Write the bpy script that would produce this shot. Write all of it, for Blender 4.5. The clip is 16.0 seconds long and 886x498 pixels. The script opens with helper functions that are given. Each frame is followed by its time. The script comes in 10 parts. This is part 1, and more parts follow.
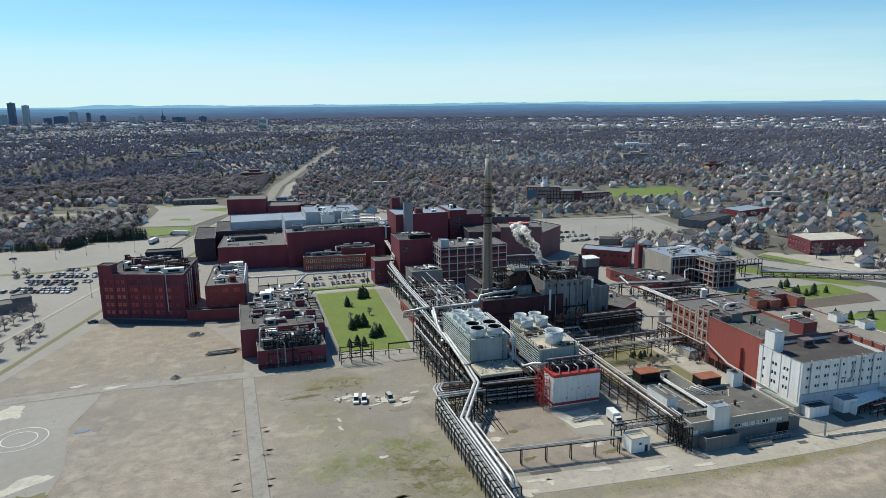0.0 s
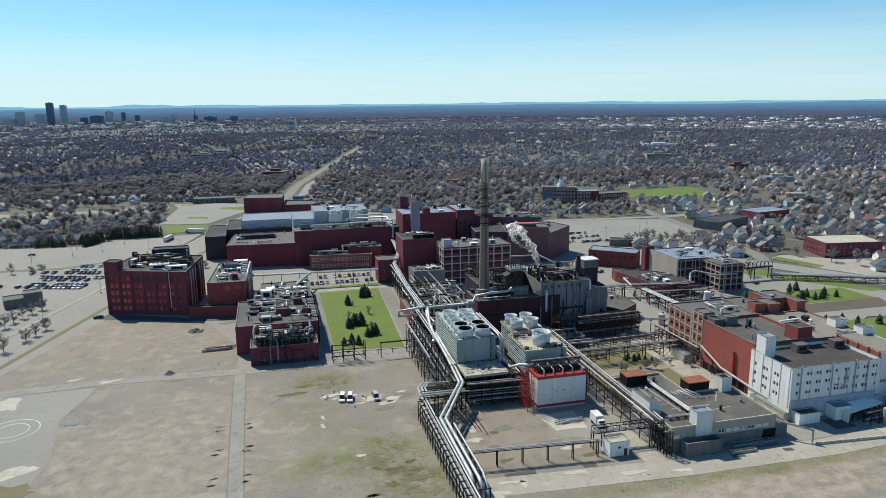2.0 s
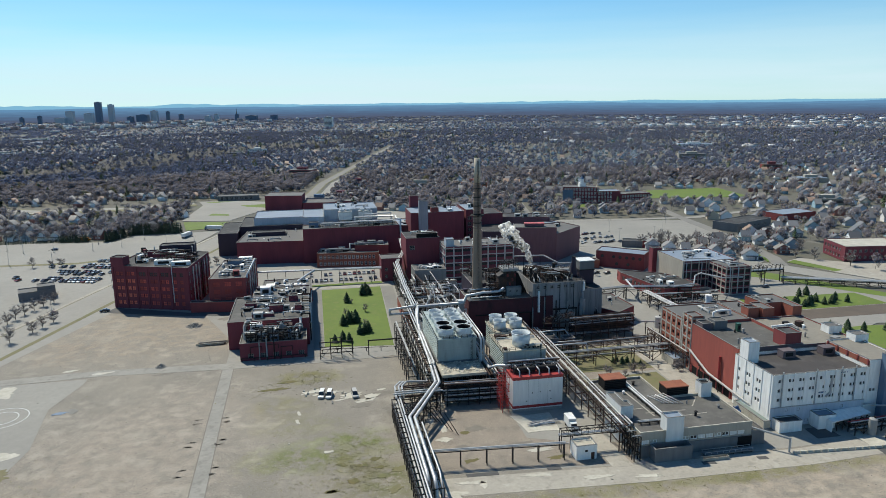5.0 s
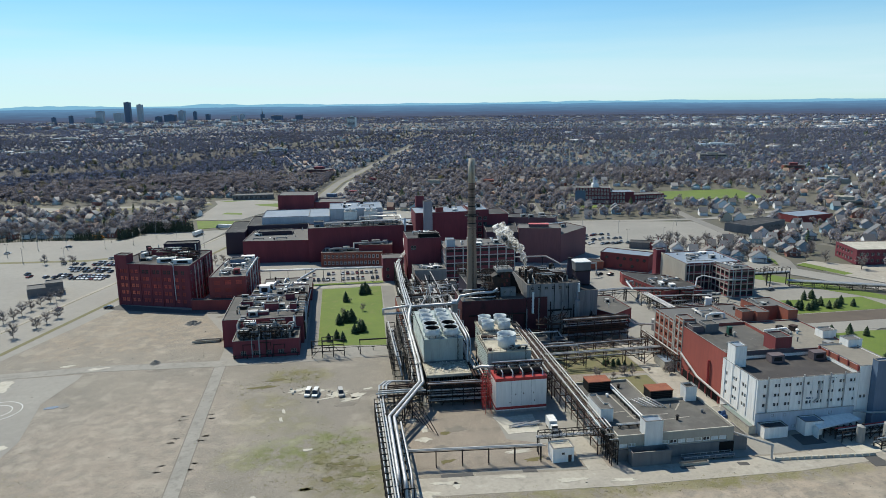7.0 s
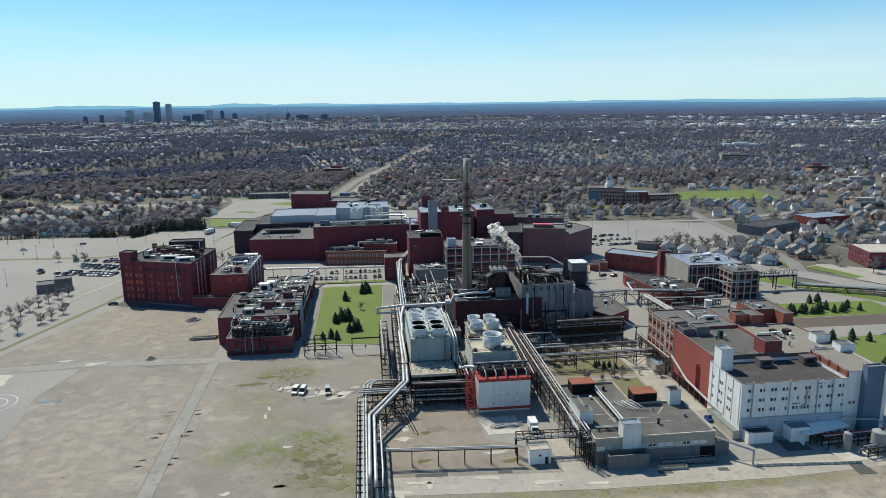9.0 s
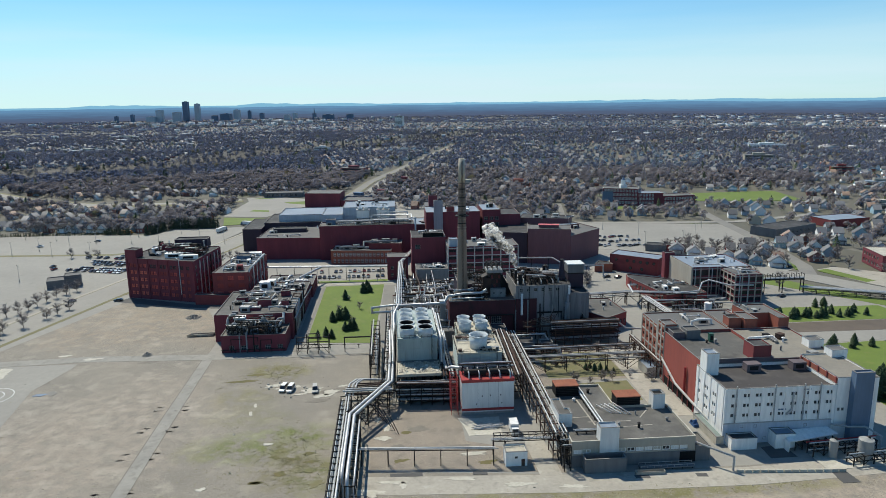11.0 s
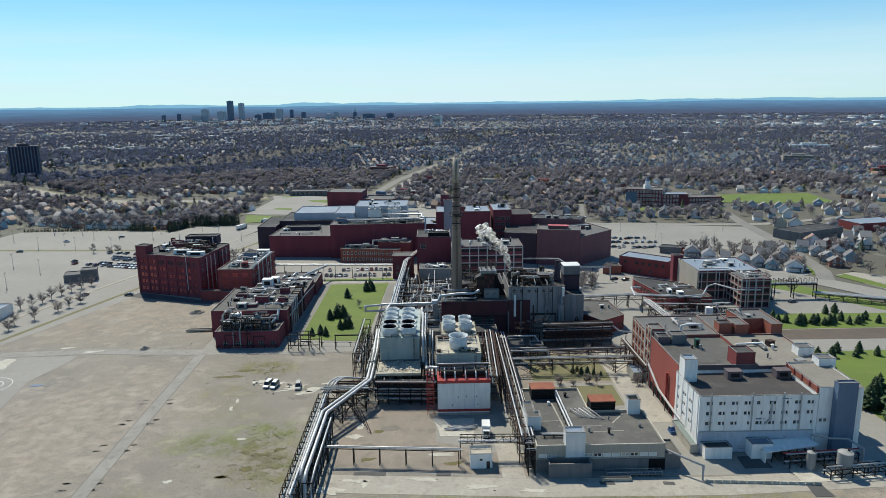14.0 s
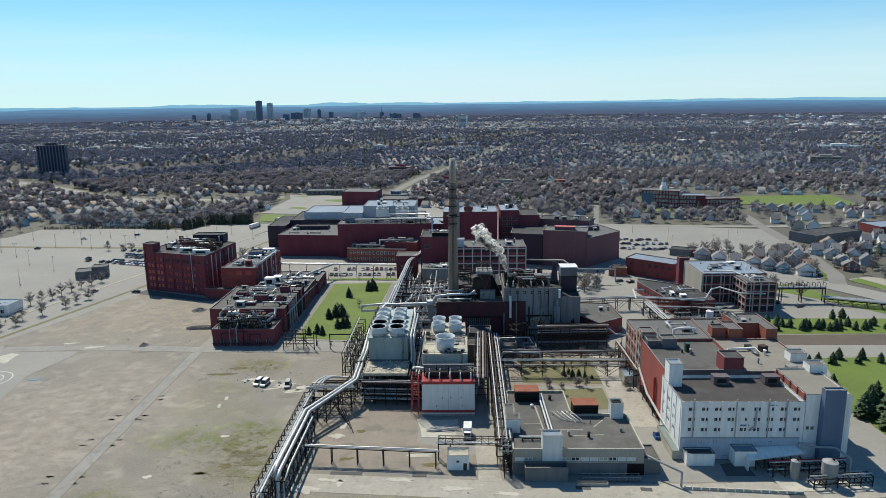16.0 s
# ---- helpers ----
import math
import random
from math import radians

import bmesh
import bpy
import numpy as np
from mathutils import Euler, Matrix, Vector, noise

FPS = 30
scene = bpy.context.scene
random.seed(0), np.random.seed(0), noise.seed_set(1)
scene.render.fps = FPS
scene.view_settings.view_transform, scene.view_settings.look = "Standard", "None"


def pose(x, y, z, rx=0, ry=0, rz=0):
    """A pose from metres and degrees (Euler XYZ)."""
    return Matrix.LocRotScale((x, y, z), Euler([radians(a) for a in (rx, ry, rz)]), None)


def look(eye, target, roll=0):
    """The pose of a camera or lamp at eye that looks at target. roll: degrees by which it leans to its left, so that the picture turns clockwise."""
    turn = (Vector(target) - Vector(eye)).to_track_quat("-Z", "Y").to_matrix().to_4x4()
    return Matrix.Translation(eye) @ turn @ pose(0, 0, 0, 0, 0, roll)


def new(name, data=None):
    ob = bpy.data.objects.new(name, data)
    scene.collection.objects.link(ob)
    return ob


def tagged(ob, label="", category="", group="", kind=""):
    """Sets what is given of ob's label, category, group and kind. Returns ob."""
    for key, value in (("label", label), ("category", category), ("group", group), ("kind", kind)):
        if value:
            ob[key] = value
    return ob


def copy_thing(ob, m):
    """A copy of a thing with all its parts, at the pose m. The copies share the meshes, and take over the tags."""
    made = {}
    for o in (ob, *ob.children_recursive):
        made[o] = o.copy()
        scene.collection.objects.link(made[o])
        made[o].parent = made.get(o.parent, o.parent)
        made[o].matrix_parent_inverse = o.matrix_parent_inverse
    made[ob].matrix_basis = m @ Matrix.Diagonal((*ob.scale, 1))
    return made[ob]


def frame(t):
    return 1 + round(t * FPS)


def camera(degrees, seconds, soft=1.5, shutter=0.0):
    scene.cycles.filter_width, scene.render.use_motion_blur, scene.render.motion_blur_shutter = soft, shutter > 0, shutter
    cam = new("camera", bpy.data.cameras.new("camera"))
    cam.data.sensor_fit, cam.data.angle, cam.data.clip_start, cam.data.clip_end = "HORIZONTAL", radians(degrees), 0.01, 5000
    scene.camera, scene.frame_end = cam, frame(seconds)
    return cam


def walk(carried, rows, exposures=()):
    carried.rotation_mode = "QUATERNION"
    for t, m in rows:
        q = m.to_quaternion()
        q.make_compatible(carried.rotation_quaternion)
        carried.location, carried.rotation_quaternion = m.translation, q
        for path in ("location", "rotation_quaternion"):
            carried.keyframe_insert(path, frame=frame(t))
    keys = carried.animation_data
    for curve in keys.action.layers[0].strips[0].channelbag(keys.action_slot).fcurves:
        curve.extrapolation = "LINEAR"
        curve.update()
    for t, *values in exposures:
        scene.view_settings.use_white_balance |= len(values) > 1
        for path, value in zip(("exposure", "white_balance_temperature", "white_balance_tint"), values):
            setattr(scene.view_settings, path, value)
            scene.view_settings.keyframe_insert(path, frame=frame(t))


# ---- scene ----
cam = camera(65.5, 16.0, soft=0.5)
PATH = [
    (0, (-101.697, -327.917, 101.341), (-101.1374, -326.0429, 100.9245), -0.519),
    (0.5, (-98.025, -328.970, 101.332), (-97.4873, -327.0888, 100.9152), -0.532),
    (1, (-94.424, -329.978, 101.324), (-93.9072, -328.0915, 100.9073), -0.544),
    (1.5, (-90.884, -330.944, 101.317), (-90.3873, -329.0521, 100.9006), -0.556),
    (2, (-87.396, -331.869, 101.312), (-86.9186, -329.9718, 100.8950), -0.567),
    (2.5, (-83.951, -332.753, 101.307), (-83.4927, -330.8515, 100.8904), -0.579),
    (3, (-80.541, -333.598, 101.304), (-80.1015, -331.6919, 100.8867), -0.59),
    (3.5, (-77.159, -334.404, 101.301), (-76.7378, -332.4939, 100.8836), -0.6),
    (4, (-73.797, -335.172, 101.299), (-73.3948, -333.2579, 100.8812), -0.611),
    (6.5, (-57.106, -338.454, 101.292), (-56.7934, -336.5234, 100.8733), -0.658),
    (7, (-53.759, -339.000, 101.290), (-53.4646, -337.0668, 100.8718), -0.667),
    (7.5, (-50.402, -339.510, 101.289), (-50.1253, -337.5737, 100.8699), -0.675),
    (8, (-47.031, -339.982, 101.286), (-46.7732, -338.0436, 100.8676), -0.683),
    (8.5, (-43.647, -340.417, 101.284), (-43.4068, -338.4763, 100.8647), -0.691),
    (9, (-40.246, -340.814, 101.280), (-40.0251, -338.8714, 100.8611), -0.698),
    (11.5, (-23.017, -342.209, 101.248), (-22.8914, -340.2572, 100.8284), -0.731),
    (12, (-19.534, -342.363, 101.238), (-19.4286, -340.4102, 100.8180), -0.737),
    (12.5, (-16.045, -342.473, 101.226), (-15.9595, -340.5191, 100.8060), -0.742),
    (13, (-12.553, -342.537, 101.212), (-12.4876, -340.5828, 100.7923), -0.747),
    (13.5, (-9.063, -342.555, 101.196), (-9.0172, -340.5996, 100.7768), -0.752),
    (14, (-5.578, -342.523, 101.179), (-5.5528, -340.5680, 100.7593), -0.757),
    (14.5, (-2.105, -342.442, 101.159), (-2.1000, -340.4865, 100.7397), -0.761),
    (15, (1.351, -342.309, 101.137), (1.3355, -340.3530, 100.7178), -0.765),
    (15.5, (4.782, -342.121, 101.113), (4.7473, -340.1659, 100.6936), -0.768),
    (16, (8.183, -341.878, 101.086), (8.1282, -339.9230, 100.6670), -0.772),
]
walk(cam, [(t, look(eye, target, roll)) for t, eye, target, roll in PATH])

# ---- light ----
SUN_EL, SUN_AZ = radians(52), radians(-28)          # azimuth from +y towards +x
world = bpy.data.worlds.new("sky")
scene.world = world
world.use_nodes = True
wn, wl = world.node_tree.nodes, world.node_tree.links
sky = wn.new("ShaderNodeTexSky")
sky.sky_type, sky.sun_disc = "NISHITA", False
sky.sun_elevation, sky.sun_rotation = SUN_EL, SUN_AZ
sky.altitude, sky.air_density, sky.dust_density, sky.ozone_density = 250, 1.0, 0.0, 3.0
SKY_STRENGTH = 0.100
wn["Background"].inputs["Strength"].default_value = SKY_STRENGTH
tint = wn.new("ShaderNodeMix")                       # thin spring haze takes the yellow out of the low sky
tint.data_type, tint.blend_type = "RGBA", "MULTIPLY"
tint.inputs[0].default_value, tint.inputs[7].default_value = 1.0, (0.59, 1.03, 1.22, 1)
wl.new(sky.outputs[0], tint.inputs[6])
way = wn.new("ShaderNodeTexCoord")
span = wn.new("ShaderNodeMapping")
span.inputs["Scale"].default_value = (1.0, 1.0, 14.0)
wl.new(way.outputs["Generated"], span.inputs["Vector"])
veil = wn.new("ShaderNodeTexNoise")
veil.inputs["Scale"].default_value, veil.inputs["Detail"].default_value = 1.6, 6
wl.new(span.outputs[0], veil.inputs["Vector"])
split = wn.new("ShaderNodeSeparateXYZ")
wl.new(way.outputs["Generated"], split.inputs[0])
low = wn.new("ShaderNodeMapRange")
for key, val in (("From Min", 0.15), ("From Max", 0.0), ("To Min", 0.0), ("To Max", 1.0)):
    low.inputs[key].default_value = val
wl.new(split.outputs["Z"], low.inputs["Value"])
thick = wn.new("ShaderNodeMapRange")
thick.inputs["From Min"].default_value, thick.inputs["From Max"].default_value = 0.1, 0.62
wl.new(veil.outputs[0], thick.inputs["Value"])
both = wn.new("ShaderNodeMath")
both.operation = "MULTIPLY"
wl.new(low.outputs[0], both.inputs[0]), wl.new(thick.outputs[0], both.inputs[1])
cloud = wn.new("ShaderNodeMix")
cloud.data_type = "RGBA"
cloud.inputs[7].default_value = (6.9, 8.7, 9.5, 1)
wl.new(both.outputs[0], cloud.inputs[0]), wl.new(tint.outputs[2], cloud.inputs[6])
wl.new(cloud.outputs[2], wn["Background"].inputs["Color"])
sun = new("sun", bpy.data.lights.new("sun", "SUN"))
sun.data.energy, sun.data.angle, sun.data.color = 5.0, radians(0.55), (1.0, 0.965, 0.835)
sun_to = Vector((math.sin(SUN_AZ) * math.cos(SUN_EL), math.cos(SUN_AZ) * math.cos(SUN_EL), math.sin(SUN_EL)))
sun.matrix_world = look(sun_to * 300, (0, 0, 0))


# ---- materials ----
def surface(name, c, c2=None, coarse=0.08, fine=1.5, rough=0.85, metal=0.0, bump=0.0, stain=None, amount=0.35,
            stretch=(1, 1, 1), vary=0.0, island=0.0, spec=0.3, zones=(), flecks=(), lift=0.0, airy=0.0):
    """A surface of two colours mixed at two scales, with stains of their own shape, by place in the world."""
    m = bpy.data.materials.new(name)
    m.use_nodes = True
    n, l = m.node_tree.nodes, m.node_tree.links
    p = n["Principled BSDF"]
    p.inputs["Metallic"].default_value, p.inputs["Specular IOR Level"].default_value = metal, spec
    geo = n.new("ShaderNodeNewGeometry")
    mp = n.new("ShaderNodeMapping")
    mp.inputs["Scale"].default_value = stretch
    l.new(geo.outputs["Position"], mp.inputs["Vector"])

    def noise_at(scale, detail, lo, hi):
        t = n.new("ShaderNodeTexNoise")
        t.inputs["Scale"].default_value, t.inputs["Detail"].default_value, t.inputs["Roughness"].default_value = scale, detail, 0.62
        l.new(mp.outputs[0], t.inputs["Vector"])
        r = n.new("ShaderNodeMapRange")
        r.inputs["From Min"].default_value, r.inputs["From Max"].default_value = lo, hi
        l.new(t.outputs[0], r.inputs["Value"])
        return r.outputs[0]

    def mix(f, a, b, mode="MIX"):
        x = n.new("ShaderNodeMix")
        x.data_type, x.blend_type = "RGBA", mode
        for sock, val in ((x.inputs[0], f), (x.inputs[6], a), (x.inputs[7], b)):
            if hasattr(val, "is_linked"):
                l.new(val, sock)
            else:
                sock.default_value = val if isinstance(val, float) else (*val, 1)
        return x.outputs[2]
    c2 = c2 or tuple(v * 0.72 for v in c)
    col = mix(noise_at(coarse, 5, 0.36, 0.64), c, c2)
    grain = noise_at(fine, 4, 0.25, 0.75)
    col = mix(grain, mix(0.5, col, tuple(v * 0.62 for v in c2)), col)
    if stain:
        col = mix(noise_at(coarse * 2.7, 6, 0.56, 0.72), col, mix(amount, col, stain))
    for x, y, rx, ry, zc, za in zones:                       # worn or overgrown areas with ragged edges
        m1 = n.new("ShaderNodeVectorMath")
        m1.operation = "MULTIPLY_ADD"
        m1.inputs[1].default_value, m1.inputs[2].default_value = (1 / rx, 1 / ry, 0), (-x / rx, -y / ry, 0)
        l.new(geo.outputs["Position"], m1.inputs[0])
        m2 = n.new("ShaderNodeVectorMath")
        m2.operation = "LENGTH"
        l.new(m1.outputs[0], m2.inputs[0])
        m3 = n.new("ShaderNodeMath")
        m3.operation = "MULTIPLY_ADD"
        m3.inputs[1].default_value = 1.3
        l.new(noise_at(0.055, 6, 0.2, 0.8), m3.inputs[0])
        m4 = n.new("ShaderNodeMath")
        m4.operation = "SUBTRACT"
        l.new(m3.outputs[0], m4.inputs[0]), l.new(m2.outputs["Value"], m4.inputs[1])
        m5 = n.new("ShaderNodeMapRange")
        m5.inputs["From Min"].default_value, m5.inputs["From Max"].default_value = -0.25, 0.45
        m5.inputs["To Max"].default_value = za
        l.new(m4.outputs[0], m5.inputs["Value"])
        m6 = n.new("ShaderNodeMath")
        m6.operation = "MULTIPLY"
        l.new(m5.outputs[0], m6.inputs[0]), l.new(noise_at(0.22, 8, 0.38, 0.60), m6.inputs[1])
        col = mix(m6.outputs[0], col, zc)
    for fc, fs, lo, hi, fa in flecks:
        f = n.new("ShaderNodeMath")
        f.operation = "MULTIPLY"
        f.inputs[1].default_value = fa
        l.new(noise_at(fs, 6, lo, hi), f.inputs[0])
        col = mix(f.outputs[0], col, fc)
    if vary or island:
        src = n.new("ShaderNodeObjectInfo").outputs["Random"] if vary else geo.outputs["Random Per Island"]
        hs = n.new("ShaderNodeHueSaturation")
        r = n.new("ShaderNodeMapRange")
        r.inputs["To Min"].default_value, r.inputs["To Max"].default_value = 1 - (vary or island), 1 + (vary or island)
        l.new(src, r.inputs["Value"])
        l.new(r.outputs[0], hs.inputs["Value"])
        l.new(col, hs.inputs["Color"])
        col = hs.outputs[0]
    l.new(col, p.inputs["Base Color"])
    rr = n.new("ShaderNodeMapRange")
    rr.inputs["To Min"].default_value, rr.inputs["To Max"].default_value = max(rough - 0.12, 0.02), min(rough + 0.1, 1)
    l.new(grain, rr.inputs["Value"])
    l.new(rr.outputs[0], p.inputs["Roughness"])
    if lift:                                                 # fine twigs scatter light as one soft crown
        up = n.new("ShaderNodeVectorMath")
        up.operation = "ADD"
        up.inputs[1].default_value = (0, 0, lift)
        l.new(geo.outputs["Normal"], up.inputs[0])
        unit = n.new("ShaderNodeVectorMath")
        unit.operation = "NORMALIZE"
        l.new(up.outputs[0], unit.inputs[0])
        l.new(unit.outputs[0], p.inputs["Normal"])
    if airy:                                                 # a haze of twigs lets light through unevenly
        gaps = n.new("ShaderNodeMapRange")
        gaps.inputs["To Min"].default_value, gaps.inputs["To Max"].default_value = 0.72, 0.04
        l.new(noise_at(airy, 5, 0.34, 0.6), gaps.inputs["Value"])
        l.new(gaps.outputs[0], p.inputs["Alpha"])
    if bump:
        b = n.new("ShaderNodeBump")
        b.inputs["Strength"].default_value, b.inputs["Distance"].default_value = 0.6, bump
        l.new(grain, b.inputs["Height"])
        l.new(b.outputs[0], p.inputs["Normal"])
    return m


def coloured(name, colours, rough=0.6, metal=0.0, by_island=True):
    """One of several colours for each piece of a mesh, or for each object."""
    m = bpy.data.materials.new(name)
    m.use_nodes = True
    n, l = m.node_tree.nodes, m.node_tree.links
    p = n["Principled BSDF"]
    r = n.new("ShaderNodeValToRGB")
    r.color_ramp.interpolation = "CONSTANT"
    while len(r.color_ramp.elements) < len(colours):
        r.color_ramp.elements.new(0.5)
    for i, (e, c) in enumerate(zip(r.color_ramp.elements, colours)):
        e.position, e.color = i / len(colours), (*c, 1)
    src = n.new("ShaderNodeNewGeometry").outputs["Random Per Island"] if by_island else n.new("ShaderNodeObjectInfo").outputs["Random"]
    l.new(src, r.inputs[0])
    l.new(r.outputs[0], p.inputs["Base Color"])
    p.inputs["Roughness"].default_value, p.inputs["Metallic"].default_value = rough, metal
    return m


def glow(name, c, strength):
    m = bpy.data.materials.new(name)
    m.use_nodes = True
    p = m.node_tree.nodes["Principled BSDF"]
    p.inputs["Base Color"].default_value = (0, 0, 0, 1)
    p.inputs["Specular IOR Level"].default_value = 0
    p.inputs["Emission Color"].default_value, p.inputs["Emission Strength"].default_value = (*c, 1), strength
    return m


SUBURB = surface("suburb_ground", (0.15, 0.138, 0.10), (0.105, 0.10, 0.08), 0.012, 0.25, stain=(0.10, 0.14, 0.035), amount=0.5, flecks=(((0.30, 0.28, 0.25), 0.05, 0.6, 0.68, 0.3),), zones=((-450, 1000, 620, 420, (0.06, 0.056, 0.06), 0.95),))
GRAVEL = surface("yard_gravel", (0.28, 0.246, 0.196), (0.222, 0.198, 0.162), 0.035, 1.4, flecks=(((0.085, 0.075, 0.058), 2.2, 0.55, 0.66, 0.75), ((0.44, 0.41, 0.34), 2.8, 0.56, 0.68, 0.7), ((0.17, 0.15, 0.12), 0.16, 0.52, 0.72, 0.55), ((0.38, 0.345, 0.28), 0.11, 0.52, 0.72, 0.5), ((0.14, 0.12, 0.09), 0.7, 0.6, 0.72, 0.5), ((0.45, 0.42, 0.36), 1.3, 0.62, 0.74, 0.5)), stain=(0.21, 0.185, 0.14), amount=0.45, bump=0.05, zones=((-62, -146, 19, 10, (0.135, 0.15, 0.045), 1.0), (-82, -148, 10, 7, (0.135, 0.145, 0.05), 0.9), (-56, -160, 12, 12, (0.15, 0.13, 0.055), 0.8), (-72, -87, 12, 7, (0.145, 0.13, 0.045), 1.0), (-80, -112, 10, 9, (0.16, 0.145, 0.06), 0.8), (-76, -127, 14, 7, (0.16, 0.155, 0.065), 0.6), (-56, -106, 14, 7, (0.2, 0.18, 0.15), 0.75), (-62, -118, 18, 5, (0.2, 0.18, 0.15), 0.6), (-48, -166, 7, 9, (0.10, 0.105, 0.03), 1.0), (-56, -158, 5, 3, (0.09, 0.08, 0.03), 1.0), (-88, -190, 10, 14, (0.14, 0.135, 0.045), 0.9), (-140, -150, 26, 30, (0.23, 0.19, 0.15), 0.7), (-170, -40, 20, 12, (0.22, 0.185, 0.145), 0.7), (-110, -110, 16, 30, (0.235, 0.20, 0.16), 0.6), (-175, -165, 26, 20, (0.17, 0.155, 0.06), 0.5), (-140, -20, 40, 30, (0.33, 0.25, 0.17), 0.5), (-120, -135, 30, 40, (0.35, 0.29, 0.23), 0.6), (-136, 4, 14, 6, (0.2, 0.18, 0.15), 0.6), (-150, -120, 10, 18, (0.27, 0.24, 0.2), 0.5), (60, -190, 90, 10, (0.44, 0.35, 0.26), 0.6), (20, -182, 40, 4, (0.15, 0.14, 0.05), 0.9), (60, -183, 30, 3, (0.15, 0.14, 0.05), 0.9), (-98, -80, 14, 5, (0.2, 0.18, 0.15), 0.5)))
GRAVEL_BROWN = surface("works_gravel", (0.30, 0.25, 0.195), (0.24, 0.205, 0.165), 0.05, 0.8, flecks=(((0.14, 0.12, 0.10), 0.2, 0.52, 0.7, 0.6), ((0.42, 0.38, 0.3), 0.35, 0.6, 0.75, 0.5), ((0.10, 0.088, 0.07), 2.2, 0.55, 0.67, 0.7), ((0.47, 0.42, 0.34), 2.8, 0.57, 0.68, 0.6)), stain=(0.17, 0.15, 0.11), amount=0.5, bump=0.05)
TURF = surface("turf", (0.15, 0.205, 0.036), (0.118, 0.168, 0.032), 0.06, 1.2, flecks=(((0.08, 0.11, 0.02), 1.8, 0.55, 0.7, 0.5), ((0.2, 0.2, 0.06), 0.12, 0.55, 0.72, 0.5)), stain=(0.19, 0.19, 0.055), amount=0.5)
MOSS = surface("dry_moss", (0.16, 0.125, 0.05), (0.12, 0.115, 0.045), 0.3, 1.5)
DARKGRAVEL = surface("dark_gravel", (0.17, 0.152, 0.125), (0.215, 0.192, 0.158), 0.4, 2.0)
ROUGH_TURF = surface("rough_turf", (0.15, 0.15, 0.06), (0.19, 0.165, 0.09), 0.15, 1.0)
ASPHALT = surface("asphalt", (0.25, 0.235, 0.205), (0.205, 0.195, 0.175), 0.05, 0.8, stain=(0.11, 0.105, 0.095), amount=0.4)
LOT = surface("old_asphalt", (0.32, 0.302, 0.262), (0.27, 0.255, 0.224), 0.02, 0.5, stain=(0.25, 0.235, 0.205), amount=0.5, flecks=(((0.18, 0.17, 0.15), 0.25, 0.55, 0.72, 0.45), ((0.15, 0.14, 0.13), 0.9, 0.62, 0.72, 0.5)))
CONCRETE = surface("concrete", (0.415, 0.38, 0.315), (0.35, 0.32, 0.268), 0.07, 0.9, stain=(0.2, 0.185, 0.155), amount=0.6, flecks=(((0.16, 0.15, 0.125), 0.3, 0.55, 0.7, 0.5), ((0.5, 0.47, 0.41), 0.22, 0.58, 0.74, 0.5)))
ASPHALT_AND_SHADE = surface("dark_asphalt_and_shade", (0.11, 0.105, 0.10), (0.085, 0.083, 0.08), 0.1, 1.2)
LANE = surface("yard_lane_concrete", (0.325, 0.305, 0.265), (0.265, 0.25, 0.218), 0.09, 0.9, stain=(0.19, 0.175, 0.145), amount=0.6, flecks=(((0.16, 0.15, 0.125), 0.3, 0.52, 0.68, 0.6),))
PALE = surface("pale_concrete", (0.56, 0.525, 0.44), (0.42, 0.39, 0.32), 0.25, 1.3, stain=(0.3, 0.28, 0.22), amount=0.5)
WHITELINE = surface("road_paint", (0.75, 0.75, 0.72), (0.6, 0.6, 0.56), 0.2, 2.0)
WALLSTRETCH = (1, 1, 0.16)
BRICK_DARK = surface("dark_red_brick", (0.235, 0.056, 0.069), (0.172, 0.043, 0.055), 0.09, 1.1, stain=(0.13, 0.036, 0.041), amount=0.6, stretch=WALLSTRETCH, bump=0.02)
BRICK = surface("red_brick", (0.29, 0.068, 0.065), (0.23, 0.056, 0.055), 0.12, 1.3, stain=(0.18, 0.065, 0.05), amount=0.45, stretch=WALLSTRETCH, bump=0.02)
BRICK_ORANGE = surface("orange_brick", (0.37, 0.12, 0.08), (0.31, 0.10, 0.066), 0.15, 1.3, stain=(0.2, 0.09, 0.06), amount=0.4, stretch=WALLSTRETCH)
BRICK_INFILL = surface("bricked_in_window", (0.62, 0.13, 0.095), (0.42, 0.08, 0.065), 0.2, 1.4, vary=0.4)
BRICK_SOOT = surface("sooty_red_brick", (0.125, 0.04, 0.044), (0.085, 0.03, 0.034), 0.09, 1.1, stain=(0.035, 0.022, 0.022), amount=0.85, stretch=(1, 1, 0.35), bump=0.02)
BRICK_BRIGHT = surface("orange_brick_infill", (0.82, 0.23, 0.15), (0.66, 0.15, 0.10), 0.3, 1.4)
SOIL = surface("bare_soil", (0.15, 0.118, 0.09), (0.115, 0.092, 0.072), 0.08, 0.9)
CLAD_DARK = surface("dark_cladding", (0.052, 0.036, 0.055), (0.04, 0.029, 0.044), 0.1, 1.0, rough=0.6, stretch=WALLSTRETCH)
CLAD_MAROON = surface("maroon_cladding", (0.215, 0.10, 0.107), (0.165, 0.08, 0.088), 0.06, 0.9, rough=0.7, stretch=WALLSTRETCH)
WHITE = surface("white_paint", (0.93, 0.905, 0.85), (0.87, 0.845, 0.79), 0.15, 1.1, stain=(0.5, 0.47, 0.42), amount=0.3, stretch=WALLSTRETCH, flecks=(((0.5, 0.46, 0.4), 0.8, 0.68, 0.78, 0.5),))
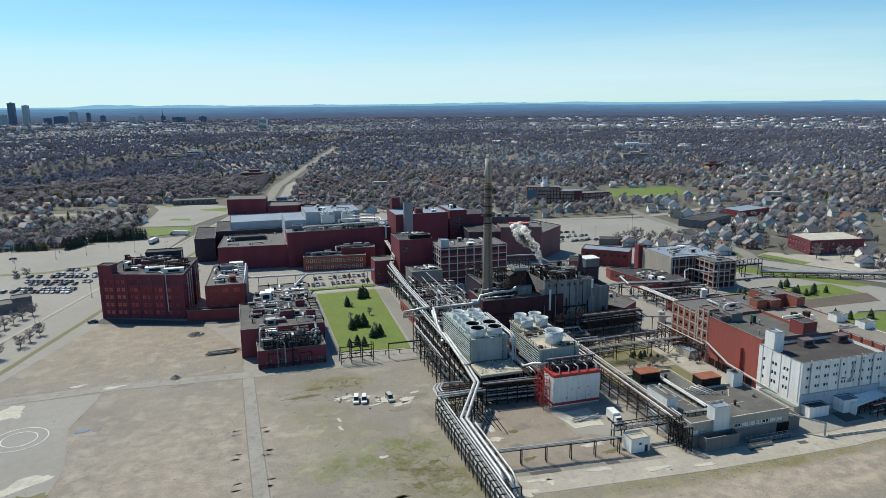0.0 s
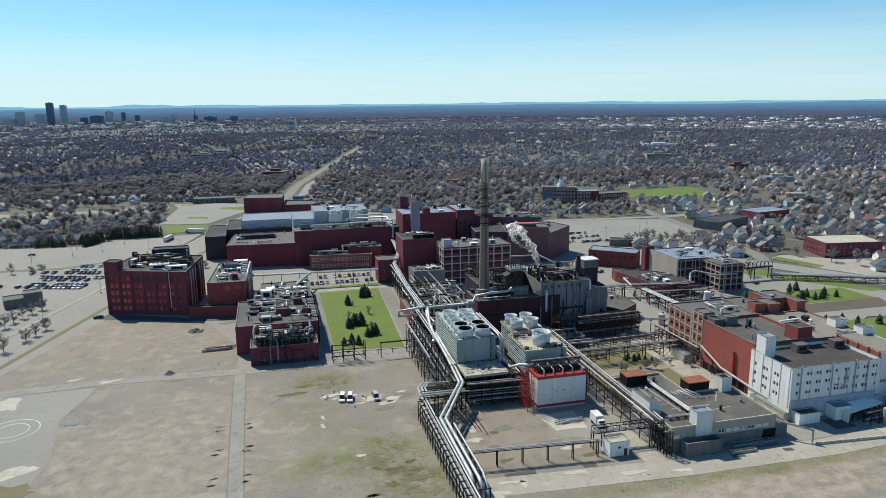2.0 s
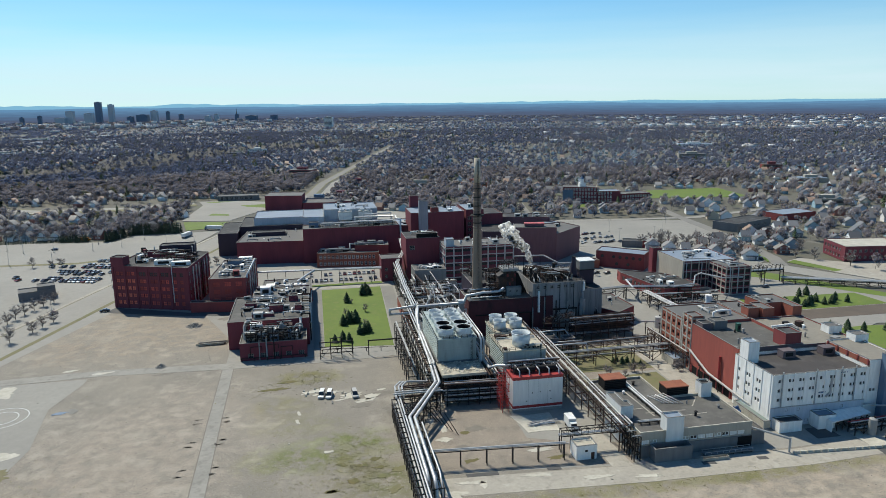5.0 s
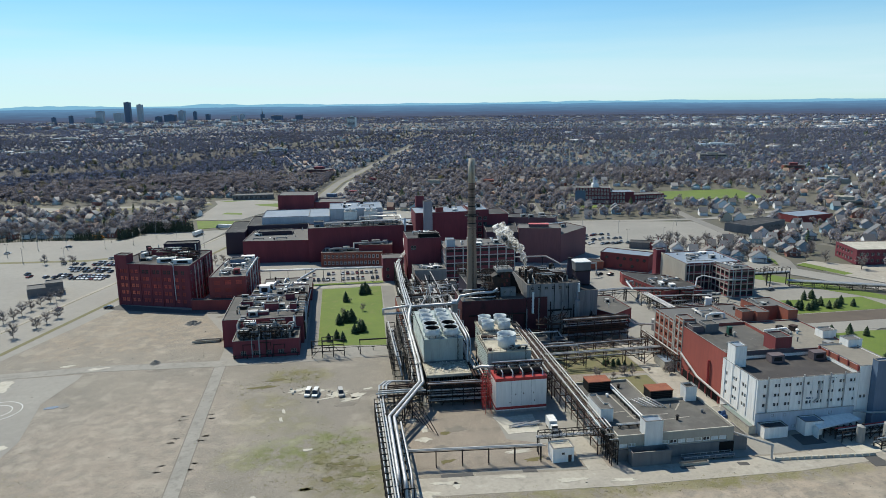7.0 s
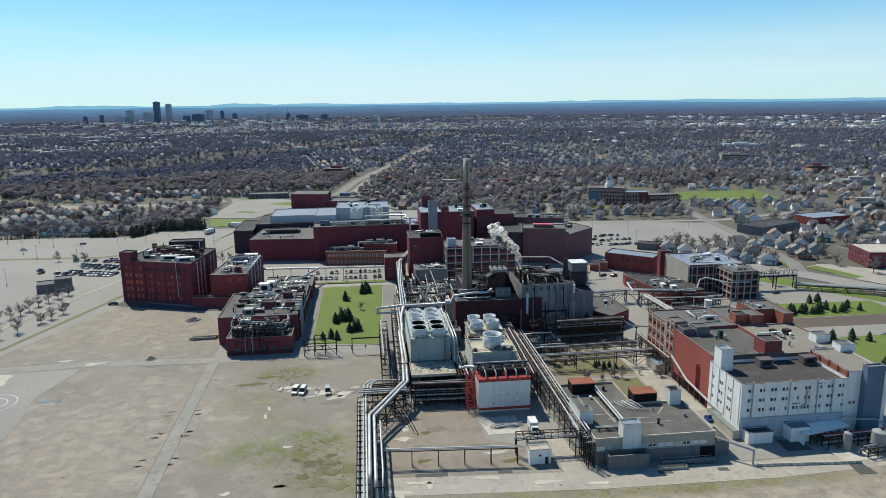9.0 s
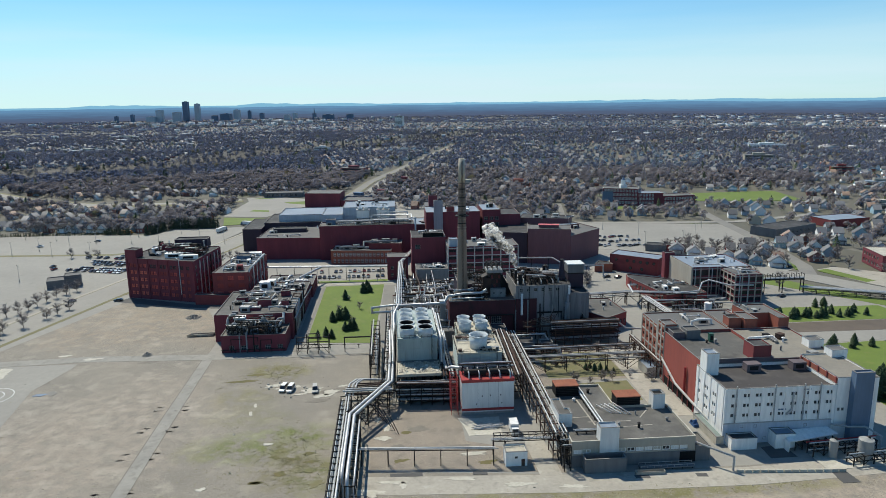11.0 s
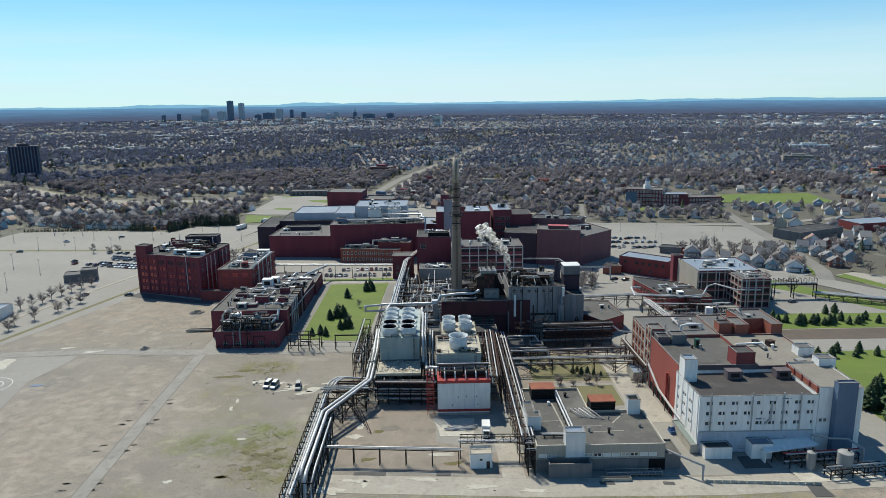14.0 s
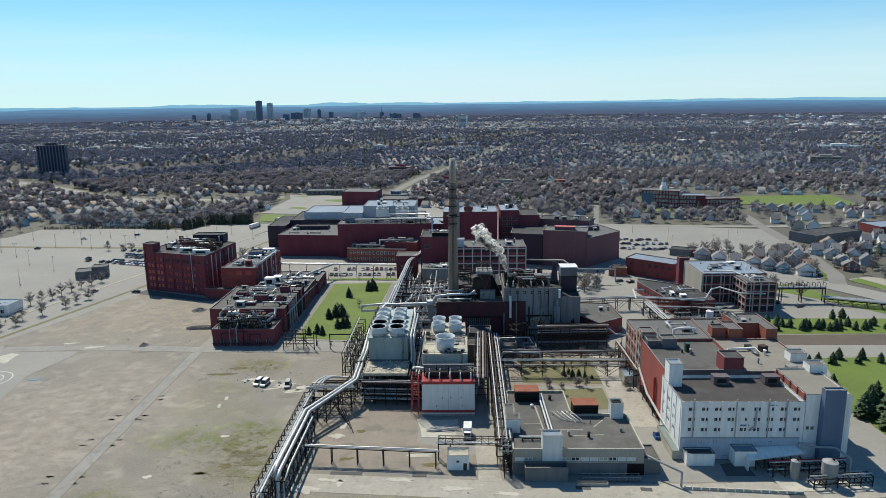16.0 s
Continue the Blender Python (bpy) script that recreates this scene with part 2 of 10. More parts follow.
PANELWHITE = surface("white_metal_panel", (0.80, 0.79, 0.745), (0.74, 0.73, 0.69), 0.1, 0.9, rough=0.5, stretch=WALLSTRETCH)
PALEBLUE = surface("pale_blue_metal_panel", (0.50, 0.54, 0.58), (0.44, 0.475, 0.51), 0.1, 0.9, rough=0.5, stretch=WALLSTRETCH)
PURPLEWALL = surface("tarred_brick", (0.17, 0.135, 0.14), (0.13, 0.105, 0.11), 0.12, 1.0, stretch=WALLSTRETCH)
BEIGE = surface("beige_plaster", (0.46, 0.415, 0.34), (0.40, 0.36, 0.295), 0.15, 1.2, stain=(0.28, 0.24, 0.18), amount=0.4, stretch=WALLSTRETCH)
GREYWALL = surface("grey_plaster", (0.20, 0.20, 0.197), (0.155, 0.155, 0.155), 0.12, 1.0, stain=(0.1, 0.1, 0.1), amount=0.5, stretch=WALLSTRETCH)
CORR = surface("weathered_sheet_metal", (0.36, 0.36, 0.34), (0.25, 0.25, 0.24), 0.12, 0.9, rough=0.6, stain=(0.10, 0.08, 0.06), amount=0.6, stretch=WALLSTRETCH)
SOOTY = surface("sooty_plaster", (0.315, 0.311, 0.306), (0.215, 0.212, 0.21), 0.12, 0.8, stain=(0.07, 0.062, 0.055), amount=0.85, stretch=(1, 1, 0.1), flecks=(((0.06, 0.055, 0.05), 0.5, 0.54, 0.68, 0.7),))
FRAMECON = surface("concrete_frame", (0.47, 0.435, 0.375), (0.39, 0.36, 0.31), 0.2, 1.4, stain=(0.25, 0.22, 0.18), amount=0.4)
ROOF = surface("tar_roof", (0.062, 0.06, 0.058), (0.042, 0.041, 0.041), 0.06, 0.7, stain=(0.13, 0.127, 0.12), amount=0.5, flecks=(((0.15, 0.145, 0.14), 0.5, 0.58, 0.72, 0.45), ((0.14, 0.135, 0.13), 0.1, 0.54, 0.68, 0.55), ((0.03, 0.03, 0.03), 0.16, 0.56, 0.7, 0.6), ((0.03, 0.03, 0.03), 1.2, 0.62, 0.72, 0.5)))
ROOF_WORN = surface("worn_tar_roof", (0.128, 0.121, 0.108), (0.10, 0.095, 0.086), 0.05, 0.7, stain=(0.055, 0.052, 0.048), amount=0.6, flecks=(((0.3, 0.29, 0.27), 0.35, 0.64, 0.74, 0.55), ((0.05, 0.048, 0.045), 0.12, 0.55, 0.7, 0.6), ((0.19, 0.18, 0.16), 0.09, 0.52, 0.7, 0.6)))
ROOF_BROWN = surface("brown_tar_roof", (0.082, 0.073, 0.068), (0.06, 0.054, 0.051), 0.06, 0.8, stain=(0.03, 0.028, 0.027), amount=0.5, flecks=(((0.17, 0.16, 0.15), 0.45, 0.64, 0.74, 0.5), ((0.13, 0.12, 0.11), 0.1, 0.55, 0.7, 0.5)))
ROOF_GREY = surface("gravel_roof", (0.165, 0.16, 0.15), (0.125, 0.122, 0.117), 0.05, 0.8, stain=(0.12, 0.115, 0.11), amount=0.5)
TANROOF = surface("tan_gravel_roof", (0.27, 0.245, 0.20), (0.225, 0.205, 0.17), 0.06, 0.9, stain=(0.16, 0.145, 0.12), amount=0.5)
ROOF_PALE = surface("pale_membrane_roof", (0.25, 0.30, 0.36), (0.20, 0.245, 0.30), 0.05, 0.5, rough=0.7, stain=(0.2, 0.22, 0.24), amount=0.4)
COPING = surface("coping", (0.25, 0.235, 0.215), (0.19, 0.18, 0.165), 0.3, 1.0)
STEEL = surface("dark_steel", (0.013, 0.0125, 0.0125), (0.025, 0.02, 0.017), 0.3, 2.0, rough=0.75)
RUST = surface("rusty_steel", (0.095, 0.05, 0.034), (0.045, 0.031, 0.026), 0.35, 2.0, rough=0.85)
REDSTEEL = surface("red_painted_steel", (0.42, 0.05, 0.05), (0.33, 0.045, 0.04), 0.3, 2.0, rough=0.5)
PIPE = surface("aluminium_lagging", (0.62, 0.62, 0.61), (0.47, 0.47, 0.46), 0.3, 1.5, rough=0.5, metal=0.45, stain=(0.35, 0.33, 0.3), amount=0.4)
PIPE_GREY = surface("grey_lagging", (0.50, 0.49, 0.46), (0.40, 0.39, 0.37), 0.3, 1.5, rough=0.6, stain=(0.2, 0.18, 0.16), amount=0.4)
COOL = surface("cooling_tower_cladding", (0.42, 0.485, 0.46), (0.32, 0.38, 0.365), 0.15, 1.2, rough=0.6, stain=(0.17, 0.165, 0.14), amount=0.6, stretch=WALLSTRETCH)
FANWHITE = surface("fan_stack_plastic", (0.70, 0.74, 0.73), (0.60, 0.64, 0.64), 0.3, 1.0, rough=0.55)
DECK = surface("bleached_timber_deck", (0.56, 0.51, 0.40), (0.42, 0.38, 0.30), 0.5, 2.0, stain=(0.2, 0.18, 0.14), amount=0.5)
STACKCON = surface("stack_concrete", (0.36, 0.26, 0.19), (0.29, 0.21, 0.155), 0.1, 0.9, stain=(0.13, 0.10, 0.08), amount=0.5, stretch=WALLSTRETCH)
STACKTOP = surface("stack_pale_top", (0.55, 0.48, 0.38), (0.44, 0.38, 0.3), 0.15, 0.9, stretch=WALLSTRETCH)
STACKDARK = surface("stack_dark_band", (0.19, 0.14, 0.11), (0.25, 0.18, 0.14), 0.2, 0.9, stretch=WALLSTRETCH)
FRAMEWHITE = surface("painted_frame", (0.64, 0.62, 0.58), (0.54, 0.52, 0.48), 0.2, 1.4, stain=(0.3, 0.28, 0.25), amount=0.4)
# For black parts, and for shade inside openings given as plain black.
BLACK = surface("black_and_inner_shade", (0.009, 0.009, 0.009), rough=0.9)
BLUEGREY = surface("blue_grey_panel", (0.14, 0.20, 0.28), (0.115, 0.17, 0.245), 0.15, 1.0, rough=0.55, stretch=WALLSTRETCH)
BARK = surface("bark", (0.13, 0.105, 0.085), (0.09, 0.075, 0.06), 0.5, 3.0)
TWIG = surface("bare_twigs", (0.31, 0.28, 0.285), (0.215, 0.195, 0.205), 0.012, 0.25, island=0.2, stain=(0.17, 0.155, 0.175), amount=0.55, spec=0.0, lift=0.9, airy=1.1)
TWIG_NEAR = surface("street_tree_twigs", (0.32, 0.28, 0.26), (0.25, 0.22, 0.205), 0.2, 1.5, island=0.3)
# Blue of the distance haze is mixed into these two twig colours.
TWIG_FAR_HAZE = surface("bare_woods_haze_blue", (0.20, 0.225, 0.31), (0.14, 0.16, 0.23), 0.004, 0.03, island=0.2, spec=0.0, stain=(0.125, 0.137, 0.19), amount=0.6, lift=1.0, airy=0.25)
TWIG_MID_HAZE = surface("bare_trees_haze_tint", (0.222, 0.238, 0.305), (0.152, 0.166, 0.222), 0.008, 0.12, island=0.2, spec=0.0, stain=(0.14, 0.14, 0.18), amount=0.6, lift=1.0, airy=0.5)
TWIG_SPRING = surface("budding_twigs", (0.25, 0.23, 0.10), (0.19, 0.18, 0.08), 0.05, 0.25, island=0.2, spec=0.0, lift=1.0, airy=0.5)
NEEDLE = surface("conifer_needles", (0.078, 0.115, 0.046), (0.056, 0.086, 0.038), 0.3, 1.5, island=0.4)
HEDGE = surface("hedge_needles", (0.05, 0.068, 0.036), (0.06, 0.075, 0.042), 0.3, 1.5, island=0.4)
HOUSE_WALLS = [(0.80, 0.80, 0.78), (0.66, 0.65, 0.62), (0.40, 0.45, 0.50), (0.84, 0.84, 0.82), (0.30, 0.13, 0.10), (0.58, 0.50, 0.38), (0.30, 0.44, 0.50), (0.76, 0.75, 0.72), (0.50, 0.50, 0.51), (0.82, 0.81, 0.78)]
HOUSE_ROOFS = [(0.15, 0.148, 0.15), (0.10, 0.10, 0.104), (0.18, 0.165, 0.15), (0.21, 0.205, 0.2), (0.13, 0.135, 0.145), (0.24, 0.16, 0.115), (0.12, 0.124, 0.135), (0.09, 0.09, 0.097)]
HOUSEWALL = coloured("house_walls", HOUSE_WALLS, 0.8)
HOUSEWALL_O = coloured("house_walls_near", HOUSE_WALLS, 0.8, by_island=False)
HOUSEROOF = coloured("house_roofs", HOUSE_ROOFS, 0.75)
HOUSEROOF_O = coloured("house_roofs_near", HOUSE_ROOFS, 0.75, by_island=False)
CITY = coloured("distant_blocks", [(0.42, 0.41, 0.40), (0.3, 0.22, 0.19), (0.55, 0.54, 0.52), (0.25, 0.25, 0.26), (0.65, 0.64, 0.62), (0.35, 0.3, 0.26)], 0.7)
CARPAINT = coloured("car_paint", [(0.55, 0.56, 0.57), (0.03, 0.03, 0.035), (0.75, 0.75, 0.74), (0.04, 0.06, 0.10), (0.28, 0.29, 0.3), (0.05, 0.05, 0.055), (0.7, 0.71, 0.72), (0.12, 0.14, 0.16), (0.18, 0.03, 0.03), (0.04, 0.045, 0.05), (0.4, 0.41, 0.42)], 0.25, 0.3, by_island=False)
GLASS = surface("window_glass", (0.03, 0.035, 0.04), (0.045, 0.05, 0.055), 0.2, 0.5, rough=0.14, spec=0.5)
TYRE = surface("tyre_rubber", (0.02, 0.02, 0.02), rough=0.8)
WINFRAME = surface("window_frame_paint", (0.40, 0.37, 0.33), (0.3, 0.28, 0.25), 0.3, 2.0, rough=0.6)
STEAM = bpy.data.materials.new("steam")
STEAM.use_nodes = True
_n, _l = STEAM.node_tree.nodes, STEAM.node_tree.links
_d = _n["Principled BSDF"]
_d.inputs["Base Color"].default_value, _d.inputs["Roughness"].default_value = (0.90, 0.95, 1.0, 1), 1.0
_d.inputs["Specular IOR Level"].default_value = 0
_tr, _mx, _tl, _ad = _n.new("ShaderNodeBsdfTransparent"), _n.new("ShaderNodeMixShader"), _n.new("ShaderNodeBsdfTranslucent"), _n.new("ShaderNodeMixShader")
_tl.inputs["Color"].default_value = (0.99, 0.99, 0.99, 1)
_ad.inputs[0].default_value = 0.12
_gp, _nz, _mr = _n.new("ShaderNodeNewGeometry"), _n.new("ShaderNodeTexNoise"), _n.new("ShaderNodeMapRange")
_nz.inputs["Scale"].default_value, _nz.inputs["Detail"].default_value = 0.7, 7
for _k, _v in (("From Min", 0.38), ("From Max", 0.62), ("To Min", 0.08), ("To Max", 0.46)):
    _mr.inputs[_k].default_value = _v
_up = _n.new("ShaderNodeVectorMath")
_up.operation = "MULTIPLY_ADD"
_up.inputs[1].default_value, _up.inputs[2].default_value = (0.15, 0.15, 0.15), sun_to * 0.85
_l.new(_gp.outputs["Normal"], _up.inputs[0]), _l.new(_up.outputs[0], _d.inputs["Normal"])
_l.new(_gp.outputs["Position"], _nz.inputs["Vector"]), _l.new(_nz.outputs[0], _mr.inputs["Value"]), _l.new(_mr.outputs[0], _mx.inputs[0])
_l.new(_d.outputs[0], _ad.inputs[1]), _l.new(_tl.outputs[0], _ad.inputs[2])
_l.new(_tr.outputs[0], _mx.inputs[1]), _l.new(_ad.outputs[0], _mx.inputs[2])
_l.new(_mx.outputs[0], _n["Material Output"].inputs["Surface"])
# Backdrop layers glow by themselves, with the haze already in their colours.
FAR_HILLS = glow("far_hills_haze_glow", (0.215, 0.475, 0.665), 1.0)
FAR_RIDGE = glow("far_ridge_haze_glow", (0.125, 0.27, 0.45), 1.0)
FAR_PLAIN = glow("far_plain_haze_glow", (0.07, 0.112, 0.20), 1.0)
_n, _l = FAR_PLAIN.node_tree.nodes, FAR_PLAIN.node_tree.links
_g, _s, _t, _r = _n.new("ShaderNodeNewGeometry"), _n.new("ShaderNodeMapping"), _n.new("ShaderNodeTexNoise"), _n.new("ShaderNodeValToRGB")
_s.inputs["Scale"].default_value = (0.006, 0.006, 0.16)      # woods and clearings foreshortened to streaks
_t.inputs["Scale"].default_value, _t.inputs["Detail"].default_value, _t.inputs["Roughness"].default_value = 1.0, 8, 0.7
# Ramp turns bluer and paler with height: painted haze.
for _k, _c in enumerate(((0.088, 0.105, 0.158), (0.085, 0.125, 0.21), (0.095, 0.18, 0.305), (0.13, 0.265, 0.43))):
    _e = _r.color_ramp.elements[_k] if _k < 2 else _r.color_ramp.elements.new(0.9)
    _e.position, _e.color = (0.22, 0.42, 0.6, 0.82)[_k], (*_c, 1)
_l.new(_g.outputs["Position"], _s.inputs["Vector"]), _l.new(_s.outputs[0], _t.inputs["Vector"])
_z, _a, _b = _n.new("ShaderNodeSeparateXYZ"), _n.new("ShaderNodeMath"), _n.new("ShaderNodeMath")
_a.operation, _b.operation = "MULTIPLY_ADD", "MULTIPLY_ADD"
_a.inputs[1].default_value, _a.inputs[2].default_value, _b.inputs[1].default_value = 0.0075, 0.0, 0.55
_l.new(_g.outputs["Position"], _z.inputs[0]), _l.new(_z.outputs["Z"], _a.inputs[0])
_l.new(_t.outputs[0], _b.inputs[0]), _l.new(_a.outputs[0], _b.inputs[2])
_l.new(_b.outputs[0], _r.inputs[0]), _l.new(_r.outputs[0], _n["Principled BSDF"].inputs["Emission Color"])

RNG = random.Random(7)
NP = np.random.default_rng(7)


# ---- mesh tools ----
class M:
    """A mesh in the making."""

    def __init__(s):
        s.v, s.f, s.mi, s.sm = [], [], [], []

    def add(s, vs, fs, mi=0, smooth=False):
        k = len(s.v)
        s.v += [tuple(v) for v in vs]
        for f in fs:
            s.f.append(tuple(k + i for i in f))
            s.mi.append(mi)
            s.sm.append(smooth)
        return s

    def box(s, x0, y0, z0, x1, y1, z1, mi=0):
        return s.add([(x0, y0, z0), (x1, y0, z0), (x1, y1, z0), (x0, y1, z0), (x0, y0, z1), (x1, y0, z1), (x1, y1, z1), (x0, y1, z1)],
                     [(0, 3, 2, 1), (4, 5, 6, 7), (0, 1, 5, 4), (1, 2, 6, 5), (2, 3, 7, 6), (3, 0, 4, 7)], mi)

    def prism(s, poly, z0, z1, mi=0, mi_top=None):
        n = len(poly)
        s.add([(x, y, z0) for x, y in poly] + [(x, y, z1) for x, y in poly],
              [(i, (i + 1) % n, n + (i + 1) % n, n + i) for i in range(n)] + [tuple(range(n - 1, -1, -1))], mi)
        return s.add([(x, y, z1) for x, y in poly], [tuple(range(n))], mi if mi_top is None else mi_top)

    def cyl(s, a, b, r0, r1=None, n=8, mi=0, caps=True):
        a, b = Vector(a), Vector(b)
        r1 = r0 if r1 is None else r1
        d = (b - a).normalized()
        u = d.orthogonal().normalized()
        w = d.cross(u)
        ring = [(math.cos(2 * math.pi * i / n), math.sin(2 * math.pi * i / n)) for i in range(n)]
        s.add([a + (u * c + w * q) * r0 for c, q in ring] + [b + (u * c + w * q) * r1 for c, q in ring],
              [(i, (i + 1) % n, n + (i + 1) % n, n + i) for i in range(n)], mi, n > 5)
        if caps:
            s.add([a + (u * c + w * q) * r0 for c, q in ring], [tuple(range(n - 1, -1, -1))], mi)
            s.add([b + (u * c + w * q) * r1 for c, q in ring], [tuple(range(n))], mi)
        return s

    def tube(s, pts, r, n=8, mi=0):
        """A pipe through the points, mitred at its bends."""
        p = [Vector(q) for q in pts]
        vs, fs = [], []
        up = None
        for i, q in enumerate(p):
            a = (q - p[i - 1]).normalized() if i else (p[1] - q).normalized()
            b = (p[i + 1] - q).normalized() if i < len(p) - 1 else a
            t = (a + b).normalized()
            if up is None:
                up = t.orthogonal().normalized()
            up = (up - t * up.dot(t)).normalized()
            w = t.cross(up)
            k = 1 / max(t.dot(a), 0.5)
            side = (b - a)
            for j in range(n):
                o = up * math.cos(2 * math.pi * j / n) + w * math.sin(2 * math.pi * j / n)
                if side.length > 0.01:
                    sd = (side - t * side.dot(t)).normalized()
                    o = o + sd * o.dot(sd) * (k - 1)
                vs.append(q + o * r)
            if i:
                m = (i - 1) * n
                fs += [(m + j, m + (j + 1) % n, m + n + (j + 1) % n, m + n + j) for j in range(n)]
        s.add(vs, fs, mi, True)
        s.add(vs[:n], [tuple(range(n - 1, -1, -1))], mi)
        return s.add(vs[-n:], [tuple(range(n))], mi)

    def ring(s, c, r, z0, z1, r1=None, t=0.15, n=20, mi=0):
        """An open, thick-walled round tub."""
        r1 = r if r1 is None else r1
        cs = [(math.cos(2 * math.pi * i / n), math.sin(2 * math.pi * i / n)) for i in range(n)]
        rows = [(r, z0), (r1, z1), (r1 - t, z1), (r - t, z0)]
        vs = [(c[0] + q * a, c[1] + q * b, z) for q, z in rows for a, b in cs]
        fs = [(k * n + i, k * n + (i + 1) % n, (k + 1) % 4 * n + (i + 1) % n, (k + 1) % 4 * n + i) for k in range(4) for i in range(n)]
        return s.add(vs, fs, mi, True)

    def mesh(s, name, mats):
        d = bpy.data.meshes.new(name)
        d.from_pydata(s.v, [], s.f)
        for m in mats if isinstance(mats, (list, tuple)) else [mats]:
            d.materials.append(m)
        d.polygons.foreach_set("material_index", s.mi)
        d.polygons.foreach_set("use_smooth", s.sm)
        d.update()
        return d


def thing(name, label, category, x=0, y=0, z=0, rz=0, group="", kind=""):
    ob = new(name)
    ob.matrix_basis = pose(x, y, z, 0, 0, rz)
    ob.empty_display_size = 0.5
    return tagged(ob, label, category, group, kind)


def part(name, m, mats, parent=None, label="", at=(0, 0, 0), rz=0):
    ob = new(name, m.mesh(name, mats) if isinstance(m, M) else m)
    ob.matrix_basis = pose(*at, 0, 0, rz)
    ob.parent = parent
    return tagged(ob, label)


def whole(name, m, mats, label, category, group="", kind="", at=(0, 0, 0), rz=0):
    return tagged(part(name, m, mats, None, "", at, rz), label, category, group, kind)


def sheet(name, poly, z, mat, label, category="ground", thick=0.3, mats=None):
    """A flat piece of ground with real thickness."""
    return whole(name, M().prism(poly, z - thick, z), mat, label, category, kind="structure")


WINDOWS = {}


def window_mesh(w, h, nx, nz, frame_mat, pane_mat):
    """A window in one piece, frame, bars and panes, facing -y with its outer face at y = 0."""
    key = (round(w, 2), round(h, 2), nx, nz, frame_mat.name, pane_mat.name)
    if key in WINDOWS:
        return WINDOWS[key]
    b = 0.2 if frame_mat.name == "white_paint" else min(0.12, w * 0.08)

    def cuts(size, n):
        c = [0.0, b]
        for i in range(1, n):
            c += [size * i / n - b / 2.5, size * i / n + b / 2.5]
        return c + [size - b, size]
    us, zs = cuts(w, nx), cuts(h, nz)
    index, m = {}, M()

    def at(u, y, z):
        k = (round(u, 4), y, round(z, 4))
        if k not in index:
            index[k] = len(m.v)
            m.v.append((u, y, z))
        return index[k]

    def face(*q, mi=0):
        m.f.append(tuple(at(*c) for c in q))
        m.mi.append(mi)
        m.sm.append(False)
    for i in range(len(us) - 1):
        for k in range(len(zs) - 1):
            a, c, e, g = us[i], us[i + 1], zs[k], zs[k + 1]
            if i % 2 and k % 2:
                y = 0.08
                face((a, y, e), (c, y, e), (c, y, g), (a, y, g), mi=1)
                for p, q in (((a, e), (c, e)), ((c, e), (c, g)), ((c, g), (a, g)), ((a, g), (a, e))):
                    face((p[0], 0, p[1]), (q[0], 0, q[1]), (q[0], y, q[1]), (p[0], y, p[1]))
            else:
                face((a, 0, e), (c, 0, e), (c, 0, g), (a, 0, g))
    WINDOWS[key] = m.mesh("window", [frame_mat, pane_mat])
    return WINDOWS[key]


def facade(m, p, q, z0, z1, holes, depth=0.35):
    """A wall face from p to q (outside on its right) with holes (u0, u1, z0, z1) that have reveals."""
    p, q = Vector((*p, 0)), Vector((*q, 0))
    d = (q - p)
    length = d.length
    d.normalize()
    inw = Vector((-d.y, d.x, 0)) * depth
    us = sorted({0, length, *[a for h in holes for a in h[:2]]})
    zs = sorted({z0, z1, *[a for h in holes for a in h[2:4]]})

    def at(u, z, back=False):
        return p + d * u + Vector((0, 0, z)) + (inw if back else Vector())
    rows = {}
    for h in holes:
        rows.setdefault((h[2], h[3]), []).append(h)
    for za, zb in zip(zs, zs[1:]):
        row = [h for (a, b), hs in rows.items() if a <= za and b >= zb for h in hs]
        if not row:
            m.add([at(0, za), at(length, za), at(length, zb), at(0, zb)], [(0, 1, 2, 3)])
            continue
        cuts = sorted((h[0], h[1]) for h in row)
        u = 0
        for a, b in cuts + [(length, length)]:
            if a > u + 1e-4:
                m.add([at(u, za), at(a, za), at(a, zb), at(u, zb)], [(0, 1, 2, 3)])
            u = max(u, b)
    for a, b, za, zb in holes:
        c = [at(a, za), at(b, za), at(b, zb), at(a, zb)]
        e = [at(a, za, True), at(b, za, True), at(b, zb, True), at(a, zb, True)]
        m.add(c + e, [(0, 4, 5, 1), (1, 5, 6, 2), (2, 6, 7, 3), (3, 7, 4, 0)])
    return p, d


def grid_of(u0, pitch, count, w, z0, h, dz=1, rows=1, nx=2, nz=3, pane=None, fr=None):
    """Windows in even rows, as (u0, u1, z0, z1, bars across, bars up, pane, frame)."""
    return [(u0 + i * pitch, u0 + i * pitch + w, z0 + k * dz, z0 + k * dz + h, nx, nz, pane or GLASS, fr or WINFRAME) for k in range(rows) for i in range(count)]


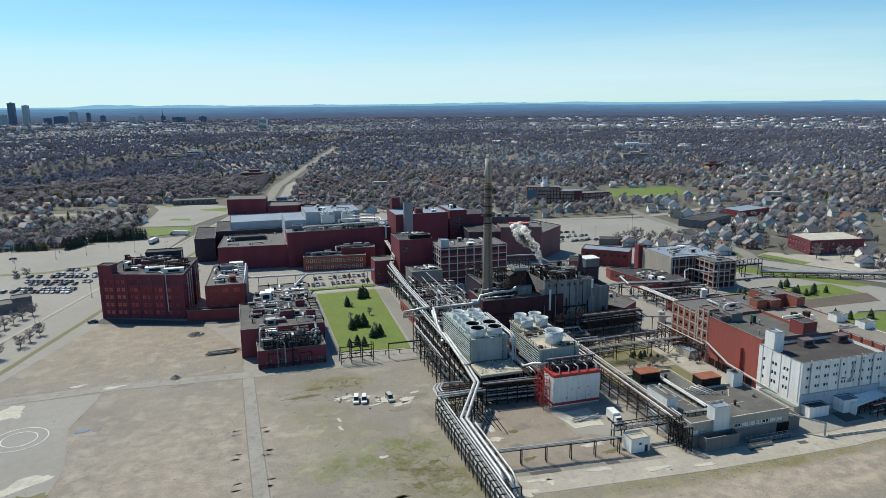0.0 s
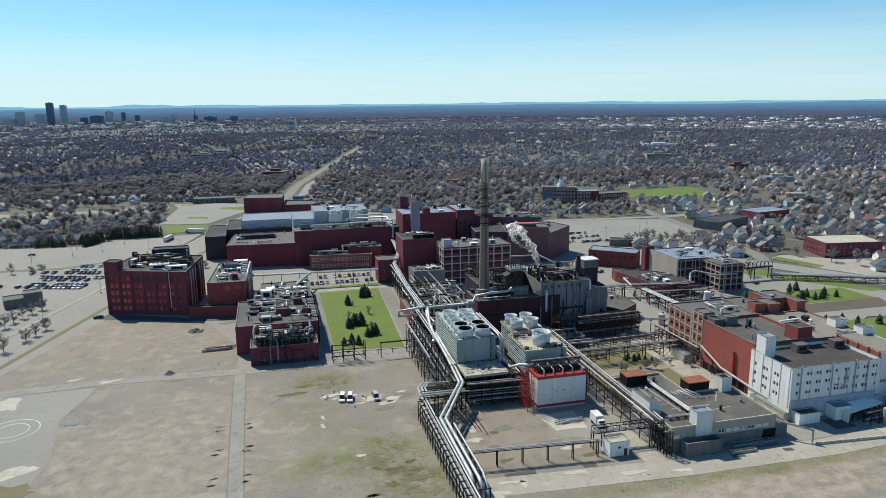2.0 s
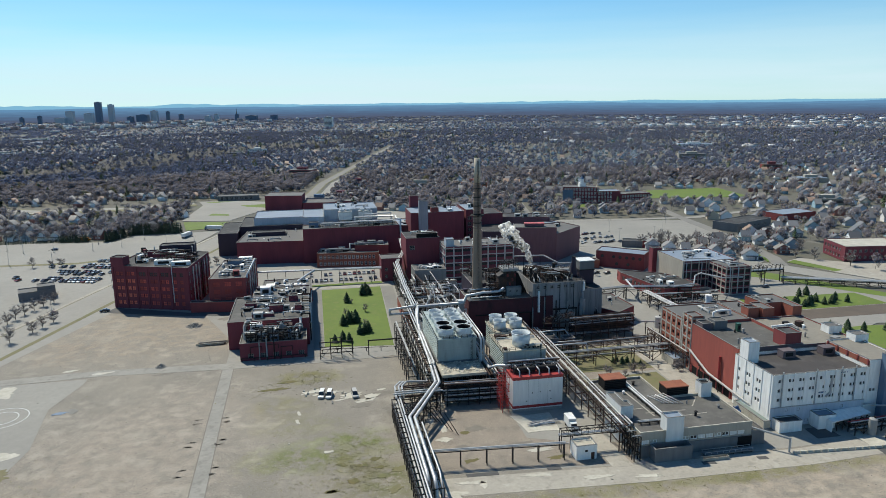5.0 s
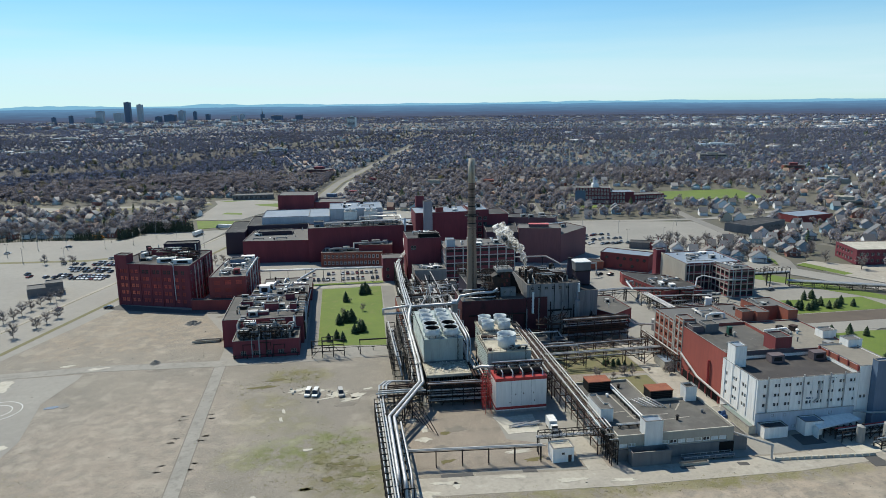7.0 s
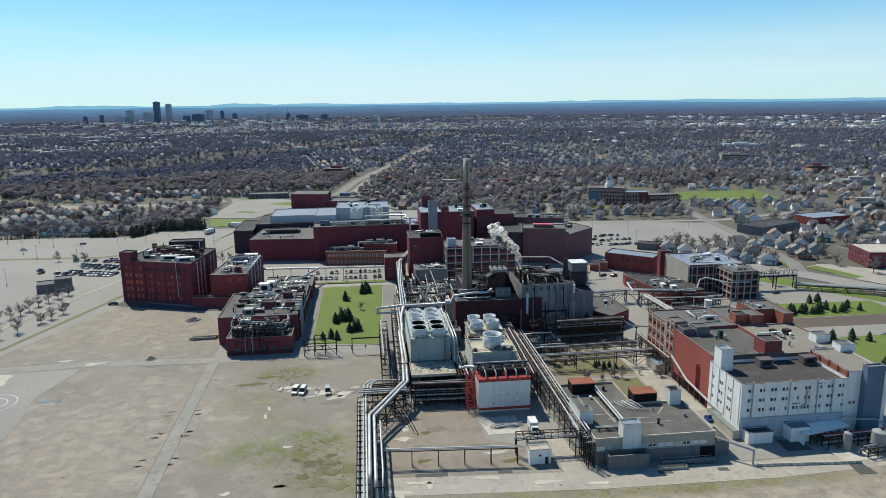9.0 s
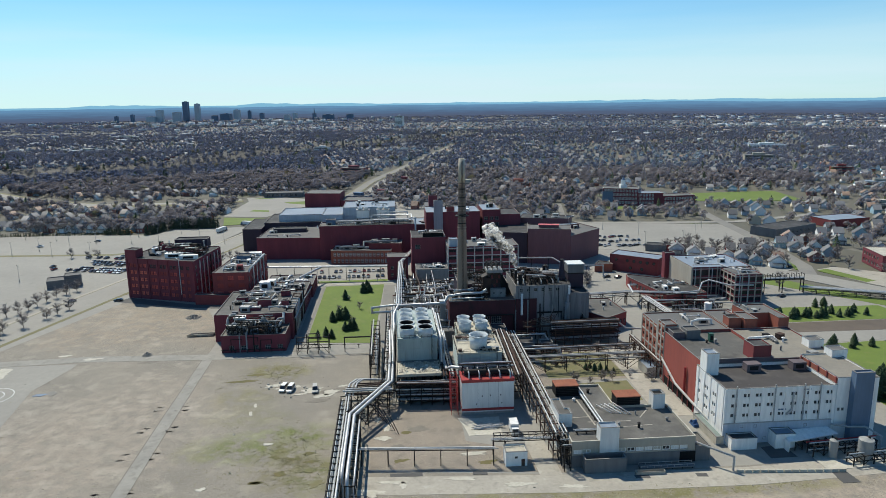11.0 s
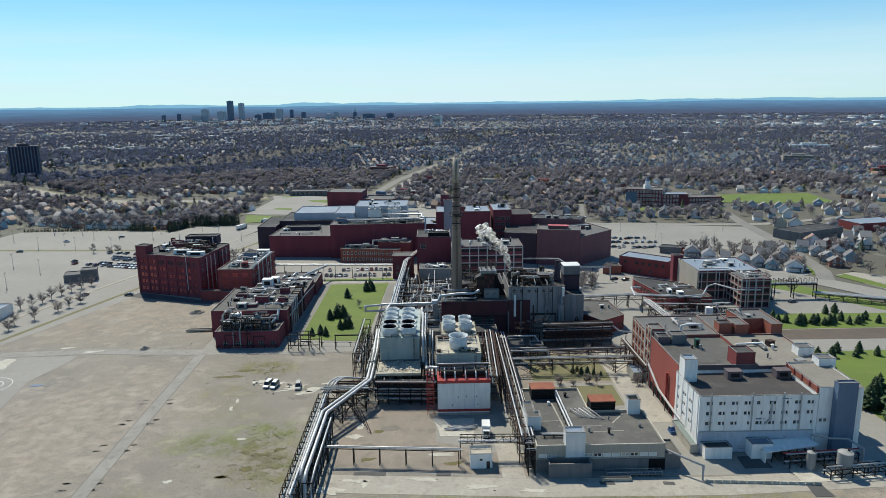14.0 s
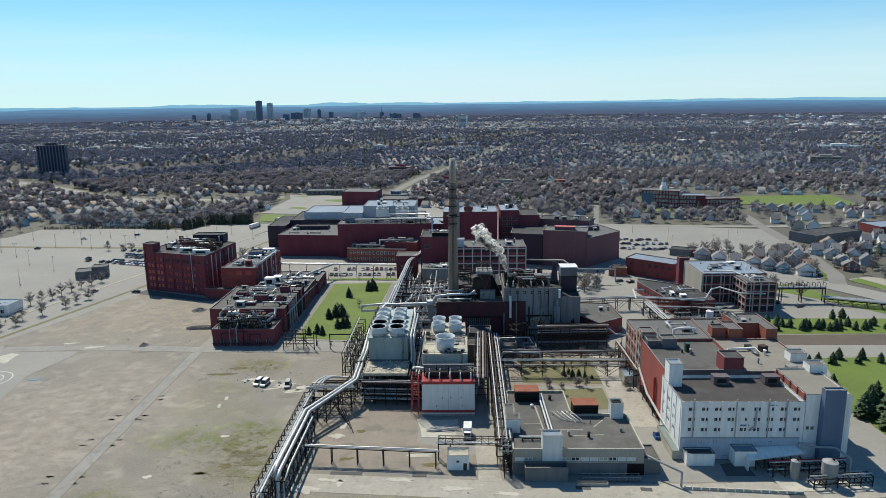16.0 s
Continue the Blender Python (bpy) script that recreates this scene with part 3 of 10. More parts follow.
def building(name, label, poly, h, wall, roof, z0=0.0, wins=None, parapet=0.32, category="factory building", cope=COPING, drop=None, group=""):
    """A block on a footprint (anticlockwise): walls with openings, a parapet with coping, a roof and its windows."""
    cx, cy = poly[0]
    ob = thing(name, label, category, cx, cy, z0, group=group)
    pts = [(x - cx, y - cy) for x, y in poly]
    n = len(pts)
    m, cp = M(), M()
    ctr = Vector((sum(x for x, _ in pts) / n, sum(y for _, y in pts) / n))
    t = 0.28

    def inset(by):
        out = []
        for i in range(n):
            a, b, c = (Vector(pts[(i + k) % n]) for k in (-1, 0, 1))
            d1, d2 = (b - a).normalized(), (c - b).normalized()
            n1, n2 = Vector((-d1.y, d1.x)), Vector((-d2.y, d2.x))
            bis = (n1 + n2)
            bis = bis / max(bis.length_squared, 0.4) * 2
            out.append(tuple(b + bis * by))
        return out
    inner = inset(t)
    over = inset(-0.08)
    placed = []
    for i in range(n):
        a, b = pts[i], pts[(i + 1) % n]
        holes = (wins or {}).get(i, [])
        p, d = facade(m, a, b, 0, h, [w[:4] for w in holes])
        for w in holes:
            o = p + d * w[0] + Vector((-d.y, d.x, 0)) * 0.22
            placed.append((w, (o.x, o.y, w[2]), math.degrees(math.atan2(d.y, d.x))))
        ia, ib = inner[i], inner[(i + 1) % n]
        m.add([(*ib, h - parapet), (*ia, h - parapet), (*ia, h), (*ib, h)], [(0, 1, 2, 3)])
        oa, ob2 = over[i], over[(i + 1) % n]
        cp.add([(*oa, h), (*ob2, h), (*ib, h), (*ia, h), (*oa, h + 0.12), (*ob2, h + 0.12), (*ib, h + 0.12), (*ia, h + 0.12)],
               [(0, 3, 2, 1), (4, 5, 6, 7), (0, 1, 5, 4), (2, 3, 7, 6)])
    part("wall", m, wall, ob)
    part("coping", cp, cope, ob)
    part("roof", M().prism(inset(t * 0.9), h - parapet - 0.3, h - parapet), roof, ob)
    for w, o, rz in placed:
        part("window", window_mesh(w[1] - w[0], w[3] - w[2], w[4], w[5], w[7], w[6]), None, ob, at=o, rz=rz)
    return ob


def rect(x0, y0, x1, y1):
    return [(x0, y0), (x1, y0), (x1, y1), (x0, y1)]


# ---- ground, roads, far land ----
EYE = (-1.0, -343.0)


GORGE = [(-1500, 900), (-900, 770), (-560, 745), (-400, 850), (-290, 1080), (-150, 1330), (40, 1500), (200, 1900)]


def seg_dist(x, y, pts):
    best = 1e9
    for (ax, ay), (bx, by) in zip(pts, pts[1:]):
        dx, dy = bx - ax, by - ay
        t = min(max(((x - ax) * dx + (y - ay) * dy) / (dx * dx + dy * dy), 0), 1)
        best = min(best, math.hypot(x - ax - t * dx, y - ay - t * dy))
    return best


def land(x, y):
    """Height of the land: level, but for the river's wooded gorge in the north-west."""
    if y < 600 or y > 2000 or x > 300:
        return -0.25
    return -0.25 - 30 * math.exp(-(seg_dist(x, y, GORGE) / 75) ** 4)


def ground():
    rad = [0, 100, 250, 420, 600, 800] + list(range(900, 2300, 45)) + [2400, 2800, 3300, 3900, 4500, 4962]
    n = 240
    m = M()
    vs, fs = [], []
    for r in rad[1:]:
        for i in range(n):
            a = 2 * math.pi * i / n
            x, y = EYE[0] + r * math.sin(a), EYE[1] + r * math.cos(a)
            vs.append((x, y, land(x, y)))
    vs.append((*EYE, -0.25))
    fs += [(len(vs) - 1, (i + 1) % n, i) for i in range(n)]
    for k in range(len(rad) - 2):
        fs += [(k * n + i, k * n + (i + 1) % n, (k + 1) * n + (i + 1) % n, (k + 1) * n + i) for i in range(n)]
    m.add(vs, fs, 0, True)
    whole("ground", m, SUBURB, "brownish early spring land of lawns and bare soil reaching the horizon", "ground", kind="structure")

    def skyline(name, far, mat, label, height):
        ridge, n = M(), 1400
        vs, fs = [], []
        for i in range(n + 1):
            a = radians(-62 + 144 * i / n)
            x, y = EYE[0] + far * math.sin(a), EYE[1] + far * math.cos(a)
            vs += [(x, y, -1), (x, y, height(math.degrees(a)))]
            if i:
                fs.append((2 * i - 2, 2 * i, 2 * i + 1, 2 * i - 1))
        ridge.add(vs, fs, 0, True)
        whole(name, ridge, mat, label, "hills", kind="structure")

    def rough(a, k, seed):
        return noise.fractal(Vector((a * k, seed, 0)), 0.8, 2.0, 5)
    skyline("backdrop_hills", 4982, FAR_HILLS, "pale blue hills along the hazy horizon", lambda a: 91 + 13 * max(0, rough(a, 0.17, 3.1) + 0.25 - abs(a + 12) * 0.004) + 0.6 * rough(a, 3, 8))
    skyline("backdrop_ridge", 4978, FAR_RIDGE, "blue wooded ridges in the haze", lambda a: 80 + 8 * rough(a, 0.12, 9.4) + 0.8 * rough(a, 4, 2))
    skyline("backdrop_plain", 4974, FAR_PLAIN, "distant wooded plain glowing in painted haze blue", lambda a: 68 + 5 * rough(a, 0.2, 5.7) + 1.5 * rough(a, 5, 4))


ground()

sheet("yard", [(-196, -60), (-205, -110), (-240, -260), (-240, -330), (250, -330), (250, -175), (130, -172), (66, -172), (22, -172), (-36, -165), (-28, -120), (-26, -66), (-104, -66), (-104, -40), (-121, 2), (-168, 18)],
      -0.02, GRAVEL, "pale brown gravel yard with worn dusty patches")
sheet("works_ground", [(-206, -55), (-196, -60), (-168, 18), (-121, 2), (-104, -40), (-104, -66), (-26, -66), (-28, -120), (-36, -165), (22, -172), (66, -172), (130, -172), (140, -140), (152, -92), (172, -84), (200, -70), (260, -100), (232, -45), (215, -14), (185, 30), (212, 42), (212, 96), (236, 135), (244, 194), (110, 230), (60, 330), (-60, 405), (-105, 350), (-130, 200), (-178, 45)],
      -0.012, LOT, "worn grey asphalt and concrete between the works buildings")
sheet("yard_inner", [(-37, -128), (-26, -121), (-6, -124), (-6, -150), (13, -158), (20, -158), (20, -171), (-35, -164)], 0.012, GRAVEL_BROWN, "brown gravel yard below the cooling towers")
sheet("yard_boiler", [(-10, -122), (19, -122), (36, -108), (70, -108), (70, -72), (63, -56), (22, -46), (-26, -46), (-26, -120)], 0.012, GRAVEL_BROWN, "dark brown gravel among pipe racks")
sheet("parking_lot_west", [(-206, -10), (-224, -80), (-330, -120), (-420, 100), (-351, 187), (-345, 219), (-280, 221), (-215, 212), (-207, 237), (-171, 237), (-142, 243), (-160, 160)],
      -0.01, LOT, "wide pale worn asphalt parking lot")
sheet("grass_strip", [(-345, 147), (-220, 138), (-172, 158), (-172, 163), (-221, 143), (-345, 152)], 0.03, ROUGH_TURF, "narrow strip of rough grass between parking lots")


def road_line(y):
    """Middle of the avenue at y."""
    if y < 420:
        return -203.5 + (y + 30) * 0.290
    if y < 560:
        return -73.0 + (y - 420) * 0.143
    return -53.0 + (y - 560) * 0.238


def ribbon(name, pts, width, z, mat, label, category="road"):
    """A road along a line of points."""
    p = [Vector(q) for q in pts]
    left, right = [], []
    for i, q in enumerate(p):
        d = (p[min(i + 1, len(p) - 1)] - p[max(i - 1, 0)]).normalized()
        s = Vector((-d.y, d.x)) * width / 2
        left.append(q + s), right.append(q - s)
    m = M()
    n = len(p)
    vs = [(*a, z + land(*a) + 0.25) for a in left] + [(*a, z + land(*a) + 0.25) for a in right]
    m.add(vs + [(x, y, q - 0.3) for x, y, q in vs],
          [(i, n + i, n + i + 1, i + 1) for i in range(n - 1)] + [(i, i + 1, 2 * n + i + 1, 2 * n + i) for i in range(n - 1)] +
          [(n + i + 1, n + i, 3 * n + i, 3 * n + i + 1) for i in range(n - 1)])
    return whole(name, m, mat, label, category, kind="structure")


AVENUE = [(road_line(y), y) for y in (-330, -200, -100, 0, 100, 200, 300, 420, 560, 690, 820, 1000, 1300)]
ribbon("pavement_verge", AVENUE[:8], 24, 0.02, ROUGH_TURF, "green grass verge along the avenue", "verge")
ribbon("verge_far", AVENUE[7:], 13, 0.02, ROUGH_TURF, "green grass verge along the far avenue", "verge")
ribbon("road_mid", AVENUE[7:10], 10, 0.045, ASPHALT, "straight pale avenue between houses")
ribbon("road_far", AVENUE[9:], 9, 0.045, ASPHALT, "narrow avenue between bare trees")
sheet("parking_lot_shops", [(-60, 432), (-34, 440), (-20, 520), (-14, 590), (-30, 600), (-42, 560)], 0.33, LOT, "pale asphalt lot beside the avenue")
ribbon("road", AVENUE[:8], 19, 0.05, LOT, "broad straight pale asphalt avenue")
ribbon("pavement", [(x - 11.6, y) for x, y in AVENUE[:8]], 2.0, 0.07, CONCRETE, "pale concrete pavement beside the avenue", "pavement")
ribbon("lane_edge", [(-96.5, -330), (-100.6, -180), (-102, -120), (-102.8, -66)], 4.7, 0.0, DARKGRAVEL, "dark weathered edge of the concrete lane")
ribbon("road_path", [(-96.5, -330), (-100.6, -180), (-102, -120), (-102.8, -66)], 4.0, 0.015, LANE, "straight concrete lane across the yard")
ribbon("road_cross", [(-206, -62), (-188, -68.5), (-150, -66), (-104, -69), (-60, -70), (-28, -67)], 6.2, 0.035, LANE, "cracked concrete lane crossing the yard")
ribbon("road_lawn_side", [(-31.5, -70), (-28.5, 37)], 6.5, 0.03, ASPHALT, "grey lane beside the lawn")
ribbon("road_lawn_west", [(-67.5, -66), (-66.8, 38)], 4.5, 0.03, ASPHALT, "shaded lane between lawn and works")
ribbon("road_lawn_back", [(-70, 41.5), (-24, 42.5)], 5, 0.034, CONCRETE, "pale lane behind the lawn")
ribbon("road_front", [(-36, -172.5), (20, -176.5), (70, -177.5), (130, -174)], 9, 0.03, CONCRETE, "patched concrete lane along the yard")
ribbon("road_east", [(126, -176), (130, -140), (133, -118), (138, -92), (150, -76), (184, -73), (240, -82)], 10, 0.03, LOT, "asphalt road round the works")
STREET = [(256, 262), (248, 210), (243, 160), (237, 117), (231, 86), (224, 50), (215, 30)]
BIG_ROAD = [(128, 80), (160, 66), (187, 46), (210, 27), (222, 8), (236, -14), (256, -46), (285, -90)]
ribbon("road_street", STREET, 9, 0.058, ASPHALT, "grey asphalt street between houses")
ribbon("road_ring", BIG_ROAD, 17, 0.045, LOT, "broad pale asphalt road past the works")
ribbon("road_cross_street", [(118, 215), (140, 330)], 4.6, 0.052, ASPHALT, "straight street between houses")
ribbon("road_house_street", [(110, 222), (200, 210), (262, 206), (340, 230)], 8, 0.039, LOT, "street along a row of houses")
sheet("lawn", [(-65, -55.5), (-36, -59), (-32, 38), (-64.5, 37)], 0.06, TURF, "bright green mown lawn")
sheet("grass_verge", [(-70, 44.5), (-30, 45.5), (-30, 50), (-70, 49)], 0.05, TURF, "green grass strip by parked cars")
sheet("grass_bank", [(172, 40), (181, 33), (191, 23), (202, 8), (215, -13), (232, -42), (222, -42), (207, -22), (192, -2), (176, 16), (165, 26)], 0.05, TURF, "green grass bank by the street")
sheet("soil_strip", [(142, -53.5), (216, -53), (210, -67), (142, -66)], 0.045, SOIL, "strip of bare brown soil")
sheet("parking_lot_shop", [(-182, 299), (-177, 395), (-185, 425), (-145, 424), (-111, 402), (-111, 352), (-128, 318), (-140, 291), (-166, 294)], 0.02, LOT, "pale shop parking lot")
for poly in ([(-163, 326), (-143, 319), (-145, 330), (-160, 336)], [(-139, 385), (-113, 389), (-113, 363), (-132, 374)], [(-178, 415), (-166, 412), (-150, 418), (-170, 421)]):
    sheet("grass_island", poly, 0.04, TURF, "green grass island in a parking lot")
sheet("concrete_lane", [(11.5, -148), (17.4, -148), (18.6, -172), (12.3, -172)], 0.05, CONCRETE, "cracked pale concrete lane")
for x, y, w in ((-29, -168.6, 9), (-6, -169.5, 4), (38, -175.8, 4), (55, -176.5, 3), (92, -180.5, 5), (80, -166, 8)):
    sheet("asphalt_patch", [(x, y), (x + w, y - 0.3), (x + w, y + 1.4), (x, y + 1.7)] if y > -180 and y != -166 else [(x, y - 3), (x + w, y - 3), (x + w - 0.6, y + 4), (x + 0.5, y + 3.4)], 0.065, ASPHALT_AND_SHADE, "dark asphalt patch in the lane", "ground patch")
sheet("tree_lawn", [(146, -30), (212, -32), (214, -52.5), (143, -52.5)], 0.05, TURF, "green lawn with a row of pines")
sheet("east_lawn", [(150, -81.5), (176, -80), (236, -89), (240, -185), (138, -180), (136, -126)], 0.05, TURF, "green lawn with young pines")
sheet("school_lawn", [(176, 309), (212, 297), (268, 298), (262, 284), (180, 288)], 0.05, TURF, "green lawn before the school")
sheet("sports_field", [(292, 383), (395, 386), (386, 312), (279, 326)], 0.05, TURF, "green school sports field")
sheet("forecourt", [(226, 40), (236, 6), (250, -18), (310, -20), (312, 30), (262, 28), (240, 46)], 0.02, CONCRETE, "pale paved forecourt across the road")
sheet("grass_bank", [(225, 38), (236, 10), (243, 12), (233, 42)], 0.05, TURF, "green grass strip along the road")
sheet("traffic_island", [(214, 42), (222, 42), (232, 80), (236, 100), (229, 84)], 0.055, TURF, "green grass strip by the street corner")
sheet("far_green", [(-179, 292), (-141, 284), (-138, 259), (-170, 249)], 0.05, TURF, "green patch beside the parking lot")
sheet("courtyard_lane", [(59.5, -75), (69.6, -75), (69.9, -140), (59, -140), (58.5, -128)], 0.055, CONCRETE, "pale cracked concrete lane between the buildings")
sheet("courtyard_soil", [(24, -112), (58, -110), (58, -127), (44, -128), (24, -128)], 0.04, ROUGH_TURF, "rough dry grass and soil beside the racks")
sheet("courtyard_grass", [(30, -79), (58, -80), (59, -106), (30, -105)], 0.05, ROUGH_TURF, "brownish green grass patch among pipes")
sheet("parking_lot_east", [(117, 113), (151, 107), (192, 123), (222, 119), (236, 150), (240, 196), (134, 202)], 0.03, LOT, "large nearly empty pale parking lot")
sheet("parking_lot_north", [(-76, 52), (-30, 53), (-30, 84), (-78, 88)], 0.03, LOT, "small parking lot by a brick building")
sheet("sidewalk_slab", [(-7, -134.5), (-2, -135.2), (6.6, -134.6), (6.2, -141), (5.6, -147.4), (1, -146.8), (-4.6, -147), (-5.4, -141)], 0.06, PALE, "broken pale concrete apron")
sheet("helipad_ground", [(-210, -72), (-154, -71), (-154, -76), (-159, -97), (-154.5, -126), (-156, -140), (-215, -160)], 0.02, LOT, "old grey asphalt plot")
for r in (5.2, 8.2):
    m = M()
    m.ring((0, 0), r, 0.0, 0.045, t=0.3, n=48)
    whole("road_marking", m, WHITELINE, "worn white painted circle", "marking", kind="structure", at=(-172, -101, 0))


# Asphalt apron, its colour darkened to deepen the shadow below the factory wall.
sheet("yard_asphalt", [(-172, 19), (-131, 4), (-107, -1), (-104.6, 6), (-129, 9.3), (-168.4, 27)], 0.02, ASPHALT_AND_SHADE, "asphalt apron with the factory wall's shadow in its dark colour")
ribbon("verge_avenue", [(x + 11.2, y) for x, y in AVENUE[:5]], 2.2, 0.045, ROUGH_TURF, "green grass strip along the avenue", "verge")


def scattered_patches():
    r = random.Random(3)

    def blob(x, y, a, b, rz, z, mat, name, label):
        pts = []
        seed = r.uniform(0, 50)
        for i in range(34):
            t = 2 * math.pi * i / 34
            k = 0.85 + 0.5 * max(-0.9, noise.fractal(Vector((math.cos(t) * 1.6, math.sin(t) * 1.6, seed)), 0.7, 2.0, 5))
            u, v = a * k * math.cos(t), b * k * math.sin(t)
            pts.append((x + u * math.cos(rz) - v * math.sin(rz), y + u * math.sin(rz) + v * math.cos(rz)))
        whole(name, M().prism(pts, z - 0.1, z), mat, label, "ground patch", kind="structure")
    for x, y, a, b in [(-47, -160, 2.5, 1.6), (-49, -170, 3, 1.4), (-52, -163, 1.6, 1)]:
        blob(x, y, a, b, 0.3, 0.03, ROUGH_TURF, "grass_patch", "thin dry grass patch on gravel")
    for x, y, a, b in [(-71, -101, 4, 1.6), (-64, -103, 3, 1.2), (-57, -107, 5, 2.5), (-52, -112, 4, 1.6), (-75, -118, 0.6, 2.2), (-75.4, -124, 0.7, 2.0), (-69, -104, 2.4, 0.7), (-61, -110, 4, 0.6), (-50, -109, 3, 2.2), (-46, -104, 2, 1), (-150, -66, 4, 1.4), (-163, -61, 3, 1.2), (-66, -146, 1.8, 1), (-80, -170, 1.5, 1)]:
        blob(x, y, a, b, 0.2, 0.045, PALE, "concrete_patch", "broken pale concrete patch")
    for x, y, a, b in [(-126, -72, 4, 1.6), (-158, -90, 2.5, 2), (-110, -4, 6, 3), (-47, -108, 6, 2.2), (-54, -116, 5, 1.4), (-44, -122, 3, 5)]:
        blob(x, y, a, b, 0.2, 0.01, DARKGRAVEL, "dark_patch", "dark damp patch on gravel")
    for x, y, a, b in [(-28, -171.4, 4.4, 1.1), (-25.5, -173, 1.2, 1.6), (-10, -171.3, 5, 1.0), (-35, -176, 4, 2.2), (6, -175.6, 4.5, 1.2), (-4.5, -158, 5.6, 1.1), (-31, -146, 3, 1.6), (-30, -139, 1.6, 2.6), (-33, -133, 1.2, 2.2), (20, -178, 4, 1.0)]:
        blob(x, y, a, b, -0.05, 0.07, PALE, "concrete_patch", "broken pale concrete patch")
    for x, y, a, b in [(-20, -141, 4, 2.2), (-27, -152, 3, 1.6), (-10, -153, 5, 1.4), (-16, -166, 6, 1.2)]:
        blob(x, y, a, b, 0.1, 0.03, DARKGRAVEL, "dark_patch", "dark damp patch on gravel")
    for x, y, a, b in [(-24, -143, 2, 1.2), (-1, -163, 3, 1.2), (-26, -160, 2.4, 1.2)]:
        blob(x, y, a, b, 0.1, 0.035, MOSS, "moss_patch", "dark olive moss patch on gravel")
    for x, y, a, b in [(-57, -156, 1.8, 1.0), (-60, -164, 2.2, 1.3), (-66, -168, 2.2, 1.0), (-53, -153, 1.8, 0.9), (-52, -158, 2.0, 1.0), (-62, -155, 1.2, 0.7), (-63, -154, 1.4, 0.6), (-66, -168, 1.6, 0.8), (-84, -96, 5, 1.5), (-79, -90, 4, 1.2)]:
        blob(x, y, a, b, 0.1, 0.012, MOSS, "moss_patch", "dark olive moss patch on gravel")
    for x, y, s in [(-124, -13, 3.6), (-129, -64, 1.8)]:
        m = M()
        for i in range(60):
            a, q = r.uniform(0, 6.28), s * math.sqrt(r.random())
            hgt = 1.4 * (1 - q / s) + 0.2
            m.cyl((q * math.cos(a), q * math.sin(a), -0.1), (q * math.cos(a), q * math.sin(a), hgt), 0.9, 0.25, 5)
        whole("soil_heap", m, ASPHALT, "low heap of dark soil on the gravel", "heap", at=(x, y, 0))
    for x in (-107.2, -98.3):                                # dark worn marks in pairs beside the lane
        for y in (-116, -119, -131.5, -134.5, -148.5, -152, -170, -173.5):
            for q in range(3):
                blob(x + r.uniform(-0.9, 0.9), y + r.uniform(-0.3, 0.3), r.uniform(0.8, 1.5), r.uniform(0.3, 0.6), 0.0, 0.0, DARKGRAVEL, "dark_patch", "dark short mark beside the lane")
    blob(-180, -79, 6, 5.5, 0, 0.06, PALE, "concrete_patch", "pale crumbling concrete slab")
    blob(-164, -132, 9, 3, 0.6, 0.05, PALE, "concrete_patch", "broken pale concrete patch")
    blob(-154.3, -101, 2.4, 1.3, 0.2, 0.07, BLUEGREY, "puddle_cover", "dark blue sheet lying on the ground")
    blob(-150.5, -100, 1.8, 2.2, 0.2, 0.05, ASPHALT, "dark_patch", "dark damp patch on gravel")
    blob(-160, -142, 7, 5, 0.2, 0.04, ROUGH_TURF, "grass_patch", "thin dry grass patch on gravel")


scattered_patches()


# ---- the works: west ----
r_ = random.Random(5)
reds = dict(pane=BRICK_INFILL, fr=BRICK_DARK)
w1 = []
for k in range(5):
    z = 2.0 + k * 3.75
    w1 += [(u, u + 1.9, z, z + 2.1, 2, 2, BRICK_BRIGHT if u < 12 and k < 4 else BRICK_INFILL if (k < 4 or u < 12) else GLASS, BRICK_DARK) for u in (2.0, 4.4, 8.0, 10.4, 14.5, 16.6, 20.5, 22.8, 26.5, 28.8, 33.0, 36.6)]
w1e = grid_of(2, 4.6, 8, 2.0, 2.2, 2.2, 3.75, 5, 2, 3)
fb = building("factory_building", "tall dark red brick factory block with bricked-in windows and roof machinery", [(-168.5, 27.5), (-129.5, 13.5), (-124.5, 51), (-160, 64)], 22, BRICK_DARK, ROOF, wins={0: w1, 1: w1e})
fd = Vector((39.0, -14.0, 0)).normalized()
for u in (0.6, 7.0, 13.2, 19.2, 25.4, 31.6, 40.8):
    part("pier", M().box(-0.55, -0.35, 0, 0.55, 0.02, 21.6), BRICK_DARK, fb, at=tuple(fd * u), rz=-19.75)
building("stair_tower", "square dark red brick stair tower at the factory corner", [(-168.6, 27.4), (-162.3, 25.1), (-160.5, 31), (-166.8, 33)], 4.4, BRICK_DARK, ROOF, z0=22.0, category="tower")
building("low_wing", "low red brick wing in front of the factory", [(-129, 9.5), (-104, 5.5), (-104, 13), (-121, 11.5), (-129, 13.3)], 5.2, BRICK, ROOF)
w2 = grid_of(2.2, 5.4, 3, 3.2, 4.0, 2.4, 3.9, 3, 3, 3, BRICK_INFILL, BRICK)
w2e = grid_of(2.5, 5.5, 8, 2.6, 2.5, 2.5, 4.0, 3, 3, 3)
building("factory_block", "square red brick block with pipes on its roof", [(-120, 11.6), (-102, 11), (-99.5, 54), (-117, 55)], 16, BRICK, ROOF_GREY, wins={0: w2, 1: w2e})

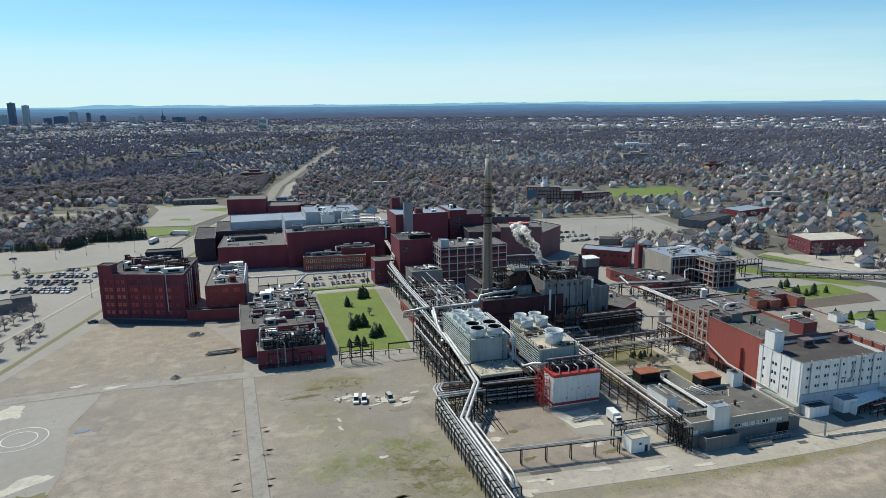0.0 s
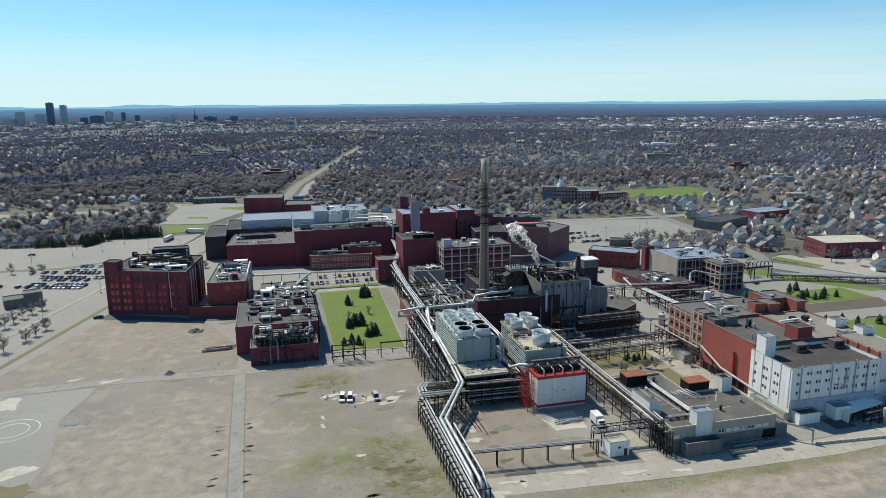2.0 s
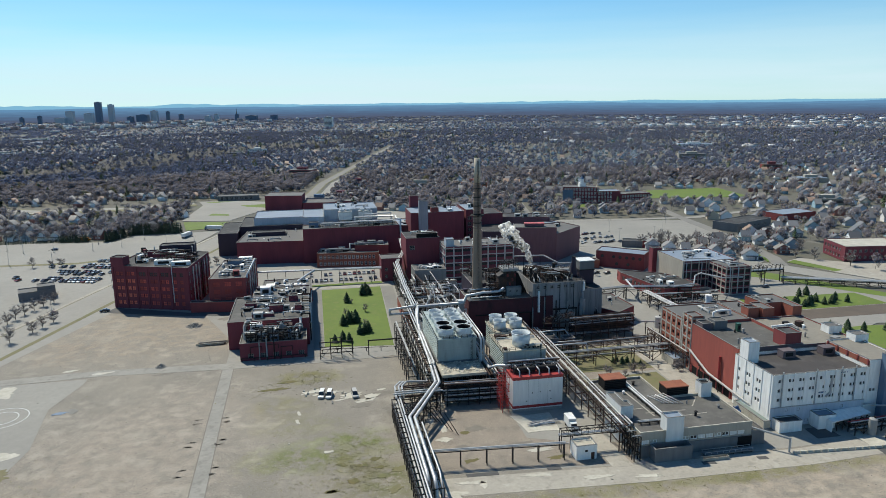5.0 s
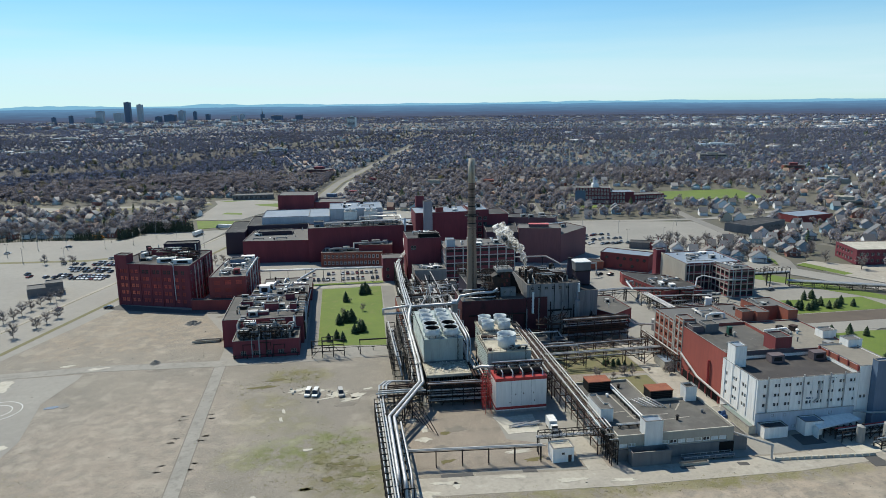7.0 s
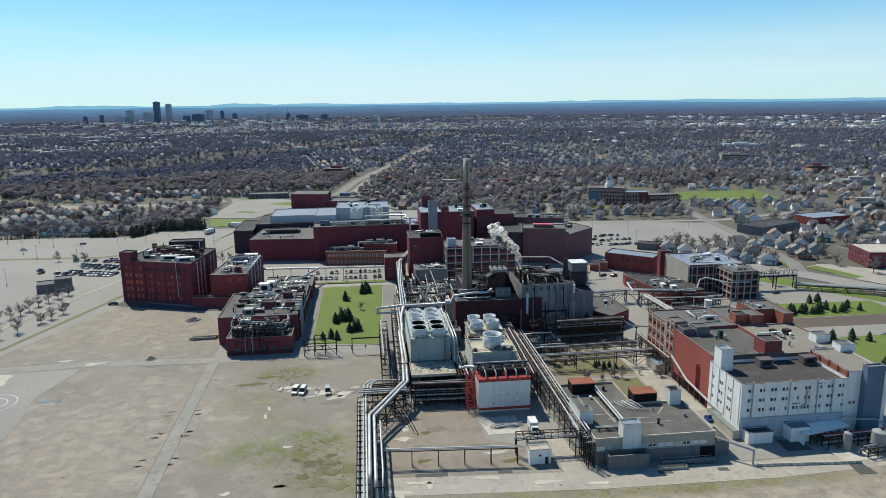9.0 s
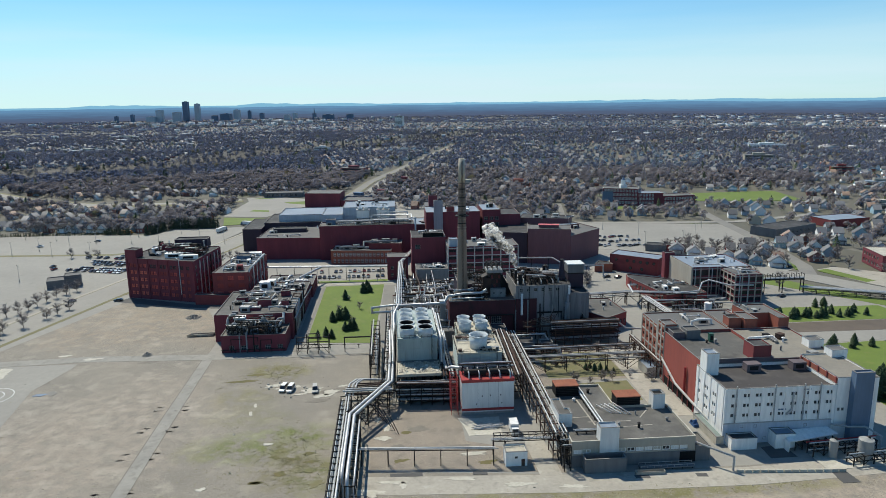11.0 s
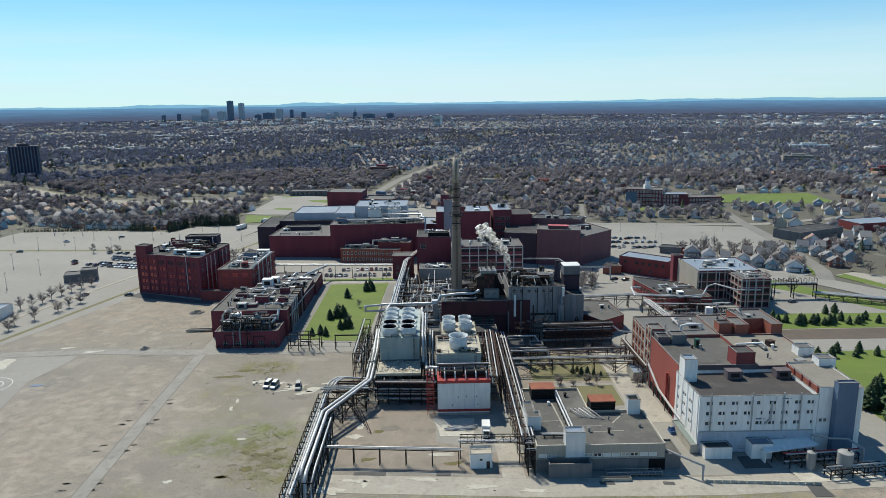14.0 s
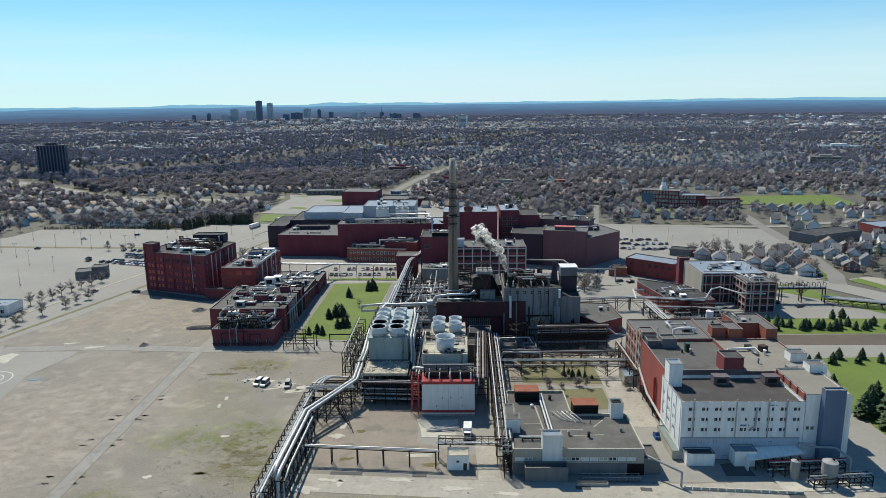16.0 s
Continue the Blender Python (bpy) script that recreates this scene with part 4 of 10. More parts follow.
w3 = grid_of(1.5, 3.4, 12, 1.6, 1.2, 2.4, 4.2, 1, 2, 3)
building("process_building", "dark brick process building with a tar roof crowded with ducts", rect(-104.5, -50, -71, -12), 12, BRICK_DARK, ROOF_WORN, wins={1: grid_of(1.5, 3.6, 10, 1.8, 1.5, 2.6, 4.8, 2, 2, 3)})
building("process_annex", "low dark brick annex carrying ducts and filters on its roof", rect(-98.6, -64.6, -72.2, -50.1), 7.4, BRICK_DARK, ROOF_WORN, wins={0: grid_of(3, 5, 5, 2.2, 1.0, 2.0, 1, 1, 3, 2)})
building("process_middle", "lower dark brick part of the process building", rect(-98, -11.9, -70.5, 16), 9, BRICK_DARK, ROOF_WORN, wins={1: grid_of(1.5, 3.6, 7, 1.8, 1.5, 2.4, 3.8, 2, 2, 3)})
building("process_store", "low rear part of the process building with a grey roof", rect(-95, 16.1, -69.5, 39), 7, BRICK_DARK, ROOF_GREY, wins={1: grid_of(1.5, 3.6, 6, 1.8, 1.5, 2.4, 3.8, 1, 2, 3)})

w5 = grid_of(1.6, 2.55, 14, 1.5, 1.2, 2.3, 4.0, 2, 1, 2, GLASS, WHITE)
building("office_building", "two-storey orange-red brick building with rows of small windows", [(-66, 92), (-28, 87), (-26, 99), (-64, 104)], 9, BRICK_ORANGE, ROOF_GREY, wins={0: w5})
building("office_upper", "taller brick part of the two-storey building", [(-42, 95), (-21, 92), (-20, 104), (-41, 106)], 12.5, BRICK, ROOF_GREY)
building("valve_house", "small square red brick house where pipes meet", rect(-30, 48, -18, 60), 13.5, BRICK_DARK, ROOF_GREY, wins={0: grid_of(2, 4.5, 2, 1.6, 2, 2, 4, 2, 2, 2)})

# ---- the works: north ----
building("windowless_block_low", "long windowless dark red block with roof hatches", [(-116, 112), (-74, 108), (-74, 152), (-112, 155)], 14.5, BRICK_DARK, ROOF_GREY)
wbh = building("windowless_block_high", "high windowless dark red block", [(-74, 105), (-12, 106), (-12, 122), (-74, 121)], 22.5, BRICK_DARK, ROOF_GREY)
for i in range(12):
    part("pilaster", M().box(-0.25, -0.12, 0, 0.25, 0.03, 22.3), BRICK_DARK, wbh, at=(2.5 + i * 5.1, 0.016 * (2.5 + i * 5.1), 0))
building("dark_shed", "long dark clad hall", [(-131, 141), (-118, 140), (-118, 185), (-131, 186)], 15.5, CLAD_DARK, ROOF)
building("dark_hall", "long dark clad hall with a pale upper storey", rect(-117.8, 153, -62, 195), 17.5, CLAD_DARK, ROOF)
building("pale_monitor", "pale blue-grey metal upper storey on the dark hall", rect(-108, 158, -72, 192), 5.2, PALEBLUE, ROOF_PALE, z0=17.0, cope=CLAD_DARK)
building("pale_block", "pale grey metal-clad block", rect(-73.8, 124, -60, 160), 27.0, PALEBLUE, ROOF_PALE)
building("pale_penthouse", "tall pale metal-clad plant penthouse", rect(-59.8, 128, -24, 158), 31.0, PALEBLUE, ROOF_PALE)
building("rear_hall", "long dark red rear hall with pipes on its roof", [(-24, 124), (12, 122), (12, 150), (-24, 152)], 19, CLAD_MAROON, ROOF_PALE)
building("brick_tower", "tall slender dark red brick tower", rect(-0.6, 133.2, 5.2, 139), 37.5, BRICK_DARK, ROOF, category="tower")
BLUEGREY_SHAFT = surface("shaft_concrete", (0.34, 0.34, 0.36), (0.28, 0.28, 0.30), 0.15, 1.0, stretch=WALLSTRETCH)
building("grey_shaft", "tall plain grey concrete shaft", rect(1, 103, 6.8, 106.3), 37.8, BLUEGREY_SHAFT, ROOF, category="tower")
building("north_block", "high red brick block with a pale roof", rect(-4, 106.6, 31.8, 133), 29.8, BRICK_DARK, ROOF_PALE)
building("north_wing", "stepped dark red brick wing with rows of windows", rect(34, 110.5, 46.2, 138), 30, BRICK_DARK, ROOF_PALE, wins={0: grid_of(1.2, 3.6, 3, 2.6, 3, 2.4, 4, 6, 2, 2)})
building("north_step", "lower step of the dark red brick wing", rect(46.4, 112, 60, 138), 26.5, BRICK_DARK, ROOF)
building("maroon_hall", "low maroon clad block with a dark roof", [(60, 118), (92, 108), (98, 122), (66, 134)], 23, CLAD_MAROON, ROOF)
building("maroon_block", "big windowless maroon clad block", [(84.8, 73.4), (110, 97), (100, 124), (72, 132), (60, 96)], 18, CLAD_MAROON, ROOF_GREY)
building("maroon_wing", "low dark maroon wing beside the windowless block", [(39, 84.5), (58.3, 79.5), (61.6, 95), (66, 117), (44, 122)], 19.6, CLAD_DARK, ROOF, parapet=0.5)
ob = thing("roof_house", "long low roof house with a bright pink-red roof", "roof house", 66, 81.5, 22.5, -14)
part("wall", M().box(0, 0, 0, 12.5, 4, 1.4), CLAD_MAROON, ob)
part("roof", M().box(-0.2, -0.2, 1.4, 12.7, 4.2, 1.75), surface("pink_red_roof", (0.62, 0.16, 0.17), (0.5, 0.12, 0.13), 0.3, 1.0), ob, "pink-red sheet roof")
building("maroon_hall_high", "high windowless maroon front block with a grey roof", [(58.5, 78.5), (84.3, 72.2), (88, 88), (62, 94)], 22.4, CLAD_MAROON, ROOF_GREY)
building("old_mill_wing", "irregular red brick hall beside the avenue", [(-76.5, 338), (-48, 333), (-44, 340), (-30, 337), (-28, 356), (-73, 364)], 7, BRICK_DARK, ROOF_GREY)
building("old_mill", "dark red hall behind the works", [(-112, 344), (-77, 337), (-74, 366), (-109, 373)], 14, BRICK_DARK, ROOF_GREY)

# framed building with window bands


def framed(name, label, x0, y0, x1, y1, h, floors, bays, fr=FRAMECON, infill=BRICK, pane=GLASS, side_bays=5, bar=STEEL, roof=None, small=False, apron=1.3):
    """A concrete frame with brick aprons and wide windows between its piers."""
    fh = (h - 1.2) / floors
    bw = (x1 - x0) / bays
    dw = (y1 - y0) / side_bays
    s = [(i * bw + 0.45, (i + 1) * bw - 0.45, k * fh + apron, (k + 1) * fh - 0.35, 4, 3, pane, bar) for k in range(floors) for i in range(bays)]
    e = [(i * dw + 0.45, (i + 1) * dw - 0.45, k * fh + apron, (k + 1) * fh - 0.35, 4, 3, pane, bar) for k in range(floors) for i in range(side_bays)]
    if small:                                                # little windows in wide brick panels
        s = [(i * bw + bw / 2 - 0.75, i * bw + bw / 2 + 0.75, k * fh + 1.6, k * fh + 3.0, 2, 2, pane, bar) for k in range(floors) for i in range(bays)]
        e = [(i * dw + dw / 2 - 0.75, i * dw + dw / 2 + 0.75, k * fh + 1.6, k * fh + 3.0, 2, 2, pane, bar) for k in range(floors) for i in range(side_bays)]
    ob = building(name, label, rect(x0, y0, x1, y1), h, infill, roof or ROOF_GREY, wins={0: s, 1: e, 3: e})
    for i in range(bays + 1):
        part("pier", M().box(-0.3, -0.14, 0, 0.3, 0.05, h - 0.1), fr, ob, at=(i * bw, 0, 0))
    for i in range(side_bays + 1):
        for x in (0, x1 - x0):
            part("pier", M().box(-0.14, -0.4, 0, 0.14, 0.4, h - 0.1), fr, ob, at=(x, i * dw, 0))
    for k in range(floors + 1):
        z = k * fh + 0.25
        part("floor_band", M().box(-0.1, -0.1, z - 0.22, x1 - x0 + 0.1, 0.04, z + 0.22), fr, ob)
        for x in (-0.1, x1 - x0 - 0.03):
            part("floor_band", M().box(x, 0.05, z - 0.28, x + 0.13, y1 - y0, z + 0.28), fr, ob)
    return ob


framed("framed_factory", "five-storey factory of pale concrete frame, red brick and wide windows", 4.2, 31.5, 43.6, 52, 22, 5, 8, fr=FRAMEWHITE, infill=BRICK_DARK, apron=2.3)
building("framed_annex", "high plain dark red brick block beside the framed factory", rect(-15.6, 47, 3.9, 70), 24.8, BRICK_DARK, ROOF, wins={0: grid_of(2, 6, 1, 3, 18, 2.5)})
building("pale_filter_house", "pale metal filter house with pipes", rect(-14, 26, 3.6, 40), 11, CORR, ROOF_GREY)

# ---- the works: centre ----
building("boiler_house_brick", "dark red brick front of the boiler house", rect(-2.7, -57, 26, -38), 16.6, BRICK_SOOT, ROOF_WORN, wins={0: grid_of(13, 5.2, 2, 4.4, 4, 5.4, 1, 1, 5, 4)})
ob = building("boiler_house", "tall sooty grey boiler house with a dark brick foot", rect(26.2, -57, 50.4, -31), 22.6, SOOTY, ROOF, wins={0: grid_of(1.6, 3.2, 6, 1.5, 19.9, 1.5, 1, 1, 2, 2)})
part("brick_facing", M().box(0.05, -0.3, 0, 9.2, -0.01, 16.9), BRICK_SOOT, ob, "dark red brick foot")
building("boiler_house_east", "lower grey part of the boiler house", rect(50.6, -56.6, 58.8, -34), 18.6, SOOTY, ROOF, wins={0: grid_of(1.5, 3.6, 3, 1.6, 2, 1.7, 4, 1, 2, 2)})
building("boiler_mid", "dark mid-height block behind the boiler house", rect(3, -37.8, 26, -16), 19, CLAD_DARK, ROOF)
building("polygon_house", "low brick house with an angled front and stained flat roof", [(59.4, -43), (67.1, -56.5), (79, -48), (77.5, -26), (59.4, -24)], 6.6, BRICK, ROOF_WORN, wins={0: grid_of(2, 3, 5, 1.3, 1.5, 2.2), 1: grid_of(1.5, 2.8, 5, 1.3, 1.5, 2.2)})

# ---- the works: east ----
building("low_hall", "long low hall with a wide black tar roof", [(101.5, 15), (108.5, -22), (130, -20), (129, -3), (124, 8), (103, 22)], 6, BRICK, ROOF, wins={5: grid_of(0.5, 0.01, 1, 1.5, 2, 2), 0: grid_of(2, 3.4, 10, 2.2, 2.0, 2.4, 1, 1, 3, 3)})
hall = building("brick_hall", "red brick hall with small windows and a pale roof", [(104.5, 56), (127, 37), (135.5, 47), (113, 67)], 10.0, BRICK, ROOF_PALE)
hd = Vector((22.5, -19, 0)).normalized()
for k, (u, z) in enumerate(((4, 7.0), (11, 7.0), (15, 7.0), (19, 7.0), (23, 7.0), (27, 7.0), (13, 2.8), (20, 2.8))):
    part("round_window", M().cyl((0, 0, 0), (0, -0.25, 0), 0.95, n=18), STEEL, hall, at=tuple(hd * u + Vector((0, 0, z))), rz=-40.2)
    part("pane", M().cyl((0, -0.2, 0), (0, -0.3, 0), 0.75, n=18), GLASS, hall, at=tuple(hd * u + Vector((0, 0, z))), rz=-40.2)
building("brick_hall_wing", "low brick wing beside the hall", [(94, 52), (104.3, 50), (104.3, 56), (99, 60)], 5, BRICK_ORANGE, ROOF)
fs = framed("framed_store", "three-storey store of concrete frame and brown brick with a pale roof", 128.6, -5, 160, 24, 15.2, 3, 7, infill=BRICK_DARK, roof=ROOF_PALE)
part("beige_wall", M().box(-0.45, 0.2, 0, -0.2, 28.8, 15.1), BEIGE, fs, "plain beige rendered west wall")
framed("framed_store_wing", "projecting wing of the framed store", 143.5, -21.5, 157.5, -5.2, 15.0, 4, 4, infill=BRICK_DARK, side_bays=4)
building("gate_block", "narrow tall brick block beside the store", rect(126, 25, 131.5, 29.3), 16.6, BRICK_DARK, ROOF)
building("low_link", "low dark-roofed link building", rect(98, -62, 128, -46), 5.5, BRICK, ROOF)
framed("framed_mill", "four-storey brick mill with pale concrete bands", 71.2, -110.9, 95.6, -88, 18.6, 4, 6, infill=BRICK_ORANGE, side_bays=6, small=True)
framed("mill_tower", "brick corner tower of the mill with pale concrete bands", 70.9, -111.15, 75.6, -105, 21.3, 5, 1, infill=BRICK_ORANGE, side_bays=2, small=True)
building("mill_store", "brick rear part of the mill with a flat grey roof", rect(95.8, -107.6, 105.2, -88), 18.8, BRICK_ORANGE, ROOF_GREY)
building("mill_cube", "red brick cube with a flat roof", rect(96.2, -108.2, 101, -103.6), 21.9, BRICK_ORANGE, ROOF)
building("mill_cube", "red brick cube rising over the mill roof", rect(101.4, -109.8, 106.2, -101), 21.9, BRICK_ORANGE, ROOF_GREY)
building("mill_far", "brick block with a grey roof and a recessed front", [(106.4, -103.4), (114.2, -103.4), (114.2, -109.9), (118.2, -109.9), (118.2, -92), (105.6, -92)], 22.0, BRICK_ORANGE, ROOF_GREY)
rb = building("red_block", "big windowless red painted brick block with a tar roof", rect(70.8, -140, 95.5, -111.2), 19.0, surface("red_paint", (0.40, 0.105, 0.08), (0.33, 0.09, 0.07), 0.1, 1.1, stain=(0.24, 0.08, 0.06), amount=0.4, stretch=WALLSTRETCH), ROOF_WORN, parapet=1.0)
# No real openings: a black panel on the wall stands for their shade.
part("undercroft", M().box(-0.12, 2, 0.05, -0.01, 27, 2.9), BLACK, rb, "black panel for the shade in openings at the wall's foot")
for k in range(7):
    part("post", M().box(-0.3, 2 + k * 4.1, 0, -0.12, 2.6 + k * 4.1, 2.9), BRICK, rb)
part("tarred_wall", M().box(5.6, -0.15, 15.4, 24.6, -0.01, 18.9), PURPLEWALL, rb, "dark tarred brick")
building("red_penthouse", "small red brick penthouse on the tar roof", rect(88.6, -139.9, 94.6, -133.5), 5.2, BRICK, ROOF, z0=17.8, category="penthouse")
building("red_hut", "small grey roof hut", rect(76, -118, 81, -113), 3.4, GREYWALL, ROOF_WORN, z0=17.8, category="roof hut")
building("red_hut", "low brick roof hut by the parapet", rect(71.4, -117.4, 75.6, -112.6), 2.6, PURPLEWALL, ROOF, z0=17.8, category="roof hut")
ob = building("east_roof_block", "brick building with a wide tan gravel roof behind the white block", rect(95.7, -139.8, 117.6, -110.1), 18.4, BRICK, TANROOF)
part("tarred_wall", M().box(0, -0.15, 15.4, 9.0, -0.01, 18.2), PURPLEWALL, ob, "dark tarred brick")
ww = []
for k, z in enumerate((8.5, 11.6, 14.7)):
    for i in range(9):
        u = 2.0 + i * 3.65
        for v in (u, u + 1.25):
            if r_.random() > 0.08:
                ww.append((v, v + 0.92, z, z + 1.05, 2, 2, GLASS, GREYWALL))
wwl = [(u, u + 0.9, z, z + 1.25, 2, 2, GLASS, GREYWALL) for z in (6.0, 9.2, 12.4) for u in (2.2, 6.4, 7.7, 11.6, 12.9)]
wb = building("white_block", "white painted factory block with rows of small square windows", rect(69.9, -159.7, 104.2, -140.2), 17.5, WHITE, ROOF_BROWN, wins={0: ww, 3: wwl}, parapet=1.0)
for i in range(10):
    part("pier", M().box(-0.2, -0.16, 6.7, 0.2, 0.02, 17.6), WHITE, wb, at=(0.3 + i * 3.65, 0, 0))
for i in range(5):
    part("pier", M().box(-0.16, -0.2, 4.0, 0.02, 0.2, 17.4), WHITE, wb, at=(0, 1 + i * 4.2, 0))
# Bluish shade low on the white wall, put into the band's colour.
part("foot_band", M().box(-0.06, -0.12, 0, 33.5, 0.0, 6.4), surface("blue_grey_foot_shade", (0.55, 0.60, 0.66), (0.46, 0.5, 0.56), 0.2, 1.2, stain=(0.3, 0.3, 0.3), amount=0.4, stretch=WALLSTRETCH), wb, "stained wall foot with bluish shade in its colour")
part("string_course", M().tube([(-0.1, -0.24, 6.6), (33.4, -0.24, 6.6)], 0.16, 6), PIPE_GREY, wb, "grey pipe along the wall")
for u, z, w in ((5.2, 5.1, 0.9), (9.4, 5.0, 0.9), (24.8, 4.6, 1.1), (12.4, 1.0, 1.2), (15.2, 1.0, 1.2), (4.0, 1.6, 1.2)):
    part("window", window_mesh(w, 0.9, 1, 1, GREYWALL, GLASS), None, wb, at=(u, -0.16, z))
for u, z in ((16.6, 10.1), (24.0, 16.3)):                    # faded blue painted lettering, too worn to read
    for k in range(3):
        part("sign", M().box(0, -0.05, 0, 0.75, 0.0, 0.5 if z < 12 else 0.3), BLUEGREY, wb, "faded blue painted sign", at=(u + k * 0.85, -0.01, z))
ob = building("white_wing", "white wing of the factory block with a tan gravel roof", rect(104.4, -159.6, 116.6, -140), 19.6, WHITE, TANROOF, wins={0: grid_of(0.6, 1.3, 2, 0.95, 8.9, 1.05)})
part("brick_facing", M().box(-0.15, 0.3, 17.2, -0.01, 19.2, 19.3), BRICK_ORANGE, ob, "orange brick parapet wall")
for i in range(5):
    part("pier", M().box(-0.4, -0.25, 17.2, -0.16, 0.25, 19.6), BRICK, ob, at=(0, 0.8 + i * 4.4, 0))
building("white_stair_tower", "slim white stair tower rising above the roof", rect(69.85, -146.9, 73.8, -142.4), 7.3, WHITE, ROOF_PALE, z0=16.4, category="tower")
building("blue_tower", "tall plain blue-grey clad tower", rect(108.2, -162.0, 114.0, -159.7), 21.8, BLUEGREY, ROOF_PALE, category="tower")

building("white_pilaster", "narrow white wall strip behind the blue tower", rect(114.1, -160.6, 116.5, -159.7), 19.6, WHITE, TANROOF, category="wall strip")
for x, y in ((113, -131), (113, -143.2)):
    building("roof_hut", "small white hut with a flat roof on the tan roof", rect(x, y, x + 5.2, y + 4.2), 3.2, WHITE, ROOF_GREY, z0=18.6 if y < -140 else 17.7, parapet=0.2, category="roof hut")
# low warehouse
RUSTTOP = surface("orange_rust", (0.34, 0.125, 0.065), (0.25, 0.085, 0.05), 0.3, 1.6, stain=(0.12, 0.06, 0.04), amount=0.5)
wa = [(0.6 + 2.55 * i, 2.95 + 2.55 * i, 4.0, 5.3, 2, 1, (PANELWHITE, PALE, GLASS, PANELWHITE)[i % 4], WHITE) for i in range(13) if not 6.8 < 1.8 + 2.55 * i < 14.5]
warehouse = building("warehouse", "long low beige warehouse with a wide tar roof", [(21.8, -168.5), (57.5, -168.5), (57.5, -147), (41, -147), (41, -130), (22.4, -130)], 7.8, BEIGE, ROOF_WORN, wins={0: wa}, cope=PALE, parapet=0.6)
part("base", M().box(0, -0.25, 0, 35.6, -0.005, 3.6), GREYWALL, warehouse, "dark grey base of the wall")
building("warehouse_end", "grey block at the end of the warehouse", rect(57.7, -168.4, 62, -160), 4.6, GREYWALL, ROOF_WORN)
building("warehouse_porch", "grey projecting loading porch of the warehouse", rect(24.8, -172.2, 36.4, -168.9), 4.2, GREYWALL, BLACK, parapet=1.4)
building("warehouse_shaft", "tall white box against the warehouse front", rect(29.8, -168.85, 35.2, -165.2), 11.8, PANELWHITE, ROOF_PALE, category="shaft")
building("warehouse_white_box", "white box-shaped penthouse on the warehouse edge", [(20.6, -158.2), (24.6, -158.2), (24.6, -154.2), (23.4, -154.2), (23.4, -147.4), (20.6, -147.4)], 11.4, PANELWHITE, ROOF_WORN, category="penthouse")
building("warehouse_cube", "small white cube on the warehouse roof", rect(52.5, -149, 56.2, -145.4), 12.0, PANELWHITE, BLACK, category="shaft")
for x, y in ((24.8, -137), (41.6, -147.1)):
    ob = thing("rooftop_cooler", "black louvred rooftop unit with a rusty top", "rooftop unit", x, y, 7.1)
    part("body", M().box(0, 0, 0, 7.5, 5.0, 3.4), BLACK, ob)
    part("top", M().box(-0.15, -0.15, 3.4, 7.65, 5.15, 3.7), RUSTTOP, ob, "orange rusty top plate")
    for k in range(5):
        part("slat", M().box(0.2, -0.12, 0.4 + k * 0.6, 7.3, 0.02, 0.6 + k * 0.6), STEEL, ob)

# white and red panelled hall
ob = thing("panel_hall", "white panelled hall with red bands and pipework on its roof", "factory building", -5.2, -132.3)
part("wall", M().box(0, 0, 0, 17.2, 8, 11.2), PANELWHITE, ob)
part("red_band", M().box(-0.1, -0.1, 11.2, 17.3, 8.1, 12.2), REDSTEEL, ob, "red band under the roof")
part("red_band", M().box(-0.06, -0.06, 1.3, 17.26, 8.06, 2.2), REDSTEEL, ob, "red band above the foot")
part("plinth", M().box(-0.05, -0.05, 0, 17.25, 8.05, 0.9), CORR, ob)
for u in (5.2, 8.6, 12.0):
    part("seam", M().box(u, -0.03, 2.2, u + 0.06, 0.01, 11.2), CORR, ob)
for u, z in ((6.5, 6.2), (9.2, 6.4), (12.6, 6.4), (13.0, 3.6), (4.6, 3.4)):
    part("vent", M().box(u, -0.12, z, u + 0.3, 0.02, z + 0.4), STEEL, ob)

# small shed
ob = building("shed", "small white shed with a flat brown roof", rect(3.6, -166.2, 9.8, -161.4), 4.4, WHITE, DECK, category="shed")
part("door", M().box(4.5, -0.08, 0.05, 5.5, 0.06, 2.15), RUST, ob, "dark red door")
part("window", M().box(2.6, -0.06, 2.4, 3.4, 0.06, 3.0), GLASS, ob)


